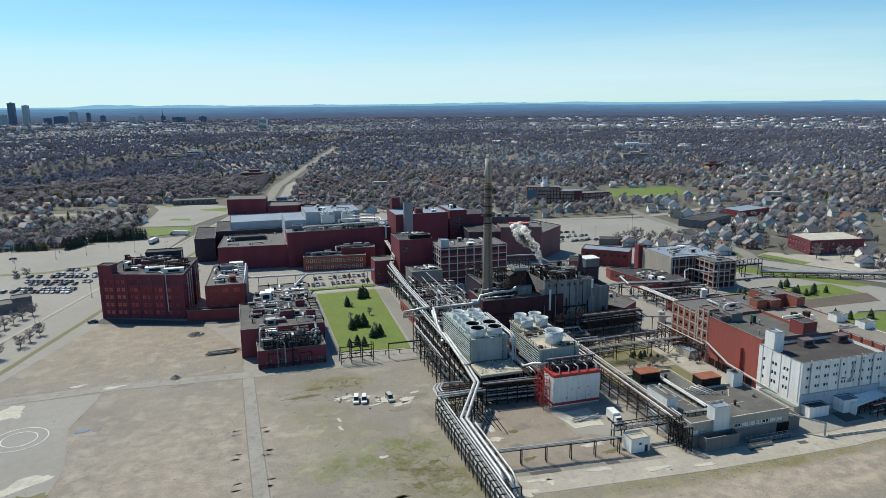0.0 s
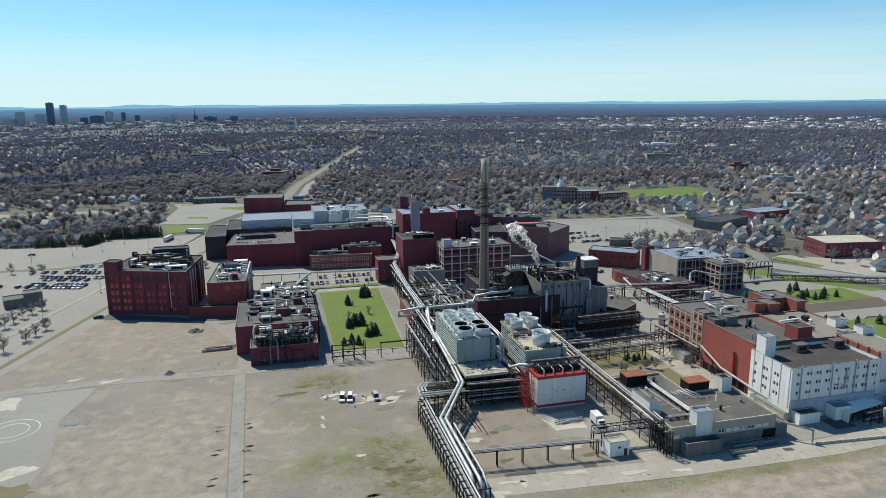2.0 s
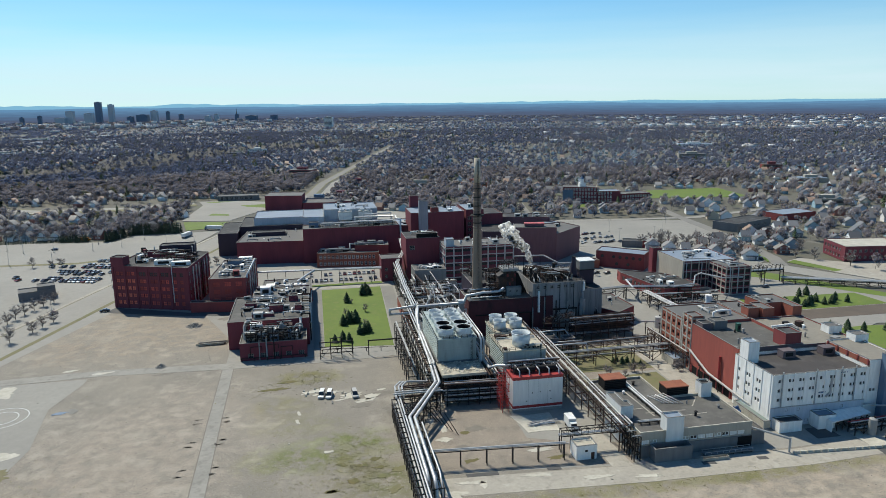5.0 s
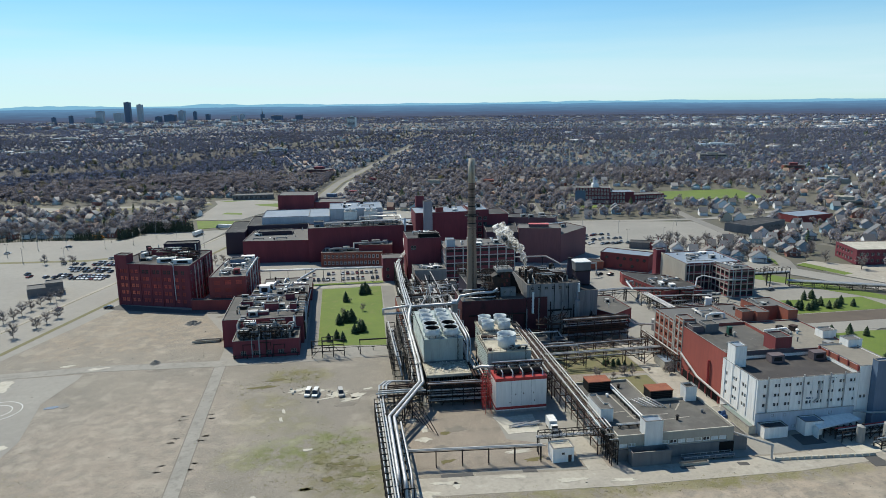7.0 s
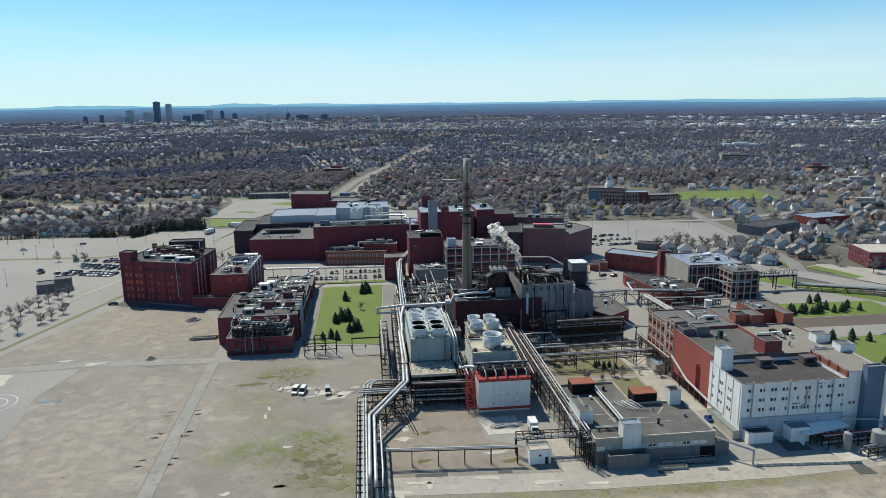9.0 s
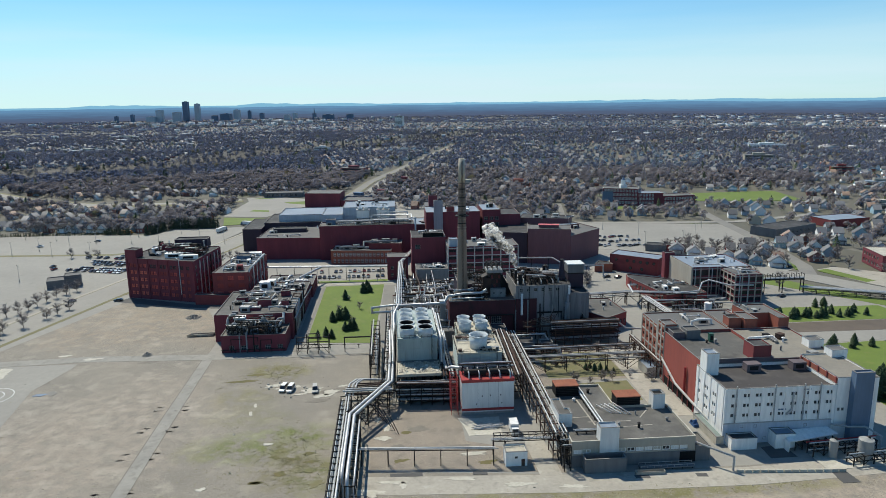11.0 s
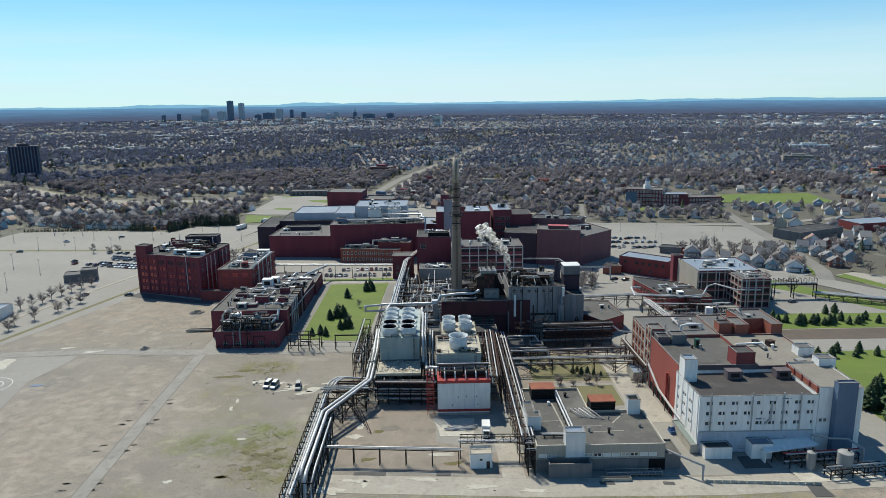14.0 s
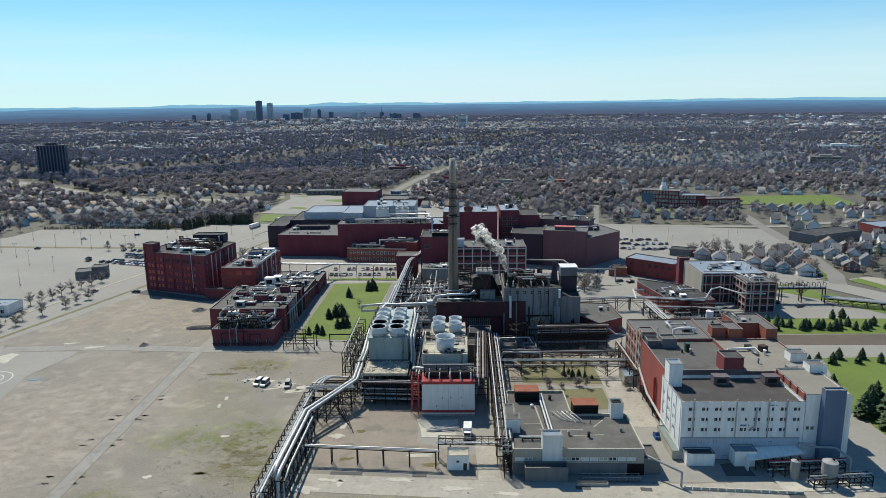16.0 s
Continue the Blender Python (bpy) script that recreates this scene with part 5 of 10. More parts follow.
# ---- stack ----
def stack():
    ob = thing("chimney_stack", "tall tapering concrete chimney with iron bands and a pale top", "chimney", 4.3, -43.3)

    def rad_at(z):
        return 2.75 - (2.75 - 1.3) * z / 77
    part("shaft", M().cyl((0, 0, 0), (0, 0, 46), rad_at(0), rad_at(46), 28), STACKCON, ob)
    part("banded_shaft", M().cyl((0, 0, 46), (0, 0, 66.5), rad_at(46), rad_at(66.5), 28), STACKDARK, ob, "soot-dark banded part")
    top = M()
    top.ring((0, 0), rad_at(66.5), 66.5, 77, rad_at(77), 0.3, 28)
    part("top", top, STACKTOP, ob, "pale top of the chimney")
    for i in range(11):
        z = 46.5 + i * 1.9
        b = M()
        b.ring((0, 0), rad_at(z) + 0.13, z, z + 0.45, t=0.2, n=28)
        part("band", b, STEEL if i % 2 else STACKCON, ob)
    pl = M()
    pl.ring((0, 0), 3.1, 51.8, 52.0, t=1.35, n=24)
    part("platform", pl, STEEL, ob)
    rl = M()
    rl.ring((0, 0), 3.1, 52.95, 53.05, t=0.08, n=24)
    part("railing", rl, STEEL, ob)
    for i in range(12):
        a = 2 * math.pi * i / 12
        part("post", M().box(-0.05, -0.05, 52, 0.05, 0.05, 53), STEEL, ob, at=(3.05 * math.cos(a), 3.05 * math.sin(a), 0))
    ld = M()
    for s in (-0.25, 0.25):
        ld.cyl((s, -rad_at(0) - 0.15, 3), (s, -rad_at(76) - 0.15, 76), 0.06, n=4)
    for i in range(120):
        z = 4 + i * 0.6
        ld.box(-0.25, -rad_at(z) - 0.2, z, 0.25, -rad_at(z) - 0.12, z + 0.06)
    part("ladder", ld, STEEL, ob)


stack()


# ---- pipe racks ----
BEAMS = {}


def shared(key, make):
    if key not in BEAMS:
        BEAMS[key] = make()
    return BEAMS[key]


def rack(label, a, b, w, levels, bay, pipes=(), steel=STEEL, brace=True, name="pipe_rack", zb=0.0, t=0.12):
    """Steel bents along a line, with level beams and pipes lying on them."""
    L = math.hypot(b[0] - a[0], b[1] - a[1])
    ob = thing(name, label, "pipe rack", a[0], a[1], zb, math.degrees(math.atan2(b[1] - a[1], b[0] - a[0])), group="pipe racks of the works")
    n = max(1, round(L / bay))
    top = levels[-1]
    if zb:                                                   # small roof frames are welded in one piece
        fr = M()
        for i in range(n + 1):
            u = L * i / n
            for s in (-1, 1):
                fr.box(u - t, s * w / 2 - t, 0, u + t, s * w / 2 + t, top)
            for z in levels:
                fr.box(u - 0.1, -w / 2 - 0.2, z - 0.26, u + 0.1, w / 2 + 0.2, z)
        part("frame", fr, steel, ob)
    else:
        pm = shared(("post", top, steel.name, t), lambda: M().box(-t, -t, 0, t, t, top).mesh("post", steel))
        cm = shared(("cross", w, steel.name, t), lambda: M().box(-t * 0.8, -w / 2 - 0.2, -t * 2, t * 0.8, w / 2 + 0.2, 0).mesh("cross_beam", steel))
        for i in range(n + 1):
            u = L * i / n
            for s in (-1, 1):
                part("post", pm, None, ob, at=(u, s * w / 2, 0))
            for z in levels:
                part("cross_beam", cm, None, ob, at=(u, 0, z))
    for z in levels:
        for s in (-1, 1):
            part("side_beam", M().box(0, s * w / 2 - t * 0.7, z - t * 2, L, s * w / 2 + t * 0.7, z - 0.02), steel, ob)
    if brace:
        br = M()
        for i in range(n):
            u, v = L * i / n, L * (i + 1) / n
            for s in (-1, 1):
                p, q = ((u, s * w / 2, 0.3), (v, s * w / 2, top - 0.4))
                br.cyl(p if i % 2 else (v, p[1], p[2]), q if i % 2 else (u, q[1], q[2]), 0.09, n=4)
        part("bracing", br, steel, ob)
    for k, (off, lev, r, mat) in enumerate(pipes):
        z = levels[lev] + r
        ends = -0.5 - (k % 3) * 0.4, L + 0.5 + (k * 7 % 4) * 0.3
        part("pipe", M().tube([(ends[0], off, z), (ends[1], off, z)], r, 8), mat, ob)
    return ob


def pipe(label, pts, r, mat=PIPE, posts=(), name="pipeline", flanges=True):
    """A free pipe with bends and the posts that carry it."""
    x, y, z = pts[0]
    ob = thing(name, label, "pipe", x, y, 0, group="pipes of the works")
    loc = [(p[0] - x, p[1] - y, p[2]) for p in pts]
    part("pipe", M().tube(loc, r, 12 if r > 0.3 else 8), mat, ob)
    if flanges:
        f = M()
        for p, q in zip(loc, loc[1:]):
            d = Vector(q) - Vector(p)
            for k in range(1, int(d.length // 9) + 1):
                c = Vector(p) + d.normalized() * 9 * k
                f.cyl(c - d.normalized() * 0.08, c + d.normalized() * 0.08, r * 1.12, n=10)
        if f.v:
            part("joint_band", f, PIPE_GREY, ob)
    for px, py, pz in posts:
        part("post", M().box(-0.13, -0.13, 0, 0.13, 0.13, pz), STEEL, ob, at=(px - x, py - y, 0))
        part("bracket", M().box(-0.7, -0.16, pz - 0.22, 0.7, 0.16, pz), STEEL, ob, at=(px - x, py - y, 0))
    return ob


def along(a, b, step, z):
    L = math.dist(a, b)
    n = max(1, int(L // step))
    return [(a[0] + (b[0] - a[0]) * i / n, a[1] + (b[1] - a[1]) * i / n, z) for i in range(n + 1)]


P_, G_, R_ = PIPE, PIPE_GREY, RUST
# south-west trestle
rack("black steel trestle carrying silver pipes along the yard", (-43.2, -188), (-43.2, -128), 3.4, [2.4, 4.6, 6.6], 3.4,
     [(1.2, 0, 0.3, G_), (0.2, 1, 0.3, G_), (1.3, 1, 0.25, P_), (-0.8, 1, 0.3, G_), (-1.0, 2, 0.28, P_), (-0.2, 2, 0.22, G_), (-1.2, 0, 0.2, R_)])
rack("second black steel trestle beside the yard pipes", (-39.2, -182), (-39.2, -146), 2.6, [3.0, 6.0], 4.5, [(-1.1, 0, 0.2, G_)])
for k, off in enumerate((0.0, 1.5)):
    pipe("large silver lagged pipe bending over the trestle", [(-28.6 + off * 0.6, -82, 13.0), (-28.6 + off * 0.8, -104, 10.4), (-29.2 + off * 0.8, -121.5 - off * 0.3, 8.6), (-41.2 + off, -143 - off * 0.5, 7.2), (-41.4 + off, -176 - k * 3, 7.2), (-41.4 + off, -178.5 - k * 3, 6.2), (-41.4 + off, -179 - k * 3, 0.3)], 0.5)
pipe("thin silver pipe beside the large ones", [(-38.0, -147, 7.0), (-38.0, -176, 7.0), (-38.2, -181, 5.5), (-38.2, -183, 0.3)], 0.28)
rack("diagonal black steel support under the bent pipes", (-28.2, -119), (-40.6, -142), 3.6, [4.2, 7.4], 6.5, [])
for off in (-1.0, 1.2):
    pipe("slanting rust-red steel strut", [(-30 + off, -118, 8.2), (-40 + off * 2.5, -136, 0.2)], 0.2, RUST, flanges=False)
for i in range(5):
    pipe("raking black steel prop beside the trestle", [(-36 + i * 1.6, -130 - i * 2.2, 5.5), (-31 + i * 1.2, -134 - i * 2.5, 0.1)], 0.13, STEEL, flanges=False)
rack("black steel framework west of the cooling tower", (-43, -126), (-29, -126), 5, [2.6, 5.2, 7.8], 4.6, [(0, 2, 0.3, G_), (1.6, 1, 0.3, R_), (-1.6, 2, 0.3, G_), (2, 0, 0.25, G_)])
rack("black steel framework with rusty pipes", (-40, -118), (-29, -118), 5, [2.8, 5.6], 4.2, [(0, 1, 0.3, R_), (1.6, 1, 0.25, R_), (-1.6, 0, 0.3, G_)])
for off in (0, 1.3, 2.4):
    pipe("silver pipe dropping to the trestle", [(-33 + off, -113, 5.5), (-40.5 + off, -113.5, 6.2), (-42.6 + off, -117, 6.2), (-43.4 + off, -128, 6.9)], 0.32)
rack("tall black steel pipe bridge beside the lane", (-34.5, -104), (-34.5, -64), 3.2, [4, 8, 11.5], 5.6, [(0.9, 2, 0.3, G_), (-0.6, 1, 0.3, G_), (0.4, 1, 0.25, R_), (-1, 0, 0.3, G_)])
rack("black steel pipe rack under the silver pipes", (-29, -110), (-28, -40), 4.0, [4, 7.5, 10.6], 5.8, [(-1.4, 2, 0.35, P_), (-0.4, 2, 0.3, G_), (1.4, 1, 0.3, G_), (0.3, 1, 0.3, R_), (-1.2, 0, 0.4, G_), (1.2, 0, 0.3, G_)])
# free-standing frames in front of the lawn
ob = thing("steel_frame", "freestanding rusty black steel frame at the lawn's edge", "steel frame", -67, -69.5)
for i, (x, h) in enumerate(((0, 7.4), (4.2, 8.6), (8.6, 8.6), (13, 8.2))):
    for yy in (0, 4.5):
        part("post", M().box(-0.15, -0.15, 0, 0.15, 0.15, h - yy * 0.3), STEEL, ob, at=(x, yy, 0))
for z in (2.6, 5.2, 7.2):
    part("beam", M().box(0, -0.14, z - 0.2, 13, 0.14, z + 0.1), STEEL, ob)
    part("beam", M().box(4, 4.36, z - 0.2, 8.8, 4.64, z + 0.1), STEEL, ob)
for x in (4.2, 8.6):
    for z in (2.6, 5.2, 7.0):
        part("tie", M().box(x - 0.1, 0, z - 0.18, x + 0.1, 4.5, z), STEEL, ob)
br = M()
for p, q in (((0, 0, 0.2), (4.2, 0, 5)), ((8.6, 0, 5), (13, 0, 0.2)), ((4.2, 4.5, 0.2), (8.6, 4.5, 5))):
    br.cyl(p, q, 0.09, n=4)
part("bracing", br, STEEL, ob)
ob = thing("pipe_portal", "low black pipe portal across the lane", "steel frame", -47.5, -68.5)
for x in (0, 13.5):
    part("post", M().box(-0.17, -0.17, 0, 0.17, 0.17, 6.2), STEEL, ob, at=(x, 0, 0))
part("beam", M().box(-0.3, -0.2, 6.0, 13.8, 0.2, 6.5), STEEL, ob)
pipe("thin black fence pipe along the lawn", [(-66, -62.5, 1.6), (-36, -64.5, 1.6)], 0.1, STEEL, along((-66, -62.5), (-36, -64.5), 6, 1.6), flanges=False)

# long horizontal pipe north of the lawn
for k, off in enumerate((0, 1.1)):
    pipe("long level silver pipe behind the lawn", [(-101, 52 + off, 8.6), (-30, 49 + off, 8.0 + 0.2 * k)], 0.42, PIPE, along((-94, 52 + off), (-34, 49.5 + off), 9.5, 8.0) if k else ())
pipe("silver pipe slanting down to the process building", [(-68, 51, 8.2), (-73, 38, 8.4), (-77, 22, 9.4)], 0.6)
for k in range(3):
    pipe("silver pipe running north past the brick houses", [(-25.6 + k * 1.1, -44, 12.2), (-24.6 + k * 0.9, -5, 11.6), (-22.5 + k * 0.8, 42, 12.5), (-15.5 + k * 0.8, 66, 13.5), (-13 + k * 0.8, 100, 14.5)], 0.34 if k < 2 else 0.22)
rack("pipe rack running north past the lawn", (-23.6, -40), (-21.6, 44), 4.6, [3.6, 7.2, 11], 6.5, [(-1.6, 0, 0.3, G_), (0, 0, 0.3, R_), (1.5, 1, 0.35, G_), (-1, 1, 0.3, P_), (0.4, 1, 0.25, G_), (1.7, 2, 0.3, G_)])
pipe("large silver pipe looping out over the lane", [(-24.5, -47, 13.2), (-36.4, -50, 13.0), (-36.4, -50, 10.8), (-26.5, -49, 10.6)], 0.5)
pipe("large silver lagged pipe crossing to the stack", [(-27.2, -72, 9.6), (-26.8, -66, 14.6), (-25, -56, 15.4), (-4.8, -55.5, 15.6), (-3.2, -55, 18.6), (4, -54.6, 19.4), (11.4, -54.4, 19.4), (13.8, -54, 20.8)], 0.6)
pipe("large silver drop pipe beside the cooling tower", [(-25.5, -56, 14), (-26.6, -63, 13.5), (-27, -76, 9.8), (-28.3, -80, 8.5)], 0.7)
ob = thing("filter_tower", "narrow grey duct tower", "duct", -5.5, -54, 0)
part("body", M().box(-1.2, -1.2, 0, 1.2, 1.2, 15.2), CORR, ob)
part("hood", M().box(-1.5, -1.6, 15.2, 1.5, 1.4, 16.6), PIPE, ob, "bright metal hood")

# tangle of pipes between lawn, stack and framed factory
tr = random.Random(21)
for k in range(6):
    x = -19.5 + k * 2.6
    z = 6.0 + (k % 3) * 1.6
    ya, yb = -26 + tr.uniform(-6, 5), 24 + tr.uniform(-8, 6)
    pts = [(x, ya - 3, 1.0), (x, ya, z), (x + tr.uniform(-1, 1), (ya + yb) / 2, z + tr.uniform(-0.5, 1.2)), (x + tr.uniform(-1.5, 1.5), yb, z + tr.uniform(0, 2)), (x + tr.uniform(-1, 2), yb + 3, 2.0)]
    pipe("silver pipe in the tangle of pipes by the stack", pts, tr.choice((0.18, 0.22, 0.32)), tr.choice((P_, R_, G_)), [(x, ya + 6, z - 0.5), (x, yb - 8, z - 0.3)])
for k in range(7):
    y = -34 + k * 8.5
    z = 5.2 + (k % 3) * 2.0
    pipe("pipe crossing the tangle of pipes", [(-21, y, 1), (-21, y, z), (-6 + tr.uniform(-2, 2), y + tr.uniform(-2, 2), z), (7 + tr.uniform(-3, 6), y + tr.uniform(-3, 3), z + tr.uniform(-1, 2)), (9, y, 0.5)], tr.choice((0.22, 0.3, 0.45)), tr.choice((P_, G_, R_)), [(-14, y, z - 0.4), (-2, y, z - 0.4)])
for k in range(4):
    rack("low rusty pipe rack among the pipes", (-19, -24 + k * 13), (4, -22 + k * 13), 3, [2.4, 4.8], 4.6, [(-0.8, 1, 0.3, tr.choice((P_, G_))), (0.5, 1, 0.25, R_), (0.8, 0, 0.3, G_)], tr.choice((STEEL, RUST)))
for x, y, w, d, h, mat, lab in [(-18, -8, 6, 5, 4.5, GREYWALL, "small grey pump house"), (-7, 12, 5, 6, 5.5, CORR, "small sheet metal pump house"), (-3, -12, 6, 6, 6.5, GREYWALL, "grey flat-roofed switch house"), (-16, 14, 5, 4, 4, BRICK, "small brick pump house"), (-12, -40, 7, 6, 6, GREYWALL, "grey flat-roofed pump house"), (-20, -60, 6, 7, 6.5, CORR, "sheet metal pump house"), (-9, -68, 7, 6, 7, GREYWALL, "grey switch house")]:
    building("pump_house", lab + " among pipes", rect(x, y, x + w, y + d), h, mat, ROOF_GREY, parapet=0.4, category="pump house")
ob = building("lane_house", "long narrow orange brick house beside the lane", rect(-27.5, -36, -24, -4), 5.5, BRICK_ORANGE, ROOF_GREY, wins={3: grid_of(2, 4, 7, 1.4, 1.4, 2.0)})


for k in range(26):
    x, y = tr.uniform(-20, 3), tr.uniform(-30, 24)
    z, e = tr.uniform(2.5, 8.5), tr.uniform(4, 12)
    dx, dy = (e, tr.uniform(-1, 1)) if k % 2 else (tr.uniform(-1, 1), e)
    pipe("thin pipe among the tangle of pipes", [(x, y, 0.2), (x, y, z), (x + dx, y + dy, z), (x + dx + tr.uniform(-1, 1), y + dy + tr.uniform(-1, 1), z - 2), (x + dx, y + dy, 0.2)], tr.choice((0.12, 0.16, 0.22)), tr.choice((P_, G_, R_, STEEL, G_)), flanges=False)


for k in range(18):
    x, y = tr.uniform(-19, 2), tr.uniform(-42, 16)
    z, e = tr.uniform(6, 10.5), tr.uniform(5, 14)
    dx, dy = (min(e, 3 - x), 0) if k % 2 else (0, e)
    pipe("silver pipe crossing over the tangle of pipes", [(x, y, 0.3), (x, y, z), (x + dx, y + dy, z), (x + dx, y + dy, 0.3)], tr.choice((0.2, 0.26, 0.32)), tr.choice((P_, P_, G_)), flanges=False)


def tank(label, x, y, r, h, z=0.0, mat=PIPE, cone=0.6, name="tank", legs=0):
    ob = thing(name, label, "tank", x, y, z)
    m = M().cyl((0, 0, legs), (0, 0, legs + h), r, n=20, caps=False)
    m.cyl((0, 0, legs + h), (0, 0, legs + h + cone), r, r * 0.15, 20)
    part("shell", m, mat, ob)
    part("floor", M().cyl((0, 0, legs), (0, 0, legs + 0.05), r * 0.98, n=20), STEEL, ob)
    for k in range(1, int(h // 2)):
        b = M()
        b.ring((0, 0), r + 0.05, legs + k * 2, legs + k * 2 + 0.12, t=0.12, n=20)
        part("hoop", b, mat, ob)
    for i in range(4 if legs else 0):
        a = radians(45 + 90 * i)
        part("leg", M().cyl((r * 0.8 * math.cos(a), r * 0.8 * math.sin(a), 0), (r * 0.8 * math.cos(a), r * 0.8 * math.sin(a), legs + 0.1), 0.12, n=6), STEEL, ob)
    part("manhole", M().cyl((r * 0.4, 0, legs + h + cone * 0.4), (r * 0.4, 0, legs + h + cone + 0.4), 0.35, n=10), STEEL, ob)
    return ob


tank("white round storage tank on a roof", 117, -48.5, 1.6, 4.6, 4.9, WHITE, 0.3)
tank("silver storage tank beside pipework", 105.4, -172.8, 2.0, 6.4, 0.1, CORR, 0.5)
tank("slim silver storage tank", 97.6, -170.3, 1.2, 5.2, 0.1, CORR, 0.4)
for x, y, r, h in ((-16, 2, 1.6, 5), (-1, -18, 1.8, 6), (-10, 20, 1.4, 5.5), (6, 18, 1.8, 6.5), (12, -60, 2.0, 6), (22, -70, 1.8, 5), (58, -58, 1.5, 5), (84, -62, 1.6, 5)):
    tank("grey upright tank among pipes", x, y, r, h, 0, tr.choice((PIPE_GREY, CORR, PIPE)), 0.5)


# ---- cooling towers ----
def fan_stack(parent, x, y, z0, z1, r, dark, mat=FANWHITE):
    m = M()
    m.ring((x, y), r * 0.97, z0, z1, r * 1.04, 0.16, 28)
    m.ring((x, y), r * 1.09, z1 - 0.28, z1, t=0.2, n=28)
    fs = part("fan_cylinder", m, mat, parent)
    part("fan_throat", M().cyl((x, y, z1 - 2.1), (x, y, z1 - 2.0), r * 0.95, n=28), BLACK if dark else FANWHITE, fs)
    if dark:
        part("fan_lining", M().ring((x, y), r * 0.8, z1 - 2.0, z1 - 0.03, r * 0.87, 0.05, 28), BLACK, fs, "black lining")
    b = M()
    for i in range(6):
        a = math.pi * i / 3
        p, q = (x + 0.3 * math.cos(a), y + 0.3 * math.sin(a)), (x + r * 0.9 * math.cos(a), y + r * 0.9 * math.sin(a))
        s = Vector((-math.sin(a), math.cos(a))) * 0.22
        zz = z1 - 1.7
        b.add([(p[0] - s.x, p[1] - s.y, zz), (p[0] + s.x, p[1] + s.y, zz + 0.15), (q[0] + s.x, q[1] + s.y, zz + 0.15), (q[0] - s.x, q[1] - s.y, zz)], [(0, 1, 2, 3), (3, 2, 1, 0)])
    b.cyl((x, y, zz - 0.3), (x, y, zz + 0.3), 0.45, n=10)
    part("fan", b, STEEL if dark else CORR, fs)


def railing(parent, pts, z, name="railing"):
    m = M()
    for p, q in zip(pts, pts[1:]):
        for h in (0.55, 1.1):
            m.cyl((*p, z + h), (*q, z + h), 0.05, n=4)
        L = math.dist(p, q)
        for i in range(int(L // 2.2) + 1):
            t = i * 2.2 / L
            m.box(p[0] + (q[0] - p[0]) * t - 0.05, p[1] + (q[1] - p[1]) * t - 0.05, z, p[0] + (q[0] - p[0]) * t + 0.05, p[1] + (q[1] - p[1]) * t + 0.05, z + 1.1)
    part(name, m, STEEL, parent)


def cooling_tower(label, x0, y0, x1, y1, zb, zt, fans, louvre_side=True):
    ob = thing("cooling_tower", label, "cooling tower", x0, y0, 0, group="cooling towers")
    w, d = x1 - x0, y1 - y0
    part("casing", M().box(0, 0, zb, w, d, zt - 0.5), COOL, ob)
    part("fan_deck", M().box(-0.35, -0.35, zt - 0.5, w + 0.35, d + 0.35, zt), DECK if not louvre_side else COOL, ob, "weathered fan deck")
    rib = shared(("rib", zb, zt), lambda: M().box(-0.07, -0.09, zb, 0.07, 0.05, zt - 0.5).mesh("rib", COOL))
    for i in range(int(w / 1.1) + 1):
        part("rib", rib, None, ob, at=(i * 1.1, 0, 0))
    part("girt", M().box(0, -0.12, (zb + zt) / 2, w, 0.0, (zb + zt) / 2 + 0.18), COOL, ob)
    z = zb + 0.8
    slat = shared(("louvre", d), lambda: M().box(0, 0.6, 0, 0.3, d - 0.6, 0.34).mesh("louvre", COOL))
    while z < zt - 1.2:
        for xs in (-0.25, w - 0.05):
            part("louvre", slat, None, ob, at=(xs, 0, z))
        z += 0.85
    # Black box just outside the casing paints the shade between the louvres.
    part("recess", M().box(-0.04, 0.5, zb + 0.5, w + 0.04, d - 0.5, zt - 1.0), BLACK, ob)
    for fx, fy, fr, fz, dark in fans:
        fan_stack(ob, fx - x0, fy - y0, zt, fz, fr, dark)
    nx, ny = max(2, round(w / 4.5)), max(3, round(d / 4.5))
    leg = shared(("leg", zb), lambda: M().box(-0.2, -0.2, 0, 0.2, 0.2, zb).mesh("leg", STEEL))
    for i in range(nx + 1):
        for j in range(ny + 1):
            if zb > 1:
                part("leg", leg, None, ob, at=(0.25 + (w - 0.5) * i / nx, 0.25 + (d - 0.5) * j / ny, 0))
    if zb > 1:
        for z in (zb * 0.4, zb * 0.75):
            for j in range(ny + 1):
                part("tie_beam", M().box(0, -0.12, z, w, 0.12, z + 0.25), STEEL, ob, at=(0, 0.25 + (d - 0.5) * j / ny, 0))
        part("basin", M().box(-0.4, -0.4, zb - 0.9, w + 0.4, d + 0.4, zb), GREYWALL, ob, "grey water basin")
    railing(ob, [(-0.3, -0.3), (w + 0.3, -0.3), (w + 0.3, d + 0.3), (-0.3, d + 0.3), (-0.3, -0.3)], zt)
    lad = M()
    for s in (0, 0.5):
        lad.cyl((w - 2 + s, -0.35, zb), (w - 2 + s, -0.35, zt + 1), 0.06, n=4)
    for i in range(int((zt - zb) / 0.45)):
        lad.box(w - 2, -0.4, zb + i * 0.45, w - 1.5, -0.32, zb + i * 0.45 + 0.07)
    part("ladder", lad, STEEL, ob)
    return ob


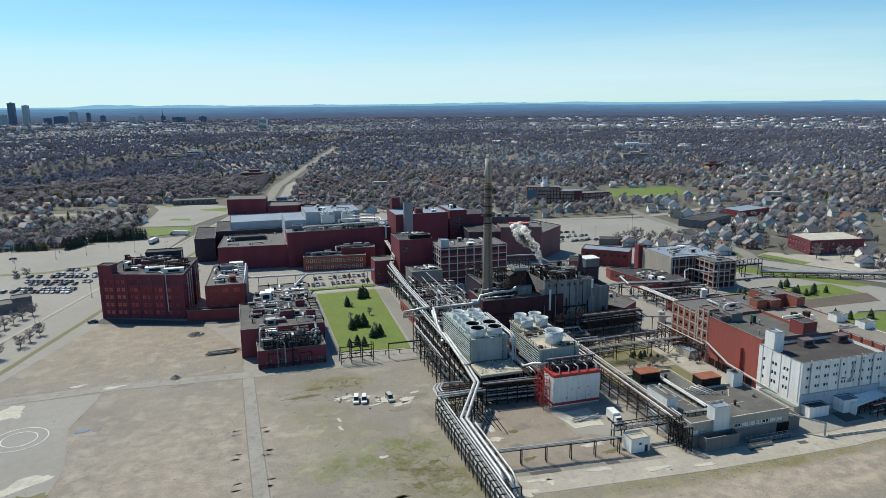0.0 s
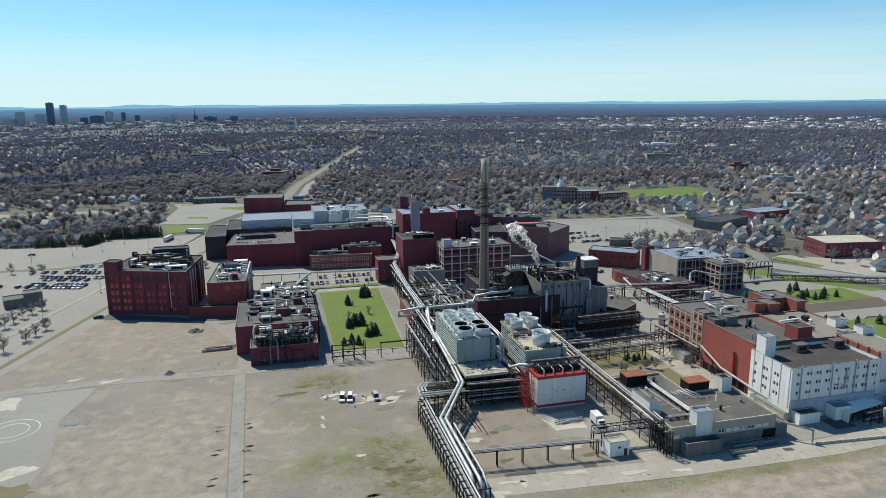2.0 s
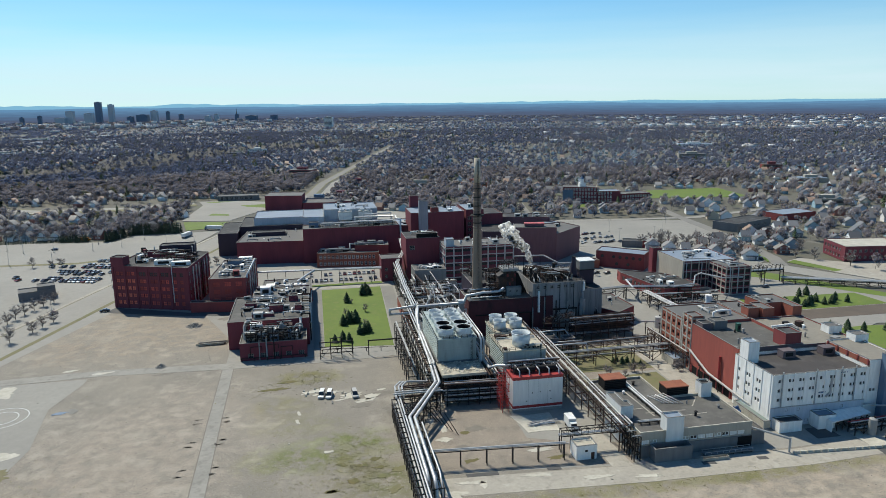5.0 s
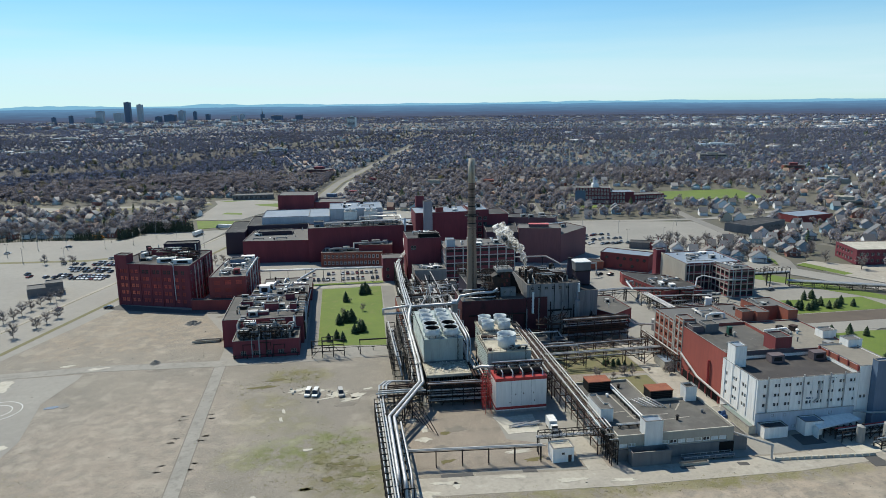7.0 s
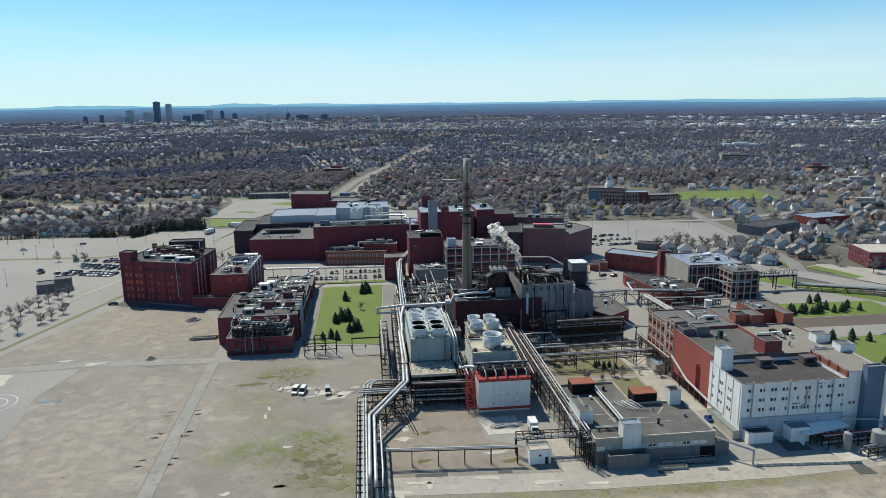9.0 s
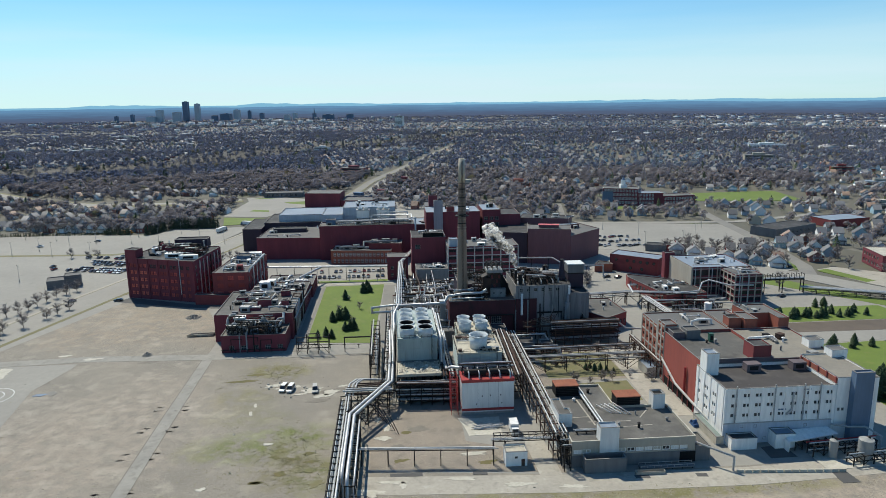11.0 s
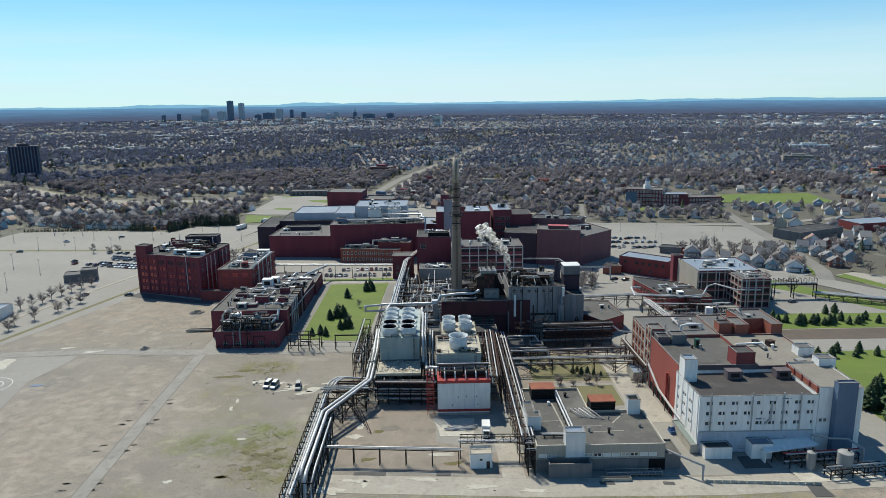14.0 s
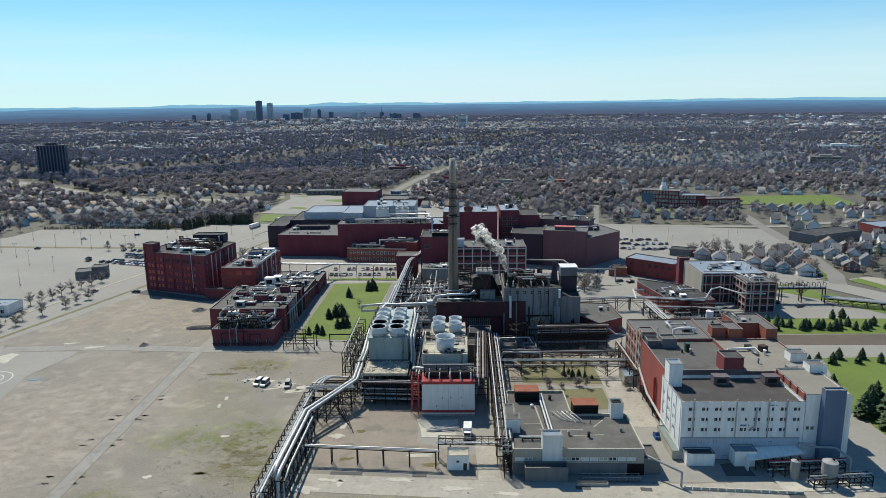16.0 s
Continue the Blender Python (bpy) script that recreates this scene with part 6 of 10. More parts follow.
f1 = [(x, y, 2.3, 21.4, False) for y in (-93, -87.4, -81.8) for x in (-22.2, -16.0)] + [(x, y, 2.75, 21.8, True) for y in (-104.3, -98.9) for x in (-22.2, -15.6)]
cooling_tower("pale green-grey cooling tower with two rows of five fans", -25.6, -107, -11.6, -73, 10.0, 18.4, f1)
f2 = [(2.2, -116.4, 3.1, 22.2, False)]
cooling_tower("pale grey cooling tower with one wide white fan", -5.4, -121.5, 9.6, -103.6, 10.0, 17.6, f2, False)
f3 = [(x, y, 2.3, z, False) for y, z in ((-99, 21.4), (-92.6, 21.2)) for x in (-0.6, 5.5)]
cooling_tower("pale grey cooling tower with four white fans", -3.4, -103.2, 9.0, -89.5, 10.0, 18.0, f3, False)
ob = thing("timber_deck", "bleached and broken timber deck on black steel legs", "deck", -26, -119.2)
pl = random.Random(4)
for i in range(24):
    x = i * 0.61
    part("plank", M().box(0, pl.uniform(0, 0.4), 0, 0.56, 11.6 - pl.uniform(0, 0.5), 0.2), DECK, ob, at=(x, 0, 9.3 + pl.uniform(0, 0.06)))
part("rim", M().box(-0.3, -0.3, 8.9, 15.0, -0.02, 9.8), DECK, ob)
flake = M()
for k in range(150):
    c = Vector((pl.uniform(0.3, 14.4), pl.uniform(0.3, 11.2), 9.55 + pl.uniform(0, 0.15)))
    e, f = Vector((pl.uniform(0.2, 0.9), pl.uniform(-0.3, 0.3), pl.uniform(-0.15, 0.3))), Vector((pl.uniform(-0.3, 0.3), pl.uniform(0.2, 0.8), pl.uniform(-0.15, 0.3)))
    flake.add([c, c + e, c + e + f, c + f, c + Vector((0, 0, 0.05)), c + e + Vector((0, 0, 0.05)), c + e + f + Vector((0, 0, 0.05)), c + f + Vector((0, 0, 0.05))], [(3, 2, 1, 0), (4, 5, 6, 7), (0, 1, 5, 4), (1, 2, 6, 5), (2, 3, 7, 6), (3, 0, 4, 7)])
tagged(part("splinter_litter", flake, surface("splintered_boards", (0.66, 0.61, 0.5), (0.4, 0.36, 0.28), 0.6, 2.0, island=0.5), ob, "splintered pale boards"), kind="stuff")
for x in (-0.3, 15.0):
    part("rim", M().box(x - 0.1, -0.3, 8.9, x + 0.1, 12, 9.8), DECK, ob)
for z in (2.4, 4.8, 7.2, 8.9):
    for y in (0, 5.8, 11.4):
        part("beam", M().box(-0.3, y - 0.15, z - 0.3, 15, y + 0.15, z), STEEL, ob)
for i in range(6):
    for y in (0, 5.8, 11.4):
        part("leg", M().box(-0.17, -0.17, 0, 0.17, 0.17, 9.2), STEEL, ob, at=(i * 2.95, y, 0))
rack("dark pipe shelves below the cooling towers", (-25.5, -121.5), (-7, -122.5), 3.2, [1.8, 3.6, 5.4, 7.4], 3.8, [(o, l, 0.28, tr.choice((G_, R_, STEEL, G_))) for l in range(4) for o in (-1.2, -0.3, 0.6, 1.2)])
rack("dark pipe shelves between the cooling towers", (-8.6, -120), (-8.4, -74), 4.2, [3, 6.2, 9.0], 5.0, [(o, l, 0.3, tr.choice((G_, P_, R_))) for l in range(3) for o in (-1.6, -0.6, 0.5, 1.5)])
pipe("silver pipe elbow between the cooling towers", [(-9.4, -100, 10), (-9.0, -116, 9.8), (-7.6, -121.2, 12.6), (-1, -123.2, 12.4)], 0.5)
pipe("silver pipe over the timber deck", [(-11, -74, 19), (-10.3, -90, 16), (-10.2, -108, 10)], 0.55)

# roof of the panelled hall
for u in range(5):
    pipe("grey pipe bend on the panelled hall roof", [(-2.8 + u * 3.4, -131.5, 12.1), (-2.8 + u * 3.4, -131.5, 14.0), (-2.8 + u * 3.4, -126, 14.0), (-2.8 + u * 3.4, -124.5, 12.1)], 0.22, P_, flanges=False)
for u in range(2):
    ob = thing("horizontal_vessel", "long dark horizontal vessel on the roof", "vessel", -4 + u * 8.3, -128.6, 12.2)
    part("shell", M().cyl((0, 0, 1.2), (7.2, 0, 1.2), 1.0, n=16), STEEL, ob)
    for x in (1, 6):
        part("saddle", M().box(x - 0.2, -0.8, 0, x + 0.2, 0.8, 0.8), RUST, ob)
rk = rack("red steel stair frame beside the panelled hall", (-7.6, -132), (-7.6, -125), 2.2, [2.5, 5, 7.5, 10, 12.5], 2.4, [], REDSTEEL, t=0.07)
rack("black steel pipe frame on the panelled hall", (-4.6, -126.4), (11.5, -126.4), 2.5, [1.6, 3.2], 4, [(0, 1, 0.25, P_), (0.8, 0, 0.3, G_), (-0.8, 1, 0.2, R_)], zb=12.2)

# east pipe bridge and its branches
rack("steel pipe bridge carrying long silver pipes south", (19.8, -164), (20.4, -76), 4.2, [3.2, 6.2, 8.6], 6.0,
     [(-1.6, 2, 0.24, P_), (-0.6, 2, 0.2, G_), (0.5, 2, 0.22, R_), (1.5, 2, 0.24, P_), (1.2, 1, 0.25, R_), (-1.2, 1, 0.25, G_), (0, 0, 0.25, G_)], RUST, brace=False)
rack("second pipe bridge with rusty pipes", (14.2, -124), (15.6, -78), 4.6, [4, 7.4, 10], 5.4,
     [(-1.7, 2, 0.3, R_), (-0.8, 2, 0.25, P_), (0.2, 2, 0.3, R_), (1.2, 2, 0.25, G_), (0.6, 1, 0.3, G_), (-1, 1, 0.3, R_), (1.5, 0, 0.3, G_)], RUST)
rack("long pipe bridge between the works", (22, -98.6), (70, -98.0), 2.4, [4.0, 6.1], 7.5, [(-0.7, 1, 0.28, G_), (0.6, 1, 0.25, G_), (0, 0, 0.25, G_)], RUST)
rack("low pipe bridge across the courtyard", (24, -86), (70, -84), 2.2, [3.2, 4.6], 7.5, [(-0.6, 1, 0.25, G_), (0.6, 1, 0.2, R_)], RUST)
rack("great black steel rack in front of the boiler house", (40.5, -68.5), (67.5, -67.5), 6.0, [2.4, 4.6, 6.8, 9.2], 3.9,
     [(o, l, 0.26, tr.choice((G_, R_, STEEL, R_))) for l in range(4) for o in (-2.4, -1.2, 0.2, 1.4, 2.5)], RUST)
pipe("grey pipe from the black rack to the mill", [(67, -67, 9.4), (71.5, -69, 6.0), (86, -72, 5.6)], 0.35, G_, [(74, -69.6, 5.4), (80, -71, 5.2)])
ob = thing("conveyor_gantry", "slanting rusty lattice gantry", "gantry", 28, -66)
lt = M()
for i in range(8):
    for yy in (-1, 1):
        a, b = (i * 1.7, yy, 7.2 + i * 0.3), (i * 1.7 + 1.7, yy, 7.5 + i * 0.3)
        lt.cyl(a, b, 0.1, n=4), lt.cyl((a[0], yy, a[2] + 2), (b[0], yy, b[2] + 2), 0.1, n=4), lt.cyl(a, (b[0], yy, b[2] + 2), 0.08, n=4), lt.cyl(a, (a[0], yy, a[2] + 2), 0.08, n=4)
    lt.cyl((i * 1.7, -1, 9.3 + i * 0.3), (i * 1.7, 1, 9.3 + i * 0.3), 0.08, n=4)
part("lattice", lt, RUST, ob)
part("floor", M().box(0, -1, 7.0, 13, 1, 7.2), RUST, ob)
for x in (1, 7, 12.5):
    for yy in (-1, 1):
        part("leg", M().box(-0.14, -0.14, 0, 0.14, 0.14, 7.2 + x * 0.17), RUST, ob, at=(x, yy, 0))
for k in range(6):
    y = -62 - k * 5.5
    pipe("rusty pipe in front of the boiler house", [(22, y, 0.6), (24, y, 4 + k % 3), (37 + tr.uniform(-2, 2), y + tr.uniform(-2, 2), 4 + k % 3), (39, y - 1, 0.6)], 0.3, tr.choice((G_, R_, P_)), [(28, y, 3.6 + k % 3), (34, y, 3.6 + k % 3)])
for x, y, w, d, h, mat, lab in [(24, -80, 6, 7, 5, GREYWALL, "grey switch house"), (33, -78, 5, 5, 4, CORR, "sheet metal pump house"), (10, -84, 8, 9, 7, GREYWALL, "grey flat-roofed pump house"), (1, -84, 8, 7, 6, CLAD_DARK, "dark flat-roofed pump house"), (11, -72, 9, 9, 8, CLAD_DARK, "dark brick compressor house")]:
    building("pump_house", lab + " among pipes", rect(x, y, x + w, y + d), h, mat, ROOF, parapet=0.4, category="pump house")
building("white_annex", "low white concrete annex at the mill's foot", rect(66.5, -107, 71, -98), 3.2, PALE, ROOF_PALE, parapet=0.3, category="annex")
pipe("pale pipe fixed along the red block", [(70.2, -112, 8.5), (69.8, -125, 4.6), (69.8, -140, 3.8), (70.2, -150, 3.2)], 0.4, PIPE_GREY, [(69.8, -120, 5.5), (69.8, -132, 4)])
pipe("red vertical duct on the red block", [(70.3, -131, 3.2), (70.3, -131, 13)], 0.4, REDSTEEL, flanges=False)
rack("pipe rack along the mill", (70, -110), (69.5, -82), 2.0, [5, 7], 6, [(0, 1, 0.25, G_), (0.6, 1, 0.2, R_), (-0.5, 0, 0.2, R_)], RUST)

# racks around the low halls in the east
rack("pipe bridge across the street", (64, -18.5), (90, -15.5), 2.6, [4.6, 6.4], 6.5, [(-0.9, 1, 0.25, G_), (0, 1, 0.2, G_), (0.9, 1, 0.25, P_), (0.5, 0, 0.2, G_)])
rack("silver pipe bridge between the low halls", (90, -15.5), (123, -22.4), 3.0, [4.6, 6.4], 6.5, [(-1, 1, 0.3, P_), (0, 1, 0.22, G_), (1, 1, 0.3, P_), (0.5, 0, 0.2, G_)])
rack("lower pipe bridge between the low halls", (97, -27.5), (128, -31), 2.4, [3.6, 5.2], 6.5, [(-0.7, 1, 0.25, P_), (0.5, 1, 0.22, G_)])
rack("wide bank of silver pipes slanting to the mill", (96.4, -25.5), (98.2, -56), 4.0, [4.2, 6.2], 7, [(-1.5, 1, 0.25, P_), (-0.4, 1, 0.25, P_), (0.8, 1, 0.25, P_), (1.6, 1, 0.2, G_)])
pipe("large silver pipe rising over the low hall", [(112, -24.5, 7.4), (124, -23.5, 8.0), (129, -16, 10.2), (134, -13, 10.5), (140, -23.6, 10.3), (152, -23.4, 10)], 0.36)
pipe("silver pipe rising by the framed store", [(100, -2, 6.2), (93, -10, 8.5), (92, -20, 7)], 0.5)
for x in (130, 139, 145.5, 150):
    pipe("silver drop pipe on the framed store", [(x, -5.6 if x < 143 else -22.1, 1), (x, -5.6 if x < 143 else -22.1, 14), (x, -2 if x < 143 else -19, 16.5)], 0.24, flanges=False)
pipe("silver header on the framed store roof", [(129, -4, 16.4), (143, -4.5, 16.4), (146, -20, 16.6), (154, -20.5, 16.6)], 0.3)
ob = thing("pipe_gallery", "covered steel pipe gallery leaving the framed store", "pipe gallery", 160, -4)
part("deck", M().box(0, -1.5, 7, 30, 1.5, 7.3), STEEL, ob)
for i in range(12):
    part("frame", M().box(-0.1, -1.5, 7.3, 0.1, -1.3, 10.2).box(-0.1, 1.3, 7.3, 0.1, 1.5, 10.2).box(-0.1, -1.5, 10.0, 0.1, 1.5, 10.2), STEEL, ob, at=(0.3 + i * 2.65, 0, 0))
for yy in (-0.8, 0, 0.8):
    part("pipe", M().tube([(0, yy, 7.8), (30, yy, 7.8)], 0.3), P_, ob)
for x in (8, 18, 29.5):
    for yy in (-1.4, 1.4):
        part("post", M().box(-0.18, -0.18, 0, 0.18, 0.18, 7.1), STEEL, ob, at=(x, yy, 0))
rack("long low pipe rack along the grass bank", (189, -6), (262, -38), 4.5, [1.6, 3.0], 6, [(o, 1, 0.3, tr.choice((P_, G_))) for o in (-1.8, -0.9, 0, 0.9, 1.8)])

# long pipe off the maroon block
pipe("silver pipe portal by the maroon block", [(43.9, 46, 11.4), (66, 44, 11.4), (72, 34, 8.6), (94, 36, 7.8), (94.5, 36, 0.4)], 0.4, PIPE_GREY, [(54, 45, 10.8), (64, 44.2, 10.8), (84, 35, 7.6)])

# fence-like pipe racks in the south
rack("low pipe rack on slim posts along the yard", (-37, -161.6), (0.4, -164.6), 1.2, [5.0], 7.8, [(0.3, 0, 0.22, P_), (-0.3, 0, 0.16, G_)], brace=False)
ob = thing("pipe_truss", "black lattice truss carrying pipes over the lane", "pipe truss", 1.0, -160.0, 0, -1.2)
tm = M()
for yy in (-0.8, 0.8):
    for z in (5.0, 6.9):
        tm.box(0, yy - 0.09, z - 0.1, 20.6, yy + 0.09, z + 0.1)
    for k in range(11):
        u = k * 2.06
        tm.box(u - 0.06, yy - 0.06, 5.0, u + 0.06, yy + 0.06, 6.9)
        if k < 10:
            tm.cyl((u, yy, 5.0 if k % 2 else 6.9), (u + 2.06, yy, 6.9 if k % 2 else 5.0), 0.06, n=4)
for k in range(11):
    tm.box(k * 2.06 - 0.06, -0.8, 4.9, k * 2.06 + 0.06, 0.8, 5.05).box(k * 2.06 - 0.06, -0.8, 6.85, k * 2.06 + 0.06, 0.8, 6.98)
part("truss", tm, STEEL, ob)
for yy in (-0.35, 0.3):
    part("pipe", M().tube([(-0.6, yy, 5.35), (21.2, yy, 5.35)], 0.24), P_, ob)
for u in (0.0, 3.4, 20.4):
    for yy in (-0.8, 0.8):
        part("post", M().box(-0.13, -0.13, 0, 0.13, 0.13, 5.0), STEEL, ob, at=(u, yy, 0))
pipe("pipe portal over the lane by the warehouse", [(57.5, -166, 5.2), (66, -174.5, 4.2), (66, -174.5, 0.2)], 0.3, G_)
for k in range(14):
    u = k / 13
    whole("concrete_barrier", M().prism([(-0.95, -0.35), (0.95, -0.35), (0.95, 0.35), (-0.95, 0.35)], 0, 0.35).prism([(-0.95, -0.22), (0.95, -0.22), (0.95, 0.22), (-0.95, 0.22)], 0.35, 0.75), PALE, "low pale concrete barrier block beside the lane", "barrier", "barrier blocks", at=(67.5 + 28 * u, -175.6 - 2.2 * u, 0.05), rz=-4.5)
for k in range(3):
    rack("tall black pipe ladder at the warehouse corner", (19.4, -169.6 + k * 3.2), (21.2, -169.6 + k * 3.2), 1.5, [2.5, 5, 7.5], 2, [(0, 2, 0.15, G_)])


# ---- boiler house roof ----
ob = thing("coal_bunker", "dark rusty bunker tower with a flared top platform", "bunker", 16.3, -49, 0)
part("tower", M().box(0, 0, 0, 4.5, 5, 27.2), CLAD_DARK, ob)
lt = M()
for z in range(18, 27, 2):
    for x in (0.1, 1.2, 2.3, 3.4):
        lt.cyl((x, -0.12, z), (x + 1.0, -0.12, z + 2), 0.08, n=4)
        lt.box(x - 0.1, -0.22, z, x + 0.06, -0.02, z + 2)
    lt.box(-0.1, -0.24, z, 4.6, 0.0, z + 0.2)
part("lattice", lt, RUST, ob)
for z in range(18, 27, 2):
    for x in (0.25, 1.35, 2.45, 3.5):
        if (z + int(x * 3)) % 5:
            part("panel", M().box(0, -0.06, 0.3, 0.8, -0.01, 1.75), RUST if (z + int(x)) % 3 else BRICK, ob, "rusty infill panel", at=(x, 0, z))
part("platform", M().prism([(-1.9, -1.4), (5.3, -1.4), (5.3, 6.4), (-1.9, 6.4)], 27.2, 28.4), CORR, ob, "grey flared platform with a deep rim")
for i in range(4):
    for j in range(3):
        part("post", M().box(-0.1, -0.1, 28.4, 0.1, 0.1, 32.0 if j < 2 else 30.8), STEEL, ob, at=(-1.5 + i * 2.2, -1.0 + j * 3.4, 0))
for z in (29.6, 30.8, 31.9):
    fr = M()
    for j in range(3 if z < 31 else 2):
        fr.box(-1.6, -1.1 + j * 3.4, z, 5.2, -0.9 + j * 3.4, z + 0.14)
    for i in range(4):
        fr.box(-1.6 + i * 2.2, -1.0, z, -1.4 + i * 2.2, 5.8 if z < 31 else 2.4, z + 0.14)
    part("rail_frame", fr, STEEL, ob)
part("hopper", M().prism([(-3.4, 0.5), (0, 0), (0, 5), (-3.4, 4)], 17, 24.6), RUST, ob, "rusty sloping hopper")
part("hood", M().add([(-3.9, -0.2, 24.6), (0.1, -0.3, 26.6), (0.1, 5, 26.6), (-3.9, 4.4, 24.6), (-3.9, -0.2, 24.9), (0.1, -0.3, 26.9), (0.1, 5, 26.9), (-3.9, 4.4, 24.9)], [(3, 2, 1, 0), (4, 5, 6, 7), (0, 1, 5, 4), (1, 2, 6, 5), (2, 3, 7, 6), (3, 0, 4, 7)]), ROOF_BROWN, ob, "tan sloping hood")
part("chute", M().add([(4.4, -0.3, 26), (4.4, -0.3, 17), (9.4, -0.3, 17), (5.4, -0.3, 26), (4.4, 2.6, 26), (4.4, 2.6, 17), (9.4, 2.6, 17), (5.4, 2.6, 26)], [(0, 1, 2, 3), (7, 6, 5, 4), (0, 3, 7, 4), (1, 0, 4, 5), (2, 1, 5, 6), (3, 2, 6, 7)]), BLACK, ob, "black sloping chute")
building("bunker_foot", "grey rendered block at the bunker's foot", rect(16.0, -51.4, 22.6, -49.3), 20, CORR, ROOF, wins={0: grid_of(1.2, 3.0, 2, 0.8, 17.8, 0.9)})
ob = thing("cone_chimney", "short conical black chimney on the boiler house", "chimney", 48.7, -47, 22.6)
part("base", M().cyl((0, 0, 0), (0, 0, 0.9), 2.0, n=16), CLAD_DARK, ob)
part("cone", M().cyl((0, 0, 0.9), (0, 0, 8.8), 1.6, 0.8, 16), CLAD_DARK, ob)
part("rim", M().cyl((0, 0, 8.7), (0, 0, 9.1), 0.95, n=16), STEEL, ob)
ob = thing("rooftop_penthouse", "white metal box on a dark stand on the boiler house", "penthouse", 51.6, -47, 18.6)
part("stand", M().box(0.15, 0.15, 0, 7.1, 6.6, 6.2), CLAD_DARK, ob, "dark ribbed stand")
part("ledge", M().box(-0.2, -0.2, 6.2, 7.4, 6.9, 6.6), STEEL, ob)
part("box", M().box(0, 0, 6.6, 7.2, 6.7, 10.4), GREYWALL, ob, "pale metal box")
part("roof", M().box(-0.2, -0.2, 10.4, 7.4, 6.9, 10.75), PANELWHITE, ob, "bright white roof")
ob = thing("roof_casing", "low grey rounded flue casing on the roof", "casing", 40, -47, 22.6)
part("shell", M().box(0, 0, 0, 7.2, 4.5, 2.0).cyl((0, 2.25, 1.7), (7.2, 2.25, 1.7), 1.6, n=14), CORR, ob)
bt = random.Random(31)
for k in range(34):
    x, y = bt.uniform(27, 46), bt.uniform(-55, -33)
    h = bt.uniform(1, 3.4)
    ob = thing("roof_vent", "dark steel vent pipe on the boiler house roof", "vent", x, y, 22.4, group="roof vents")
    part("pipe", M().cyl((0, 0, 0), (0, 0, h), 0.25 + bt.random() * 0.3, n=8), bt.choice((STEEL, RUST, CORR)), ob)
    part("cap", M().cyl((0, 0, h + 0.1), (0, 0, h + 0.5), 0.55, 0.15, 8).cyl((0, 0, h - 0.1), (0, 0, h + 0.15), 0.08, n=4), STEEL, ob)
for k in range(16):
    x, y = bt.uniform(27, 41), bt.uniform(-54, -34)
    rack("rusty steel frame on the boiler house roof", (x, y), (x + bt.uniform(3, 7), y), 2.5, [1.4, 3.0], 2.4, [(0, 1, 0.25, bt.choice((R_, G_)))], bt.choice((RUST, STEEL)), zb=22.4)
for k in range(7):
    x = 27.5 + k * 2.6
    pipe("pipe across the boiler house roof", [(x, -55, 22.6), (x, -54, 24), (x + bt.uniform(-2, 2), -44, 24.2), (x + 1, -33, 22.6)], 0.26, bt.choice((STEEL, G_, R_)))
for x, z0, z1 in ((28.8, 9.7, 19.2), (49.6, 18.4, 22.2)):
    pipe("white vertical duct on the boiler house front", [(x, -57.5, z0), (x, -57.5, z1)], 0.5, WHITE, flanges=False)
ob = thing("roller_door", "pale grey roller door", "door", 37.3, -57.05, 0)
part("leaf", M().box(0, -0.2, 0, 8.8, 0, 10.2), CORR, ob)
part("frame", M().box(-0.5, -0.4, 0, 0, 0, 10.8).box(8.8, -0.4, 0, 9.2, 0, 10.8).box(-1.6, -0.6, 10.2, 9.4, 0, 10.8), STEEL, ob)
for k in range(5):
    pipe("black pipe down the boiler house front", [(26 + k * 5.4, -57.7, 0.3), (26 + k * 5.4, -57.7, 14 + bt.uniform(-3, 4))], 0.3, bt.choice((STEEL, RUST, CORR)), flanges=False)
for k in range(24):
    x, y = bt.uniform(-1, 21), bt.uniform(-54, -18)
    if x > 9 and y < -38 or x < 8 and y < -38:
        continue
    rack("dark steel frame on the boiler roof", (x, y), (x + bt.uniform(2, 5), y), 2.4, [1.4, 3.0, bt.uniform(3.6, 6)], 2.4, [(0, 1, 0.25, bt.choice((R_, G_, P_))), (0.6, 2, 0.2, bt.choice((R_, STEEL)))], bt.choice((STEEL, RUST)), zb=16.2 if y < -38 else 18.6)


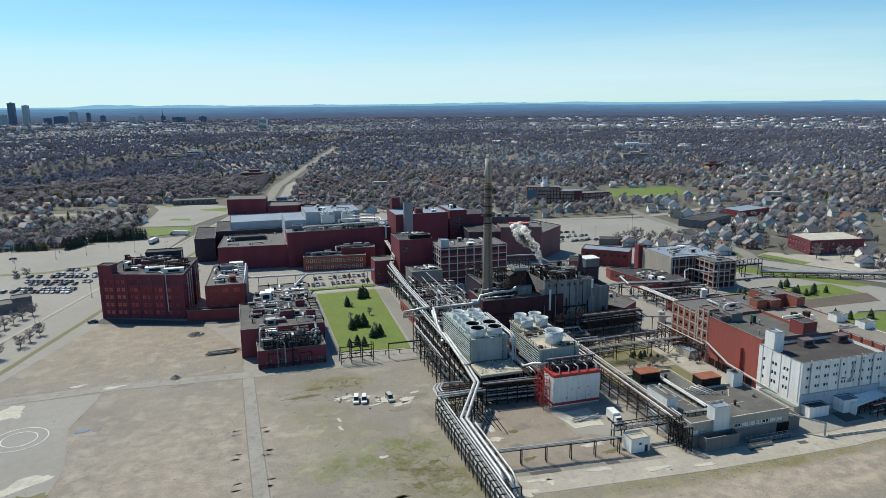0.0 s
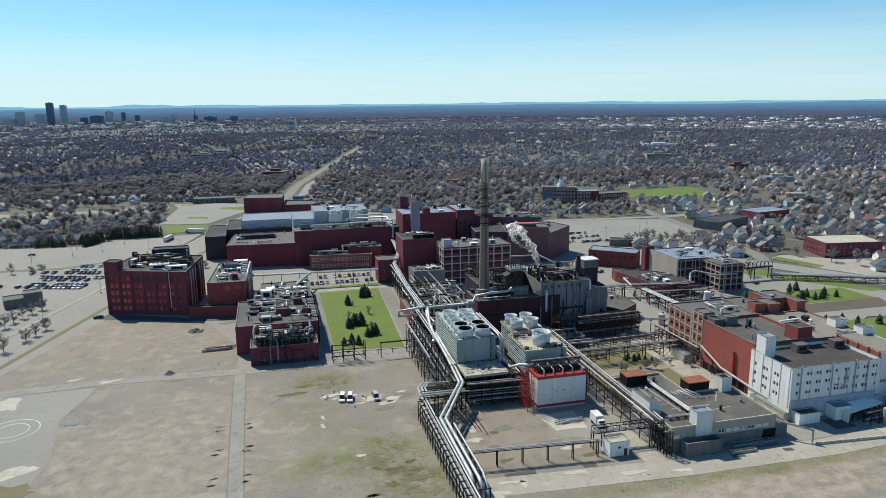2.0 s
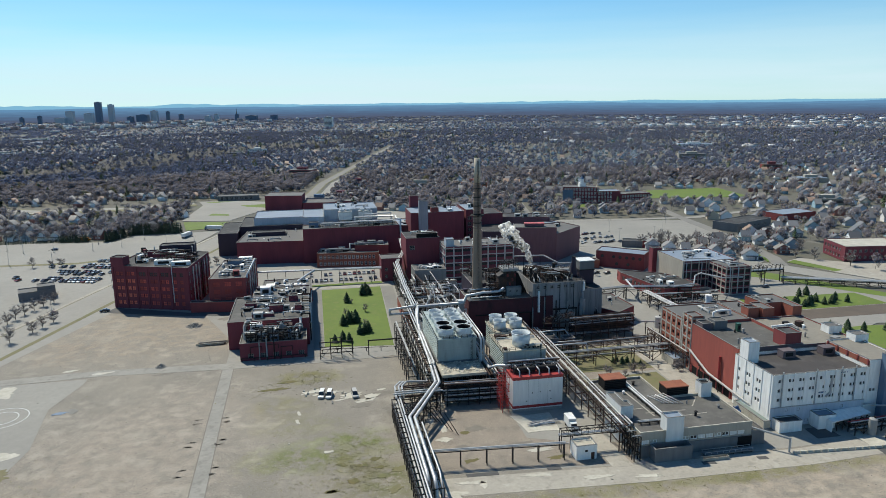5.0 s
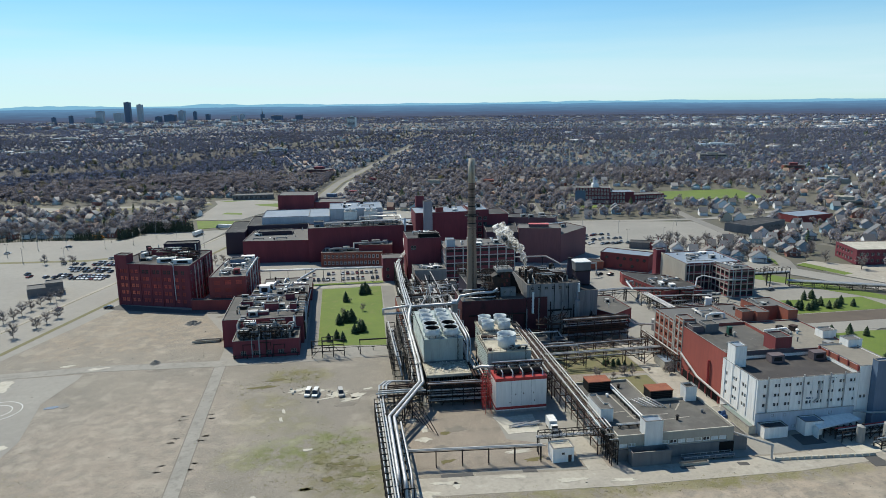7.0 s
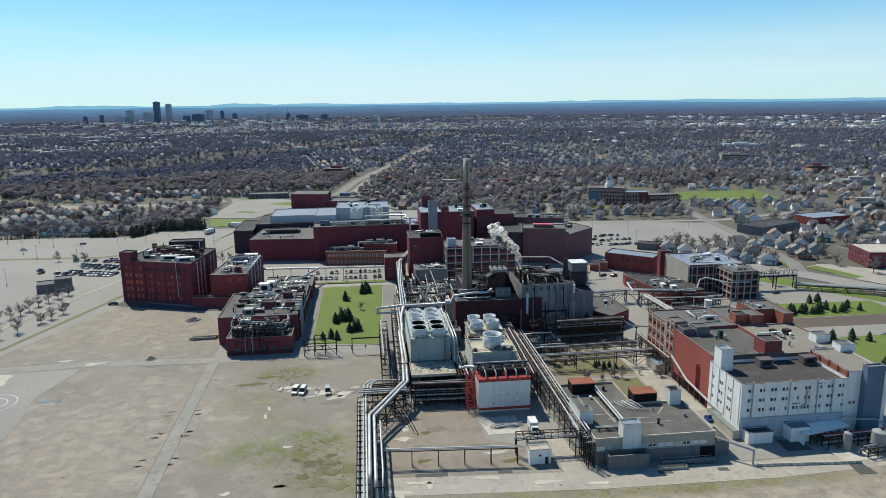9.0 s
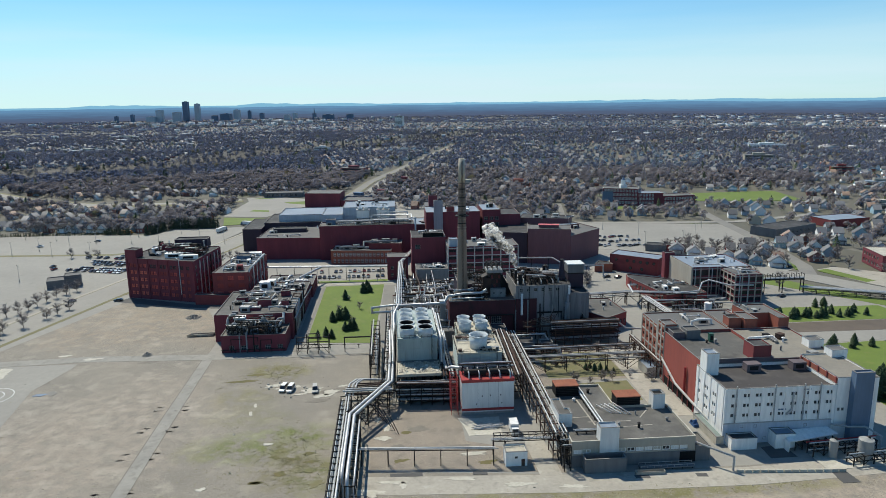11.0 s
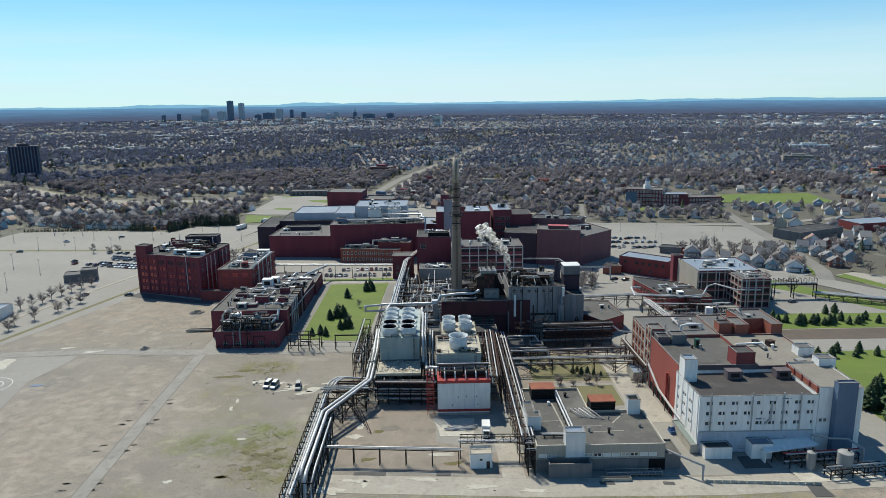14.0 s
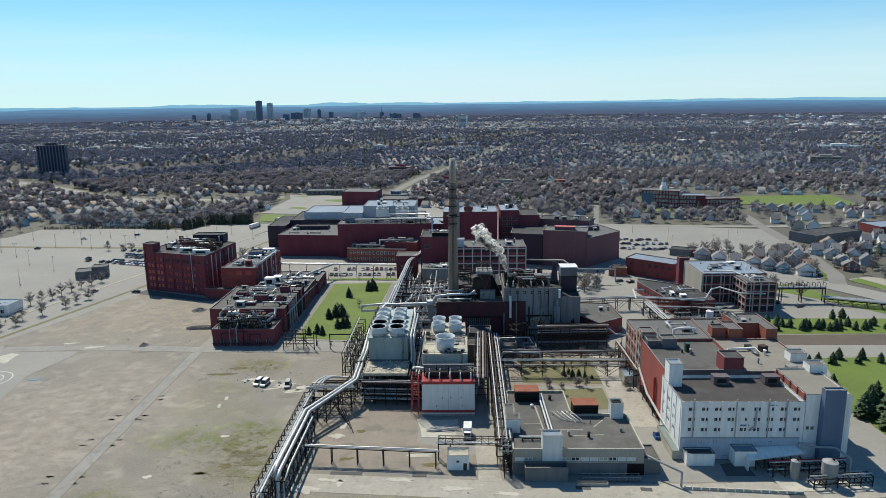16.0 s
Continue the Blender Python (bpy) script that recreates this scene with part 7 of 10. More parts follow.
def steam():
    g = random.Random(9)
    m = M()
    path = [Vector((27.2, -51, 28.2)), Vector((26.6, -51, 33)), Vector((24.4, -51, 37)), Vector((20.4, -51, 40)), Vector((16.6, -51, 43.5)), Vector((14.6, -51, 46.5))]
    bm = bmesh.new()
    bmesh.ops.create_icosphere(bm, subdivisions=3, radius=1)
    vs, fs = [v.co.copy() for v in bm.verts], [tuple(v.index for v in f.verts) for f in bm.faces]
    bm.free()
    count = 26
    for k in range(count):                                   # billows that grow and part towards the end
        t = (k / (count - 1)) ** 0.8
        q = t * (len(path) - 1)
        i = min(int(q), len(path) - 2)
        c = path[i].lerp(path[i + 1], q - i)
        r = 0.7 + 1.7 * t ** 0.7
        off = Vector((g.gauss(0, 1), g.gauss(0, 1), g.gauss(0, 1))) * r * (0.15 + 0.45 * t)
        c = c + off - path[0]
        r *= g.uniform(0.7, 1.25) * (1 if t < 0.8 else 1.5 - 0.62 * t)
        m.add([c + v * r * (1 + 0.5 * noise.fractal((c + v * r) * 0.55, 0.8, 2.1, 5)) for v in vs], fs, 0, True)
    ob = thing("steam_vent", "steel vent pipe on the roof with a leaning white steam plume", "vent", *path[0][:2], 0)
    part("pipe", M().cyl((0, 0, 22.4), (0, 0, 28.4), 0.6, n=12), STEEL, ob)
    tagged(part("plume", m, STEAM, ob, "white steam plume", at=(0, 0, path[0].z)), kind="stuff")


steam()


# ---- rooftop machinery ----
def roof_unit(x, y, z, w, d, h, mat=CORR, rz=0, label="grey metal air handling unit on the roof"):
    ob = thing("rooftop_unit", label, "rooftop unit", x, y, z, rz, group="rooftop units")
    part("body", M().box(-w / 2, -d / 2, 0.25, w / 2, d / 2, h).box(-w / 2 - 0.08, -d / 2 - 0.08, h, w / 2 + 0.08, d / 2 + 0.08, h + 0.1).box(-w / 2 + 0.1, -d / 2 + 0.1, 0, w / 2 - 0.1, d / 2 - 0.1, 0.25), mat, ob)
    part("grille", M().box(-w * 0.3, -d / 2 - 0.05, h * 0.3, w * 0.3, -d / 2 + 0.01, h * 0.8), STEEL, ob)
    return ob


def roof_vent(x, y, z, h=1.2, r=0.3, mat=CORR):
    ob = thing("roof_vent", "small metal vent on a flat roof", "vent", x, y, z, group="roof vents")
    part("pipe", M().cyl((0, 0, 0), (0, 0, h), r, n=8).cyl((0, 0, h), (0, 0, h + 0.35), r * 1.7, r * 0.4, 8), mat, ob)


rr = random.Random(12)


def clutter(x0, y0, x1, y1, z, units, vents, ducts, mats=(CORR, PIPE_GREY, WHITE, GREYWALL, STEEL), lag=None):
    for _ in range(units):
        roof_unit(rr.uniform(x0 + 2, x1 - 2), rr.uniform(y0 + 2, y1 - 2), z, rr.uniform(1.5, 4.5), rr.uniform(1.5, 3.5), rr.uniform(1.0, 2.6), rr.choice(mats))
    for _ in range(vents * 2 // 3):
        roof_vent(rr.uniform(x0 + 1, x1 - 1), rr.uniform(y0 + 1, y1 - 1), z, rr.uniform(0.7, 2.2), rr.uniform(0.18, 0.45), rr.choice(mats))
    for _ in range(ducts):
        x, y = rr.uniform(x0 + 2, x1 - 5), rr.uniform(y0 + 2, y1 - 4)
        w = rr.uniform(3, 9)
        w = min(w, x1 - 1 - x)
        if rr.random() < 0.5:
            pts = [(x, y, z), (x, y, z + 1.4), (x + w, y, z + 1.4), (x + w, y + 2, z + 1.4), (x + w, y + 2, z)]
        else:
            e = min(y + w, y1 - 1)
            pts = [(x, y, z), (x, y, z + 1.2), (x, e, z + 1.2), (x + 1.5, e, z + 1.2), (x + 1.5, e, z)]
        pipe("metal duct running over a roof", pts, rr.uniform(0.18, 0.5), rr.choice(lag or (P_, G_, P_, CORR)), flanges=False)


clutter(-158, 30, -131, 50, 21.6, 12, 26, 12, (STEEL, CORR, BRICK_DARK, GREYWALL, STEEL, WHITE), (STEEL, RUST, P_, G_))
for k in range(11):
    x, y = -146 + (k % 4) * 4.6, 28 + (k // 4) * 6.5
    rack("dark steel pipe frame on the factory roof", (x, y), (x + 4, y + 0.5), 2.4, [1.6, 3.0 + (k % 3) * 0.7], 2.0, [(0, 1, 0.22, (RUST, STEEL, P_)[k % 3]), (0.7, 0, 0.2, STEEL)], (STEEL, RUST)[k % 2], zb=21.6)
for k in range(9):
    roof_vent(-158 + k * 3.3, 33 + (k * 7 % 15), 21.6, 3.2 + (k % 3), 0.28, (STEEL, RUST, P_)[k % 3])
for x, y, w, d, h, mat in ((-150, 52, 18, 8, 5, CLAD_DARK), (-150, 35, 10, 5, 4, BRICK_DARK), (-139, 30, 9, 4, 3.2, BRICK_DARK), (-154, 42, 5, 5, 4, BRICK_DARK)):
    building("roof_house", "dark roof house crowded by vents", rect(x, y, x + w, y + d), h, mat, ROOF, z0=21.3, parapet=0.4, category="roof house")
roof_unit(-143, 27, 21.3, 9, 3.2, 2.6, WHITE), roof_unit(-134, 22, 21.3, 9, 2.6, 2.4, WHITE)
pipe("silver pipe down the factory front", [(-141, 22, 22.5), (-137.5, 15.4, 22.6), (-137.3, 15.2, 4)], 0.2, flanges=False)
for k in range(6):
    y = 20 + k * 5
    pipe("grey pipe down the factory side", [(-128 + k * 0.62, y, 1), (-128 + k * 0.62, y, 21)], 0.3, rr.choice((G_, P_, RUST)), flanges=False)
clutter(-118, 14, -103, 50, 15.6, 6, 8, 7)
pipe("white duct angling over the block's roof", [(-115, 20, 15.6), (-115, 20, 17.2), (-113, 27, 17.2), (-106, 21, 17.0), (-103, 21, 17.0)], 0.4, WHITE, flanges=False)
roof_unit(-105, 50, 15.6, 7, 3.5, 2.6, WHITE), roof_unit(-107, 18, 15.6, 3, 2.6, 2.8, BRICK)
for k in range(6):
    pipe("pale duct standing against the block's side", [(-101.6 + k * 0.25, 24 + k * 4.6, 2), (-101.6 + k * 0.25, 24 + k * 4.6, 16.8), (-104, 24 + k * 4.6, 17.2)], 0.3, (WHITE, P_)[k % 2], flanges=False)
building("roof_house", "dark roof house on the brick block", rect(-113, 38, -106, 45), 3.6, BLUEGREY, ROOF, z0=15.3, parapet=0.3, category="roof house")
pipe("silver pipe along the block's roof edge", [(-101.5, 13, 15.5), (-101.3, 13, 17), (-100.2, 50, 17), (-100.2, 53, 15.5)], 0.5)
for k in range(4):
    pipe("silver pipe down the block's side", [(-100.6 + k * 0.3, 20 + k * 8, 0.5), (-100.6 + k * 0.3, 20 + k * 8, 17)], 0.35, flanges=False)
clutter(-103, -48, -73, -14, 11.3, 7, 34, 9)
for x, y, w, d, h in ((-99, -30, 5, 4, 2.6), (-88, -38, 6, 4, 3.4), (-80, -22, 4, 4, 3.0), (-95, -44, 9, 2, 1.6), (-77, -40, 3, 3, 3.5)):
    building("roof_house", "dark brick roof house", rect(x, y, x + w, y + d), h, BRICK_DARK, ROOF, z0=11.3, parapet=0.3, category="roof house")
clutter(-97, -10, -72, 14, 8.3, 8, 14, 7)
clutter(-94, 18, -71, 37, 6.3, 5, 8, 5)
roof_unit(-92, 4, 8.3, 5, 4, 4.2, WHITE), roof_unit(-90, 12, 8.3, 4, 4, 3, WHITE)
# filters and ducts on the annex
clutter(-97, -63, -74, -52, 7.1, 22, 14, 18, (STEEL, SOOTY, CORR, RUST, STEEL, WHITE, BLUEGREY), (STEEL, CORR, SOOTY, G_))
for k in range(9):
    x, y = -96 + (k % 5) * 4.3, -62.5 + (k // 5) * 5.4
    rack("dark steel frame crowded with filters on the annex", (x, y), (x + 3.6, y), 2.6, [1.5, 3.0, 4.2 + (k % 3) * 0.8], 1.9, [(-0.6, 1, 0.3, (STEEL, CORR, RUST)[k % 3]), (0.5, 2, 0.25, (CORR, STEEL)[k % 2])], STEEL, zb=7.1)
for x, y, r, h in ((-94, -58, 1.3, 3), (-91, -55, 1.2, 4), (-82, -58, 1.0, 5), (-79, -61, 0.8, 3.5), (-86, -60, 0.9, 4)):
    tank("grey cyclone filter on the annex roof", x, y, r, h, 6.7, rr.choice((SOOTY, CORR, BLUEGREY)), 0.8, "cyclone_filter", 1.0)
for x, y, w, d, h, mat in ((-92.5, -54.5, 4.6, 3.4, 5.2, WHITE), (-94.5, -59.6, 4.4, 2.6, 3.4, PIPE_GREY), (-86.5, -57.5, 6.4, 3.0, 3.6, WHITE), (-80.5, -55.6, 5.2, 3.2, 4.4, RUST), (-79.5, -60.2, 4.2, 2.0, 2.4, PIPE_GREY), (-85, -62, 3.4, 1.6, 2.2, BLUEGREY)):
    roof_unit(x, y, 7.1, w, d, h, mat, 0, "boxy weathered filter housing on the annex roof")
for x, y in ((-90.4, -60.8), (-83.6, -59.4), (-77.2, -57.5)):
    pipe("grey duct stub curving between filters", [(x, y, 7.1), (x, y, 10.6), (x + 1.2, y + 0.8, 11.6), (x + 3.0, y + 1.4, 11.6), (x + 3.4, y + 1.6, 9.5)], 0.42, CORR, flanges=False)
pipe("fat silver duct bending down to the annex", [(-95, -51.5, 12.5), (-96.5, -53.5, 13.0), (-97, -57, 12), (-97, -58.5, 7)], 0.6, CORR)
pipe("fat grey duct across the annex roof", [(-92, -60, 9.5), (-85, -59.5, 10.2), (-84, -54, 10.2), (-80, -54, 7)], 0.5, CORR)
pipe("fat dull duct on the annex roof", [(-76, -62, 7), (-76, -62, 9.5), (-74.5, -53, 10), (-74.5, -51, 12.6)], 0.55)
for k in range(3):
    pipe("dark pipe down the annex front", [(-91 + k * 2.9, -64.9, 0.2), (-91 + k * 2.9, -64.9, 8 + rr.uniform(-2, 2.5)), (-91 + k * 2.9, -62, 9)], rr.uniform(0.2, 0.32), rr.choice((STEEL, CORR)), flanges=False)
for k, (x, z) in enumerate(((-94.5, 5.8), (-88, 6.4), (-82.5, 5.2))):
    pipe("thin dark pipe along the annex front", [(x, -65.0, 0.3), (x, -65.0, z), (x + 4.5, -65.0, z), (x + 4.5, -65.0, z - 1.8)], 0.13, STEEL, flanges=False)
pipe("dark rail along the annex front", [(-98, -65.3, 1.4), (-73, -65.3, 1.4)], 0.1, STEEL, along((-98, -65.3), (-73, -65.3), 5, 1.4), flanges=False)
for k in range(9):
    pipe("pipe down the process building's side", [(-70.5, -46 + k * 4, 0.4), (-70.5, -46 + k * 4, 12.6), (-74, -46 + k * 4, 12.8), (-74, -46 + k * 4, 11.2)], rr.uniform(0.15, 0.35), rr.choice((P_, G_, STEEL, RUST)), flanges=False)
pipe("long dark pipe along the process building's side", [(-70.2, -48, 9), (-70.2, -13, 8), (-69.8, 14, 6.5)], 0.3, G_)
# tangle of pipes west of the stack
tr = random.Random(5)
for x, y, n, turn in ((-23, -58, 24, 1), (-23, -44, 22, 1), (-21, -30, 20, 0), (-24, -16, 22, 1), (-21, -2, 20, 0), (-12, -60, 26, 0), (-6, -28, 24, 0)):
    b = (x + n * 0.8, y + tr.uniform(-2, 2)) if turn else (x + tr.uniform(-2, 2), y + n)
    rack("rusty steel frame crowded with silver and grey pipes", (x, y), b, 3.2, [3.2, 5.6, 8.0], 4.6,
         [(tr.uniform(-1.4, 1.4), tr.randrange(3), tr.uniform(0.16, 0.42), tr.choice((P_, P_, G_, G_, RUST, CORR))) for k in range(8)], brace=False, zb=0.02)
for k in range(12):
    x, y, z = tr.uniform(-24, -4), tr.uniform(-58, 16), tr.uniform(6, 12)
    u, v = tr.uniform(-9, 9), tr.uniform(4, 14)
    pipe("bent silver pipe in the pipe yard", [(x, y, 0.2), (x, y, z), (x + u, y, z), (x + u, y + v, z), (x + u, y + v, 0.2)], tr.uniform(0.2, 0.42), tr.choice((P_, P_, G_, CORR)), flanges=False)
# northern roofs
clutter(-112, 114, -78, 150, 13.7, 6, 10, 3)
building("roof_house", "long dark roof house", rect(-108, 132, -86, 140), 3, CLAD_DARK, ROOF, z0=13.7, parapet=0.3, category="roof house")
for k in range(14):
    whole("skylight", M().box(-1.2, -0.9, 0, 1.2, 0.9, 0.35), ROOF_PALE, "pale flat skylight on the dark roof", "skylight", "skylights", at=(-108 + (k % 7) * 5, 118 + (k // 7) * 7, 13.75))
clutter(-71, 107, -15, 120, 21.7, 4, 12, 6)
rack("row of silver pipes along the high roof", (-36, 117), (-14, 117), 4, [1.4], 4, [(o, 0, 0.3, P_) for o in (-1.5, -0.5, 0.5, 1.5)], zb=21.8)
rack("pale slatted pipe bank on the high roof", (-68, 116), (-54, 116), 4, [1.2], 2, [(o, 0, 0.25, G_) for o in (-1.5, -0.5, 0.5, 1.5)], zb=21.8)
rack("pale frame of pipes along the roof edge", (-62, 109.5), (-40, 109.8), 4.4, [1.4, 3.0], 2.4, [(o, 1, 0.2, G_) for o in (-1.8, -0.6, 0.6, 1.8)], steel=CORR, brace=False, zb=21.9)
rack("pale frame of pipes along the roof edge", (-38, 110), (-16, 110.3), 4.4, [1.6, 3.2], 3.0, [(o, 1, 0.3, P_) for o in (-1.6, -0.4, 0.9)] + [(0, 0, 0.35, G_)], brace=False, zb=21.9)
pipe("large silver pipe over the high roof", [(-40, 113.5, 22.2), (-40, 113.5, 27.5), (-13.5, 114, 27.5), (-13.5, 108, 26.5), (-11.2, 105, 26.5), (-11.2, 104.6, 15)], 0.55, P_)
pipe("large silver pipe over the high roof", [(-34, 116, 22.2), (-34, 116, 29), (-16, 116.5, 29), (-16, 116.5, 22.2)], 0.4, P_)
pipe("long pale duct along the office roof", [(-60, 95.5, 8.6), (-60, 95.5, 10.6), (-45, 93.6, 10.6), (-45, 96, 13.4), (-24, 94.5, 13.8), (-24, 94.5, 12.6)], 0.55, CORR)
for x, y, w, h in ((-56, 97, 5, 2.2), (-50, 98, 4, 2.8), (-62, 98.5, 3, 2)):
    roof_unit(x, y, 8.5, w, 3, h, CORR)
for x, y, w, h in ((-38, 99, 4, 2.2), (-31, 98, 5, 2.6), (-25, 99, 3, 2)):
    roof_unit(x, y, 12.0, w, 3, h, GREYWALL)
building("roof_house", "small dark blue roof house", rect(-70, 112, -64, 117), 3.6, BLUEGREY, ROOF, z0=21.8, parapet=0.3, category="roof house")
for x in (-50, -36.5):
    ob = thing("roof_cooler", "pale metal cooling unit on a high frame", "cooling unit", x, 122.5, 21.8, group="roof coolers")
    for i in (0, 8):
        for j in (0, 5):
            part("leg", M().box(-0.2, -0.2, 0, 0.2, 0.2, 2.5), STEEL, ob, at=(i, j, 0))
    part("body", M().box(-0.3, -0.3, 2.5, 8.3, 5.3, 8), PANELWHITE, ob)
    part("fan_deck", M().box(-0.5, -0.5, 8, 8.5, 5.5, 8.3), CORR, ob)
    for i in (2, 6):
        fn = M()
        fn.ring((i, 2.5), 1.6, 8.3, 9.6, t=0.12, n=16)
        part("fan_cylinder", fn, PANELWHITE, ob)
clutter(-58, 130, -26, 156, 30.3, 4, 8, 2)
clutter(-22, 126, 10, 148, 18.3, 6, 8, 6)
clutter(8, 110, 30, 131, 29.4, 4, 8, 1)
building("roof_house", "small red brick roof house", rect(10, 109, 15, 113), 3.2, BRICK, ROOF, z0=29.4, parapet=0.2, category="roof house")
clutter(35, 112, 45, 136, 29.6, 2, 4, 1)
clutter(64, 110, 98, 124, 22.3, 4, 8, 2)
clutter(70, 98, 98, 118, 17.6, 3, 10, 2)
building("roof_house", "long low roof house with a red stripe", [(80, 100), (98, 103), (97, 108), (79, 105)], 2.4, CLAD_MAROON, ROOF_PALE, z0=17.8, parapet=0.3, category="roof house")
clutter(-62, 94, -30, 100, 8.3, 7, 6, 6)
clutter(-14, 54, 3, 68, 24.5, 3, 6, 2)
building("roof_house", "black slatted roof house", rect(-9, 48.5, 3, 52.5), 2.6, BLACK, STEEL, z0=24.4, parapet=0.2, category="roof house")
clutter(10, 33, 42, 50, 21.6, 4, 8, 5)
building("roof_house", "pale metal roof house", rect(5, 33, 9.6, 39), 4.4, PALEBLUE, ROOF_PALE, z0=21.6, parapet=0.3, category="roof house")
clutter(-13, 28, 5, 39, 10.3, 5, 8, 6)
clutter(-1, -42, 4, -31, 13.3, 1, 3, 1)
clutter(5, -28, 25, -10, 16.3, 5, 10, 5)
clutter(53, -41, 63, -22, 14.3, 2, 6, 2)
clutter(66, -48, 77, -28, 5.9, 1, 5, 0)
clutter(105, -16, 127, 4, 5.3, 4, 10, 5)
clutter(131, -2, 158, 22, 14.5, 4, 12, 4)
clutter(145, -19, 156, -7, 14.3, 2, 4, 2)
clutter(100, -60, 126, -48, 4.8, 4, 6, 4)
clutter(77, -104, 94, -90, 17.9, 1, 5, 2)
clutter(96, -102, 104, -89, 18.1, 0, 4, 0)
clutter(106, -102, 117, -93, 21.3, 1, 4, 1)
pipe("white arched pipe on the mill roof", [(84, -104, 18), (84, -104, 19.8), (86, -103.6, 20.2), (90, -103.2, 20.2), (92, -103, 19.8), (92, -103, 18)], 0.4, WHITE, flanges=False)
pipe("white pipe lying over the tan roof", [(97, -121.5, 17.8), (97, -121.5, 18.9), (106, -120.5, 18.9), (107, -122, 17.8)], 0.4, WHITE, flanges=False)
roof_unit(108.5, -121, 17.7, 2.4, 2.0, 2.2, RUST, 20), roof_unit(104.5, -119, 17.7, 2.0, 1.6, 1.6, STEEL), roof_unit(110.5, -137, 17.7, 3.0, 2.0, 1.5, CORR, 10)
roof_unit(83.4, -121, 17.9, 1.4, 1.4, 3.0, surface("green_machine_paint", (0.05, 0.14, 0.10), rough=0.5), 0, "green machine standing on the tar roof")
clutter(73, -138, 87, -120, 17.9, 0, 5, 0)
clutter(97, -137, 110, -112, 17.7, 1, 5, 0)
roof_unit(86, -144.2, 16.4, 4.6, 3, 2.6, PURPLEWALL, 0, "low dark brick roof hatch house"), roof_unit(101, -144.2, 16.4, 4.4, 3, 2.6, PURPLEWALL, 0, "low dark brick roof hatch house")

clutter(24, -142, 40, -132, 7.2, 0, 3, 0)
clutter(36, -164, 56, -149, 7.2, 0, 6, 0)
rack("pale pipe run across the warehouse roof", (33, -134), (33.4, -160), 1.6, [0.9], 3, [(-0.5, 0, 0.3, P_), (0.4, 0, 0.3, P_)], zb=7.1, brace=False)
rack("pale pipe run across the warehouse roof", (24.8, -162.4), (33, -162.4), 1.2, [0.9], 2.6, [(-0.3, 0, 0.18, P_), (0.3, 0, 0.18, G_)], zb=7.2, brace=False)
for k in range(5):
    pipe("thin silver pipe bent over the warehouse roof", [(35.5 + k * 1.3, -145.6, 7.2), (35.5 + k * 1.3, -146.4, 8.2 + 0.1 * k), (37.5 + k * 1.5, -150 - k * 0.4, 7.9), (39 + k * 1.4, -150.4 - k * 0.4, 7.2)], 0.16, (P_, G_, WHITE)[k % 3], flanges=False)
for x, y, w, d, rz in ((31.2, -149, 0.5, 18, 3), (36.5, -156, 13, 0.35, -2), (48.6, -151.6, 0.4, 7, -38), (44, -159.5, 9, 0.3, 4), (27, -152.5, 8, 0.3, 2)):
    whole("roof_flashing", M().box(-w / 2, -d / 2, 0, w / 2, d / 2, 0.05), CONCRETE, "pale strip of flashing patched over the roof seams", "flashing", at=(x, y, 7.2), rz=rz)
ob = thing("loading_ramp", "long low steel loading ramp with side rails before the warehouse", "ramp", 40.5, -171.2)
part("deck", M().box(0, -0.9, 0.4, 15.5, 0.9, 0.75), GREYWALL, ob)
for yy in (-0.9, 0.9):
    rl = M().box(0, yy - 0.05, 1.35, 15.5, yy + 0.05, 1.45)
    for k in range(9):
        rl.box(0.1 + k * 1.9, yy - 0.05, 0.75, 0.2 + k * 1.9, yy + 0.05, 1.4)
    part("rail", rl, PIPE_GREY, ob)
for k in range(6):
    part("leg", M().box(-0.1, -0.8, 0, 0.1, 0.8, 0.4), STEEL, ob, at=(0.5 + k * 2.9, 0, 0))
ob = thing("scrap_bin", "low pale open bin standing before the warehouse", "bin", 38.6, -174.3)
part("shell", M().box(0, 0, 0, 8.2, 0.1, 0.9).box(0, 1.3, 0, 8.2, 1.4, 0.9).box(0, 0.1, 0, 0.1, 1.3, 0.9).box(8.1, 0.1, 0, 8.2, 1.3, 0.9).box(0.1, 0.1, 0, 8.1, 1.3, 0.1), BEIGE, ob)
# Solid black slab on the wall gives the shade inside the open doorway.
part("door", M().box(0, -0.04, 0, 4.6, 0.02, 3.3), BLACK, warehouse, "black slab for the shade inside an open loading door", at=(31.2, -0.26, 0.1))
# details of the white block
for u in (2.6, 14.5, 23.5, 28.5):
    pipe("white downpipe on the white block", [(70.6 + u, -160.0, 6.8), (70.6 + u, -160.0, 18.4)], 0.2, PIPE_GREY, flanges=False)
pipe("white angled vent on the white block", [(89, -160.0, 8.8), (90.6, -160.0, 10.2), (90.8, -160.0, 15.8)], 0.32, PIPE_GREY, flanges=False)
building("white_porch", "low pale porch with a dark flat roof", rect(70.8, -163.6, 78.6, -159.9), 3.6, WHITE, ROOF, parapet=0.2, category="porch")
building("white_lean_to", "white lean-to with a vent hood", rect(84, -164, 90, -159.9), 4.6, WHITE, ROOF_PALE, parapet=0.2, category="lean-to")
building("loading_canopy", "long grey-green loading canopy", rect(67.9, -160, 70.2, -144), 2.6, PALE, surface("green_sheet_roof", (0.22, 0.27, 0.24), (0.17, 0.21, 0.19), 0.2, 1.0), parapet=0.1, category="canopy")
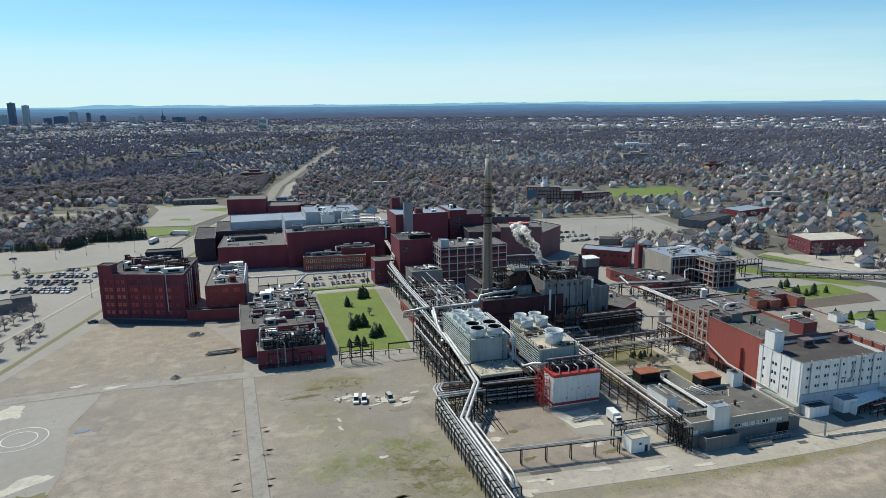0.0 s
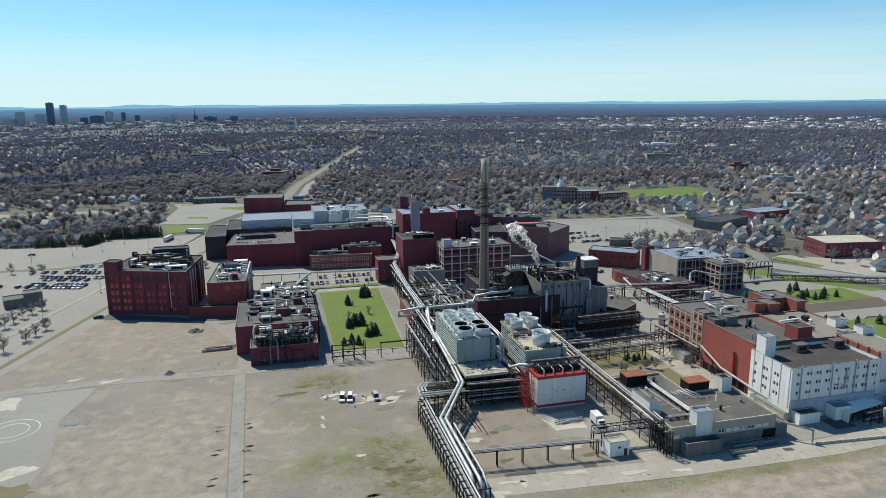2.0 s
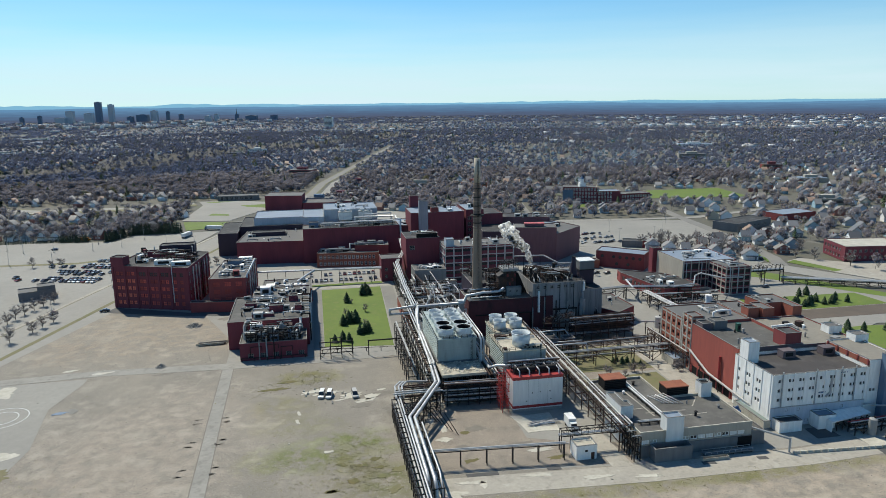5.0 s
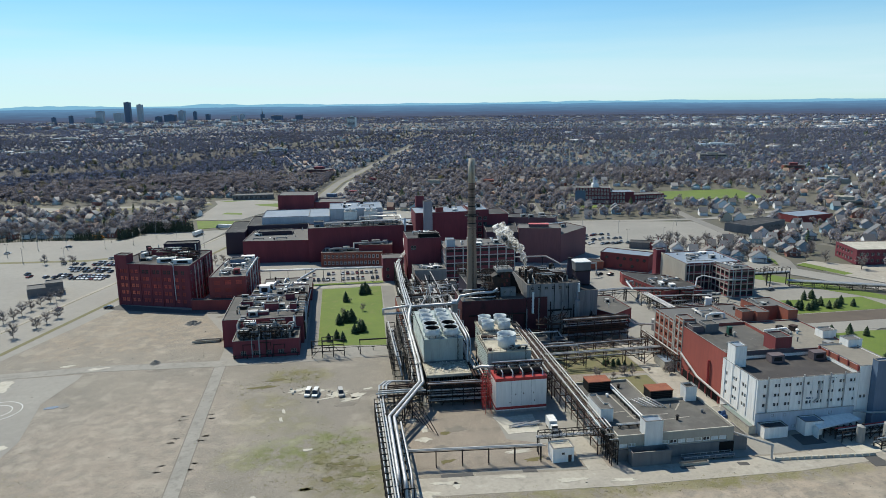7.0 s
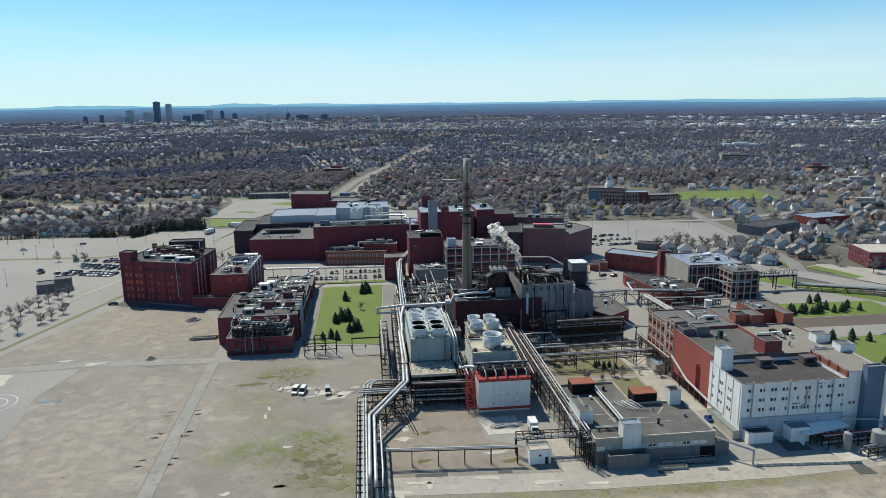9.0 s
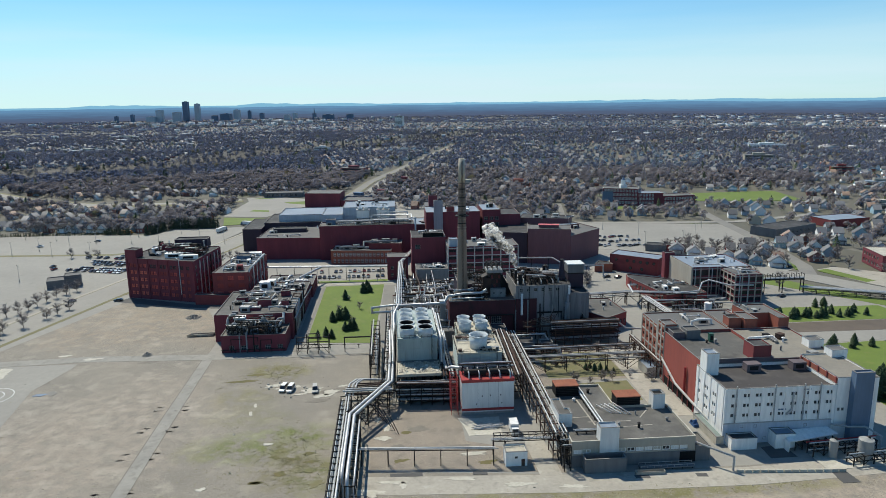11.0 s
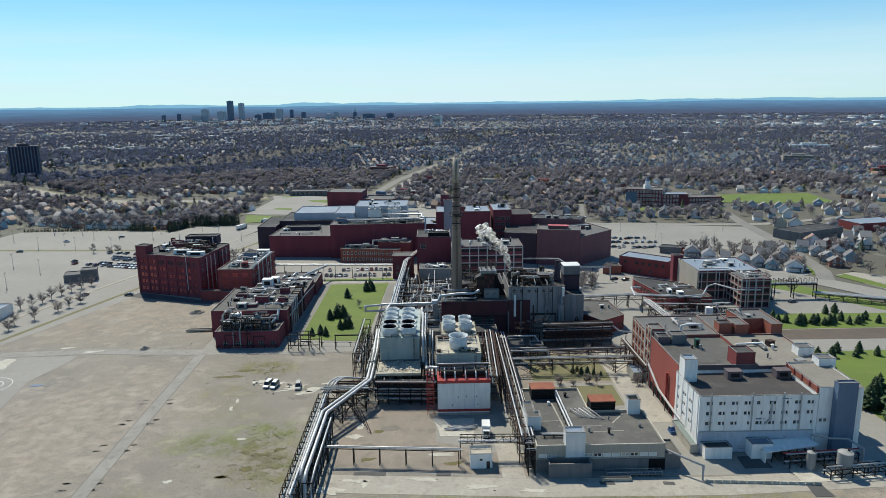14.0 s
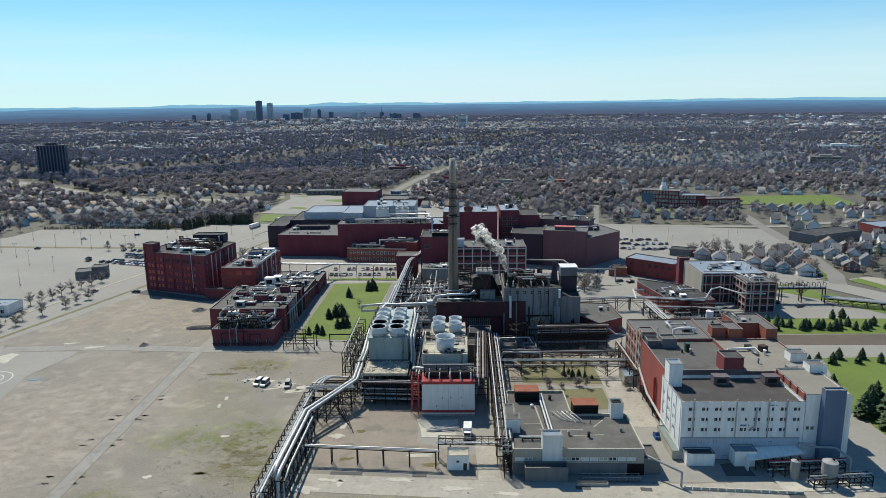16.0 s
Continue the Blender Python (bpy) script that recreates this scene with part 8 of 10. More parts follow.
ob = thing("loading_shed", "white open-sided loading shed with a vaulted roof", "shed", 86.8, -166.5)
part("roof", M().add([(0, 0, 3.4), (17, 3.5, 3.4), (15.5, 7, 4.2), (0.5, 5.5, 4.2), (0, 0, 3.1), (17, 3.5, 3.1), (15.5, 7, 3.9), (0.5, 5.5, 3.9)], [(0, 1, 2, 3), (7, 6, 5, 4), (0, 4, 5, 1), (1, 5, 6, 2), (2, 6, 7, 3), (3, 7, 4, 0)]), WHITE, ob)
part("end_wall", M().box(-0.1, 0, 0, 0.15, 5.5, 3.2), WHITE, ob)
for k in range(6):
    part("frame", M().box(-0.1, 0, 0, 0.1, 0.2, 3.3).box(-0.1, -3.2, 2.6, 0.1, 0.2, 2.8), STEEL, ob, at=(2.2 + k * 2.6, 0.5 + k * 0.55, 0))
rack("steel pipe frame beside the storage tanks", (92, -168.5), (112, -167), 2.6, [2, 3.6], 3.4, [(0, 1, 0.2, P_), (0.8, 1, 0.2, REDSTEEL), (-0.8, 0, 0.2, G_)])
rack("steel pipe frame beside the storage tanks", (100, -174.5), (116, -173), 2.6, [1.6, 3], 3.4, [(0, 1, 0.2, P_), (0.8, 0, 0.2, G_)])
sheet("tank_pad", [(92, -177), (118, -175.5), (118, -166), (92, -168)], 0.12, PALE, "stained pale concrete pad under tanks")
pipe("pale overhead pipe beside the tanks", [(103, -160, 5), (107, -162.5, 5.2), (112, -163, 5.2), (113.5, -168, 4.6), (113.5, -168, 0.2)], 0.3, PIPE_GREY)
ob = thing("tarpaulin", "crumpled blue tarpaulin under the loading canopy", "tarpaulin", 66.3, -148.6)
tp = M()
tq = random.Random(6)
tp.add([(x * 0.55, y * 0.7, 0.35 + 0.8 * tq.random() + (0.9 if 1 < y < 4 else 0)) for y in range(6) for x in range(5)], [(y * 5 + x, y * 5 + x + 1, y * 5 + x + 6, y * 5 + x + 5) for y in range(5) for x in range(4)])
tp.add([(0, 0, 0), (2.2, 0, 0), (2.2, 3.5, 0), (0, 3.5, 0), (0.2, 0.2, 0.9), (2.0, 0.2, 0.9), (2.0, 3.3, 0.9), (0.2, 3.3, 0.9)], [(0, 3, 2, 1), (4, 5, 6, 7), (0, 1, 5, 4), (1, 2, 6, 5), (2, 3, 7, 6), (3, 0, 4, 7)])
part("sheet", tp, surface("blue_tarp", (0.04, 0.11, 0.26), (0.03, 0.08, 0.2), 0.5, 2.0, rough=0.5), ob)
# timber stack, rubble
ob = thing("timber_stack", "stack of weathered timber poles", "timber", -104.5, -41)
for k in range(9):
    part("pole", M().cyl((0, 0, 0.25), (9 + (k % 3), 0.6 * (k % 2), 0.25), 0.22, n=6), DECK, ob, at=(-11 - (k % 4) * 0.8, (k % 5) * 0.8, (k // 5) * 0.4))
ob = thing("scrap_pile", "pile of blue-grey pipe lengths on the apron", "scrap", 2, -142)
for k in range(16):
    a = rr.uniform(-0.3, 0.3)
    part("length", M().cyl((-4, -4 * a, 0.15), (4, 4 * a, 0.15 + rr.uniform(0, 0.3)), 0.12, n=6), rr.choice((BLUEGREY, PIPE_GREY)), ob, at=(rr.uniform(-1.5, 1.5), rr.uniform(-1, 1), 0.08 + rr.uniform(0, 0.3)))
for k in range(40):
    x, y = rr.choice(((-70, -102), (-58, -106), (-36, -112), (-34, -105), (-66, -112))) 
    x, y, s = x + rr.gauss(0, 3), y + rr.gauss(0, 2), rr.uniform(0.15, 0.5)
    bm = bmesh.new()
    bmesh.ops.create_icosphere(bm, subdivisions=1, radius=s)
    for v in bm.verts:
        v.co *= 0.7 + 0.6 * rr.random()
    m = M().add([tuple(v.co) for v in bm.verts], [tuple(v.index for v in f.verts) for f in bm.faces])
    bm.free()
    whole("rubble", m, rr.choice((PALE, CONCRETE)), "broken piece of pale concrete rubble", "rubble", "rubble on the yard", at=(x, y, s * 0.4))

# dark steelwork in front of and beside the boiler house
pipe("black drain pipe along the boiler house", [(0, -57.9, 10.2), (25, -57.9, 10.2), (25.6, -57.9, 1)], 0.28, STEEL, flanges=False)
ob = thing("roof_railing", "black steel railing round the boiler house roof", "railing", 26.6, -56.7, 22.7)
railing(ob, [(0, 0), (23.4, 0), (23.4, 25)], 0)
for u in (6.5, 13, 19.5):
    pipe("dark downpipe on the grey boiler house front", [(25.5 + u, -57.4, 8), (25.5 + u, -57.4, 22.4)], 0.16, STEEL, flanges=False)
ob = thing("dust_collector", "dark grey cyclone beside the boiler house wall", "dust collector", 48.6, -58.9)
part("leg_frame", M().box(-1, -1, 0, -0.8, -0.8, 5).box(0.8, -1, 0, 1, -0.8, 5).box(-1, 0.8, 0, -0.8, 1, 5).box(0.8, 0.8, 0, 1, 1, 5), STEEL, ob)
part("shell", M().cyl((0, 0, 4), (0, 0, 15), 1.25, n=14).cyl((0, 0, 2), (0, 0, 4), 0.3, 1.4, 14), SOOTY, ob)
part("duct", M().tube([(0, 0, 15), (0, 0, 17.4), (0.4, 1.6, 18.2)], 0.5), SOOTY, ob)

for k in range(13):
    x, z = bt.uniform(36, 58), bt.uniform(3, 9)
    y = -57.9
    pipe("dark service pipe on the boiler house front", [(x, y, bt.uniform(0.3, 2)), (x, y, z), (x + bt.uniform(-3, 3), y, z), (x + bt.uniform(-3, 3), y, z + bt.uniform(2, 6))], bt.choice((0.12, 0.18, 0.25)), bt.choice((STEEL, RUST, STEEL, CORR)), flanges=False)
for k in range(10):
    x, y = bt.uniform(27.5, 46), bt.uniform(-53, -34)
    ob = thing("roof_vessel", "dark rusty vessel standing on the boiler house roof", "vessel", x, y, 22.4)
    h = bt.uniform(2, 4.5)
    part("shell", M().cyl((0, 0, 0.5), (0, 0, h), bt.uniform(0.6, 1.3), n=12).cyl((0, 0, h), (0, 0, h + 0.5), 0.8, 0.2, 12), bt.choice((RUST, STEEL, CORR)), ob)
    part("stand", M().box(-0.6, -0.6, 0, 0.6, 0.6, 0.55), STEEL, ob)


# pipes and boxes over the brick front of the boiler house
kr = random.Random(88)
for k, (z, y, mat) in enumerate(((17.8, -56.2, P_), (18.5, -52.6, R_), (17.7, -50.6, STEEL), (18.9, -47, P_), (17.9, -42, G_))):
    pipe("pipe along the brick boiler house roof", [(-1.5 + k * 0.6, y, 16.6), (-1.5 + k * 0.6, y, z), (11 + k * 0.9, y, z), (12.4 + k * 0.9, y + 1.0, z)], 0.26, mat)
for k in range(14):
    x, y = kr.uniform(-1.5, 12), kr.uniform(-55, -39.5)
    if abs(x - 4.3) < 4.6 and abs(y + 43.3) < 4.6:
        continue
    roof_unit(x, y, 16.6, kr.uniform(1.2, 3), kr.uniform(1, 2.4), kr.uniform(0.8, 2.6), kr.choice((CLAD_DARK, RUST, CORR, STEEL)), label="dark sooty machine box on the boiler house")
for k in range(7):
    x = kr.uniform(9, 14)
    rack("rusty steel frame beside the bunker", (x - 3, -54 + k * 2.2), (x, -54 + k * 2.2), 1.8, [1.3, 2.8], 2.0, [(0, 1, 0.2, kr.choice((R_, G_)))], kr.choice((RUST, STEEL)), zb=16.4)
# pale pipes threading the steelwork beside the stack
for k in range(26):
    x, y, z = kr.uniform(-24, -4), kr.uniform(-70, -22), kr.uniform(5.5, 12.5)
    u, v = (kr.uniform(6, 14), kr.uniform(-1.5, 1.5)) if k % 3 == 0 else (kr.uniform(-2, 4), kr.uniform(9, 20))
    x1, y1 = min(x + u, -3.6), min(y + v, -14)
    pipe("pale lagged pipe weaving through the steelwork", [(x, y, 0.2), (x, y, z), (x1, y1, z + kr.uniform(-0.4, 0.8)), (x1, y1, kr.choice((0.2, z + 2.4, z - 2.4)))], kr.uniform(0.16, 0.34), kr.choice((P_, P_, WHITE, P_, G_)), flanges=False)
for k in range(7):
    x, y = kr.uniform(-23, -5), kr.uniform(-68, -20)
    rack("black pipe stand in the tangle", (x, y), (x + kr.uniform(2, 5), y), 2.2, [3.0, 6.0, kr.uniform(8, 11)], 2.4, [(0, 2, 0.2, kr.choice((P_, R_))), (0.6, 1, 0.2, kr.choice((P_, G_)))], STEEL)
# pipes round the cooling tower decks
for x, r in ((-10.4, 0.4), (-9.4, 0.25)):
    pipe("pale riser pipe along the cooling tower", [(x, -78, 12), (x, -80, 18.9), (x, -106, 18.9), (x + 0.3, -108.4, 17.6), (x + 0.3, -108.8, 2)], r, P_)
for k in range(18):
    x, y = kr.uniform(-4.6, 8.6), kr.choice((kr.uniform(-120.6, -119.6), kr.uniform(-112.6, -104.4)))
    roof_unit(x, y, 17.6, kr.uniform(0.6, 2.2), kr.uniform(0.5, 1.6), kr.uniform(0.4, 1.3), kr.choice((DECK, CORR, RUST, GREYWALL)), kr.uniform(-20, 20), "weathered box on the cooling tower deck")
for k in range(4):
    pipe("thin pipe over the cooling tower deck", [(-4.8, -111.8 + k * 1.7, 17.7), (-4.8, -111.8 + k * 1.7, 18.4), (8.8, -112.2 + k * 1.7, 18.4), (8.8, -112.2 + k * 1.7, 12)], 0.14, kr.choice((P_, STEEL, R_)), flanges=False)
# more machinery on the western roofs
for k in range(20):
    u, v = kr.uniform(0.08, 0.95), kr.uniform(0.25, 0.92)
    x, y = -168.5 + 39 * u + 6.7 * v, 27.5 - 14 * u + 37 * v
    roof_unit(x, y, 22, kr.uniform(1.2, 5), kr.uniform(1, 2.6), kr.uniform(0.8, 2.6), kr.choice((CORR, CLAD_DARK, BRICK_DARK, PANELWHITE, STEEL)), kr.choice((-20, 70)))
for k in range(8):
    u, v = 0.1 + 0.1 * k, kr.uniform(0.3, 0.8)
    x, y = -168.5 + 39 * u + 6.7 * v, 27.5 - 14 * u + 37 * v
    pipe("steel duct across the factory roof", [(x, y, 22.2), (x, y, 23.6), (x + 4 + kr.uniform(0, 4), y - 2.4, 23.6), (x + 6, y + 3, 22.2)], 0.3, kr.choice((P_, G_, STEEL)), flanges=False)
for k in range(22):
    x, y = kr.uniform(-103, -73), kr.uniform(-48, 14)
    z = 12 if y < -12.5 else 9
    roof_unit(x if z > 10 else max(x, -96), y, z, kr.uniform(1, 4), kr.uniform(0.8, 2.4), kr.uniform(0.6, 2.2), kr.choice((CORR, PANELWHITE, CLAD_DARK, STEEL, GREYWALL)), kr.choice((0, 90)))
for k in range(9):
    x, y = kr.uniform(-101, -80), kr.uniform(-46, -16)
    pipe("steel duct across the process roof", [(x, y, 12.1), (x, y, 13.6), (x + kr.uniform(3, 8), y, 13.6), (x + 8, y + 4, 12.1)], 0.3, kr.choice((P_, G_, P_)), flanges=False)
# long rusty tubes stacked by the process building
ob = thing("tube_stack", "stack of long yellowish rusty tubes on sleepers", "tube stack", -119, -42.5, 0)
for k in range(9):
    part("tube", M().tube([(0 + (k % 3) * 0.8, k % 6 * 0.62, 0.45 + 0.5 * (k // 6)), (11.5 + (k % 2) * 0.7, k % 6 * 0.62 + 0.3, 0.45 + 0.5 * (k // 6))], 0.22), ROOF_BROWN if k % 3 else DECK, ob)
for x in (2.5, 6, 9.5):
    part("sleeper", M().box(x - 0.2, -0.4, 0, x + 0.2, 4.2, 0.24), DECK, ob)
# pipes crowding the lane between the low halls
for k in range(14):
    x, y, z = kr.uniform(92, 128), kr.uniform(-40, -20), kr.uniform(3.6, 7)
    pipe("pipe between the low halls", [(x, y, 0.2), (x, y, z), (x + kr.uniform(-3, 14), y + kr.uniform(-2, 2), z), (x + kr.uniform(6, 12), y + kr.uniform(-5, 2), kr.choice((0.3, z)))], kr.uniform(0.15, 0.3), kr.choice((P_, G_, STEEL)), flanges=False)
for k in range(3):
    x, y = kr.uniform(98, 126), kr.uniform(-42, -30)
    rack("dark pipe stand between the low halls", (x, y), (x + kr.uniform(4, 8), y), 2.0, [2.4, 4.4], 2.4, [(0, 1, 0.22, kr.choice((P_, G_))), (0.5, 0, 0.2, G_)], STEEL)


# ---- cars and trucks ----
def car_parts(ob, van=False):
    L, W = (5.2, 1.95) if van else (4.6, 1.85)
    H = 2.1 if van else 1.45
    m = M()
    prof = [(0, 0.35), (0, 0.8), (0.9, 0.95), (1.1, 0.98), (L - 0.9, 0.98), (L, 0.9), (L, 0.35)]
    n = len(prof)
    m.add([(x - L / 2, s * W / 2, z) for s in (-1, 1) for x, z in prof],
          [tuple(range(n)), tuple(range(2 * n - 1, n - 1, -1))] + [(i + 1, i, n + i, n + i + 1) for i in range(n - 1)] + [(0, n - 1, 2 * n - 1, n)])
    cab = [(1.0, 0.97), (1.75, H), (L - 0.25 if van else L - 1.5, H), (L - 0.1 if van else L - 0.6, 0.97)]
    r = M()
    k = len(cab)
    r.add([(x - L / 2, s * W * (0.46 if z < 1 else 0.4), z) for s in (-1, 1) for x, z in cab],
          [tuple(range(k)), tuple(range(2 * k - 1, k - 1, -1))] + [(i + 1, i, k + i, k + i + 1) for i in range(k - 1)], 0)
    part("body", m, CARPAINT, ob)
    part("cabin", r, GLASS, ob, "dark windows")
    part("roof", M().box(1.7 - L / 2, -W * 0.39, H - 0.02, (L - 0.3 if van else L - 1.55) - L / 2, W * 0.39, H + 0.05), CARPAINT, ob)
    wh = shared(("wheel",), lambda: M().cyl((0, -0.1, 0), (0, 0.1, 0), 0.33, n=10).mesh("wheel", TYRE))
    for x in (0.85, L - 0.9):
        for s in (-1, 1):
            part("wheel", wh, None, ob, at=(x - L / 2, s * (W / 2 - 0.08), 0.33))


first_car = thing("car", "parked car in a parking lot", "car", -62, 56, 0.05, 90, "parked cars")
car_parts(first_car)
cr = random.Random(8)


def park(x, y, rz, z=0.05):
    copy_thing(first_car, pose(x, y, z, 0, 0, rz + cr.choice((0, 180)) + cr.uniform(-2, 2)))


for row, y in ((0, 56.5), (1, 70)):
    for i in range(14):
        if cr.random() < 0.8:
            park(-70 + i * 2.85, y + cr.uniform(-0.3, 0.3), 90)
lot_dir = Vector((0.955, -0.297))
lot_up = Vector((0.297, 0.955))
for k in range(7):
    for i in range(20):
        p = Vector((-246, 101)) + lot_dir * (i * 2.8) + lot_up * (k * 8.6 - (k % 2) * 3.2)
        fill = (0.25 if i < 8 else 0.75) * (1 if k < 5 else 0.7)
        if cr.random() < fill and p.x < -184 + (p.y - 90) * 0.25:
            park(p.x, p.y, math.degrees(math.atan2(lot_up.y, lot_up.x)))
for i in range(26):
    x, y = 119 + (i % 9) * 4.2 + cr.uniform(-1, 1), 124 + (i // 9) * 15 + cr.uniform(-3, 3)
    park(x, y, cr.choice((20, 70, 25)), 0.08)
for x, y, rz in ((-196, 22, 73), (97, 38, 20), (103, 36, 30), (112, 34, 20), (166, -6, 70), (174, -12, 20), (215, 50, 60), (196, 63, 20), (176, 22, 40), (-172, 21, 10), (-16.5, -117.5, 10), (160, 100, 0), (232, 100, 75), (-250, 190, 0), (-285, 175, 10), (-300, 140, 20)):
    park(x, y, rz, 0.09)
for x, y, rz, paint in ((-64.6, -106.3, 80, PANELWHITE), (-67.2, -105.6, 78, PANELWHITE), (-55.8, -107.6, 95, PIPE_GREY)):
    ob = thing("white_van", "white van parked on the rough yard", "van", x, y, 0.05, rz)
    car_parts(ob, True)
    for c in ob.children:
        if c.name.startswith(("body", "roof")):
            c.data.materials[0] = paint


def truck(label, x, y, rz, box=6.0, trailer=False):
    ob = thing("truck", label, "truck", x, y, 0.06, rz)
    part("box", M().box(0, -1.25, 1.0, box, 1.25, 3.7), PANELWHITE, ob)
    part("chassis", M().box(0, -1.0, 0.6, box + 2.3, 1.0, 1.0), STEEL, ob)
    cb = M().box(box + 0.2, -1.1, 0.7, box + 2.2, 1.1, 2.0).prism([(box + 0.2, -1.05), (box + 1.6, -1.0), (box + 1.6, 1.0), (box + 0.2, 1.05)], 2.0, 2.9)
    part("cab", cb, PANELWHITE if not trailer else BLUEGREY, ob)
    part("windscreen", M().box(box + 1.58, -0.9, 2.05, box + 1.66, 0.9, 2.75), GLASS, ob)
    for u in (1.2, box + 1.5) + ((2.4, box - 0.6) if trailer else ()):
        for s in (-1, 1):
            part("wheel", M().cyl((u, s * 1.0 - 0.15, 0.45), (u, s * 1.0 + 0.15, 0.45), 0.45, n=12), TYRE, ob)
    return ob


truck("white box truck parked by the panelled hall", 9.6, -143.5, -92, 4.6)
truck("long white semi trailer with a blue cab", -141, 243, 156, 13, True)
truck("long white trailer parked in the lot", -166.5, 214, 72, 11, True)
ob = thing("bus", "yellow school bus in the parking lot", "bus", -240, 221, 0.06, 4)
part("body", M().box(-5, -1.2, 0.6, 4, 1.2, 2.9).box(4, -1.1, 0.6, 5.2, 1.1, 1.7), surface("bus_yellow", (0.6, 0.24, 0.02), rough=0.4), ob)
part("windows", M().box(-4.8, -1.23, 1.8, 3.8, 1.23, 2.4), GLASS, ob)
for u in (-3.2, 3.6):
    for s in (-1, 1):
        part("wheel", M().cyl((u, s * 1.0 - 0.15, 0.45), (u, s * 1.0 + 0.15, 0.45), 0.45, n=12), TYRE, ob)

# ---- lamp posts ----
lamp = thing("street_lamp", "tall slim steel lamp post on a parking lot", "lamp post", -299, 114, 0, 0, "lamp posts")
part("pole", M().cyl((0, 0, 0), (0, 0, 9.5), 0.13, 0.08, 6), PIPE_GREY, lamp)
part("arm", M().cyl((-1.2, 0, 9.5), (1.2, 0, 9.5), 0.06, n=4), PIPE_GREY, lamp)
for s in (-1.2, 1.2):
    part("head", M().box(s - 0.35, -0.15, 9.4, s + 0.35, 0.15, 9.6), STEEL, lamp)
part("foot", M().cyl((0, 0, 0), (0, 0, 0.8), 0.35, 0.3, 8), PALE, lamp)
for x, y in [(-324, 174), (-248, 72), (-279, 161), (-248, 38), (-248, 182), (-222, 181), (-268, 183), (-174, 190), (-300, 60), (-275, 90), (-320, 130), (-350, 160), (-260, 20), (-285, 200), (-310, 205), (-225, 205), (-195, 215), (-235, 140), (-262, 143), (-290, 146), (-205, 190), (152, 124), (219, 181), (180, 125), (160, 160), (200, 150), (140, 185), (-212, -30), (-196, 20), (-181, 70), (-166, 120), (-151, 170), (-136, 220), (-70, 47), (-52, 47.5), (-36, 48)]:
    copy_thing(lamp, pose(x, y, 0, 0, 0, cr.uniform(0, 180)))

# ---- small buildings around ----
building("guard_house", "low grey gatehouse by the parking lot", [(-222, 50), (-207, 56), (-210, 66), (-226, 60)], 4.5, GREYWALL, ROOF_GREY, category="gatehouse", parapet=0.3)
building("guard_annex", "grey taller part of the gatehouse", [(-214, 54), (-206, 57), (-209, 65), (-217, 62)], 6.5, GREYWALL, ROOF_GREY, category="gatehouse", parapet=0.3)
building("kiosk", "white flat-roofed kiosk by the avenue", rect(-232, -20, -217, -8), 5, WHITE, ROOF_PALE, category="kiosk", wins={0: grid_of(2, 3, 4, 2, 1, 1.8)}, parapet=0.3)
building("lot_office", "low dark-roofed office beside the parking lot", [(145, 105), (157, 99), (161, 107), (149, 113)], 4.5, GREYWALL, ROOF, category="office", parapet=0.3)
building("lot_store", "low brick store beside the parking lot", [(157.3, 98.8), (164, 92), (170, 98), (161.3, 106.6)], 5, BRICK, ROOF_GREY, category="store", parapet=0.3)
building("flat_store", "long low dark-roofed store among houses", [(244, 152), (254, 134), (297, 154), (288, 171)], 6.5, GREYWALL, ROOF, category="store", wins={1: grid_of(3, 5, 8, 2.4, 2, 1.8)})
building("brick_school_far", "flat-roofed red brick building by the street", [(260, 31), (299, 25), (306, 50), (266, 57)], 9.5, BRICK_DARK, PALE, category="building", wins={0: grid_of(2, 3.5, 10, 2, 1.5, 2, 4, 2), 3: grid_of(2, 3.5, 6, 2, 1.5, 2, 4, 2)})
building("pale_store", "white-roofed store among houses", [(318, 168), (356, 176), (352, 198), (314, 190)], 6, BRICK, ROOF_PALE, category="store")
building("shop_store", "long low flat-roofed shop with a wide lot", [(-166, 424), (-124, 424), (-124, 440), (-166, 440)], 5, GREYWALL, ROOF_GREY, category="shop", wins={0: grid_of(3, 5, 7, 3, 1, 3)})
for poly, h, lab in [([(181, 318), (212, 306), (219, 324), (188, 336)], 16, "long red brick school building"), ([(212.3, 305.8), (236, 303), (239, 319), (217.5, 322)], 12, "red brick school wing with a pale roof"), ([(236.3, 303), (269, 305), (269, 321), (239.3, 319)], 9, "low red brick school wing")]:
    building("school_building", lab, poly, h, BRICK_DARK, ROOF_PALE if h == 12 else ROOF_GREY, category="school", cope=PALE, wins={0: grid_of(1.5, 2.9, 5 if h == 12 else 12, 1.9, 1.2, 2.5, 3.8, int(h / 4), 2, 3, fr=WHITE)})
building("school_corner", "pale grey corner of the school", [(180.6, 317.6), (190, 314), (190.2, 314.3), (180.8, 318)], 13, BLUEGREY, ROOF_GREY, category="school")
ob = thing("cupola", "white wooden cupola with a green dome on the school", "cupola", 202, 321, 15.2)
part("base", M().box(-3, -3, 0, 3, 3, 4), WHITE, ob)
part("drum", M().cyl((0, 0, 4), (0, 0, 8), 2.2, n=12), WHITE, ob)
part("dome", M().cyl((0, 0, 8), (0, 0, 10.5), 2.3, 0.6, 12).cyl((0, 0, 10.5), (0, 0, 13), 0.4, 0.1, 8), BLUEGREY, ob)


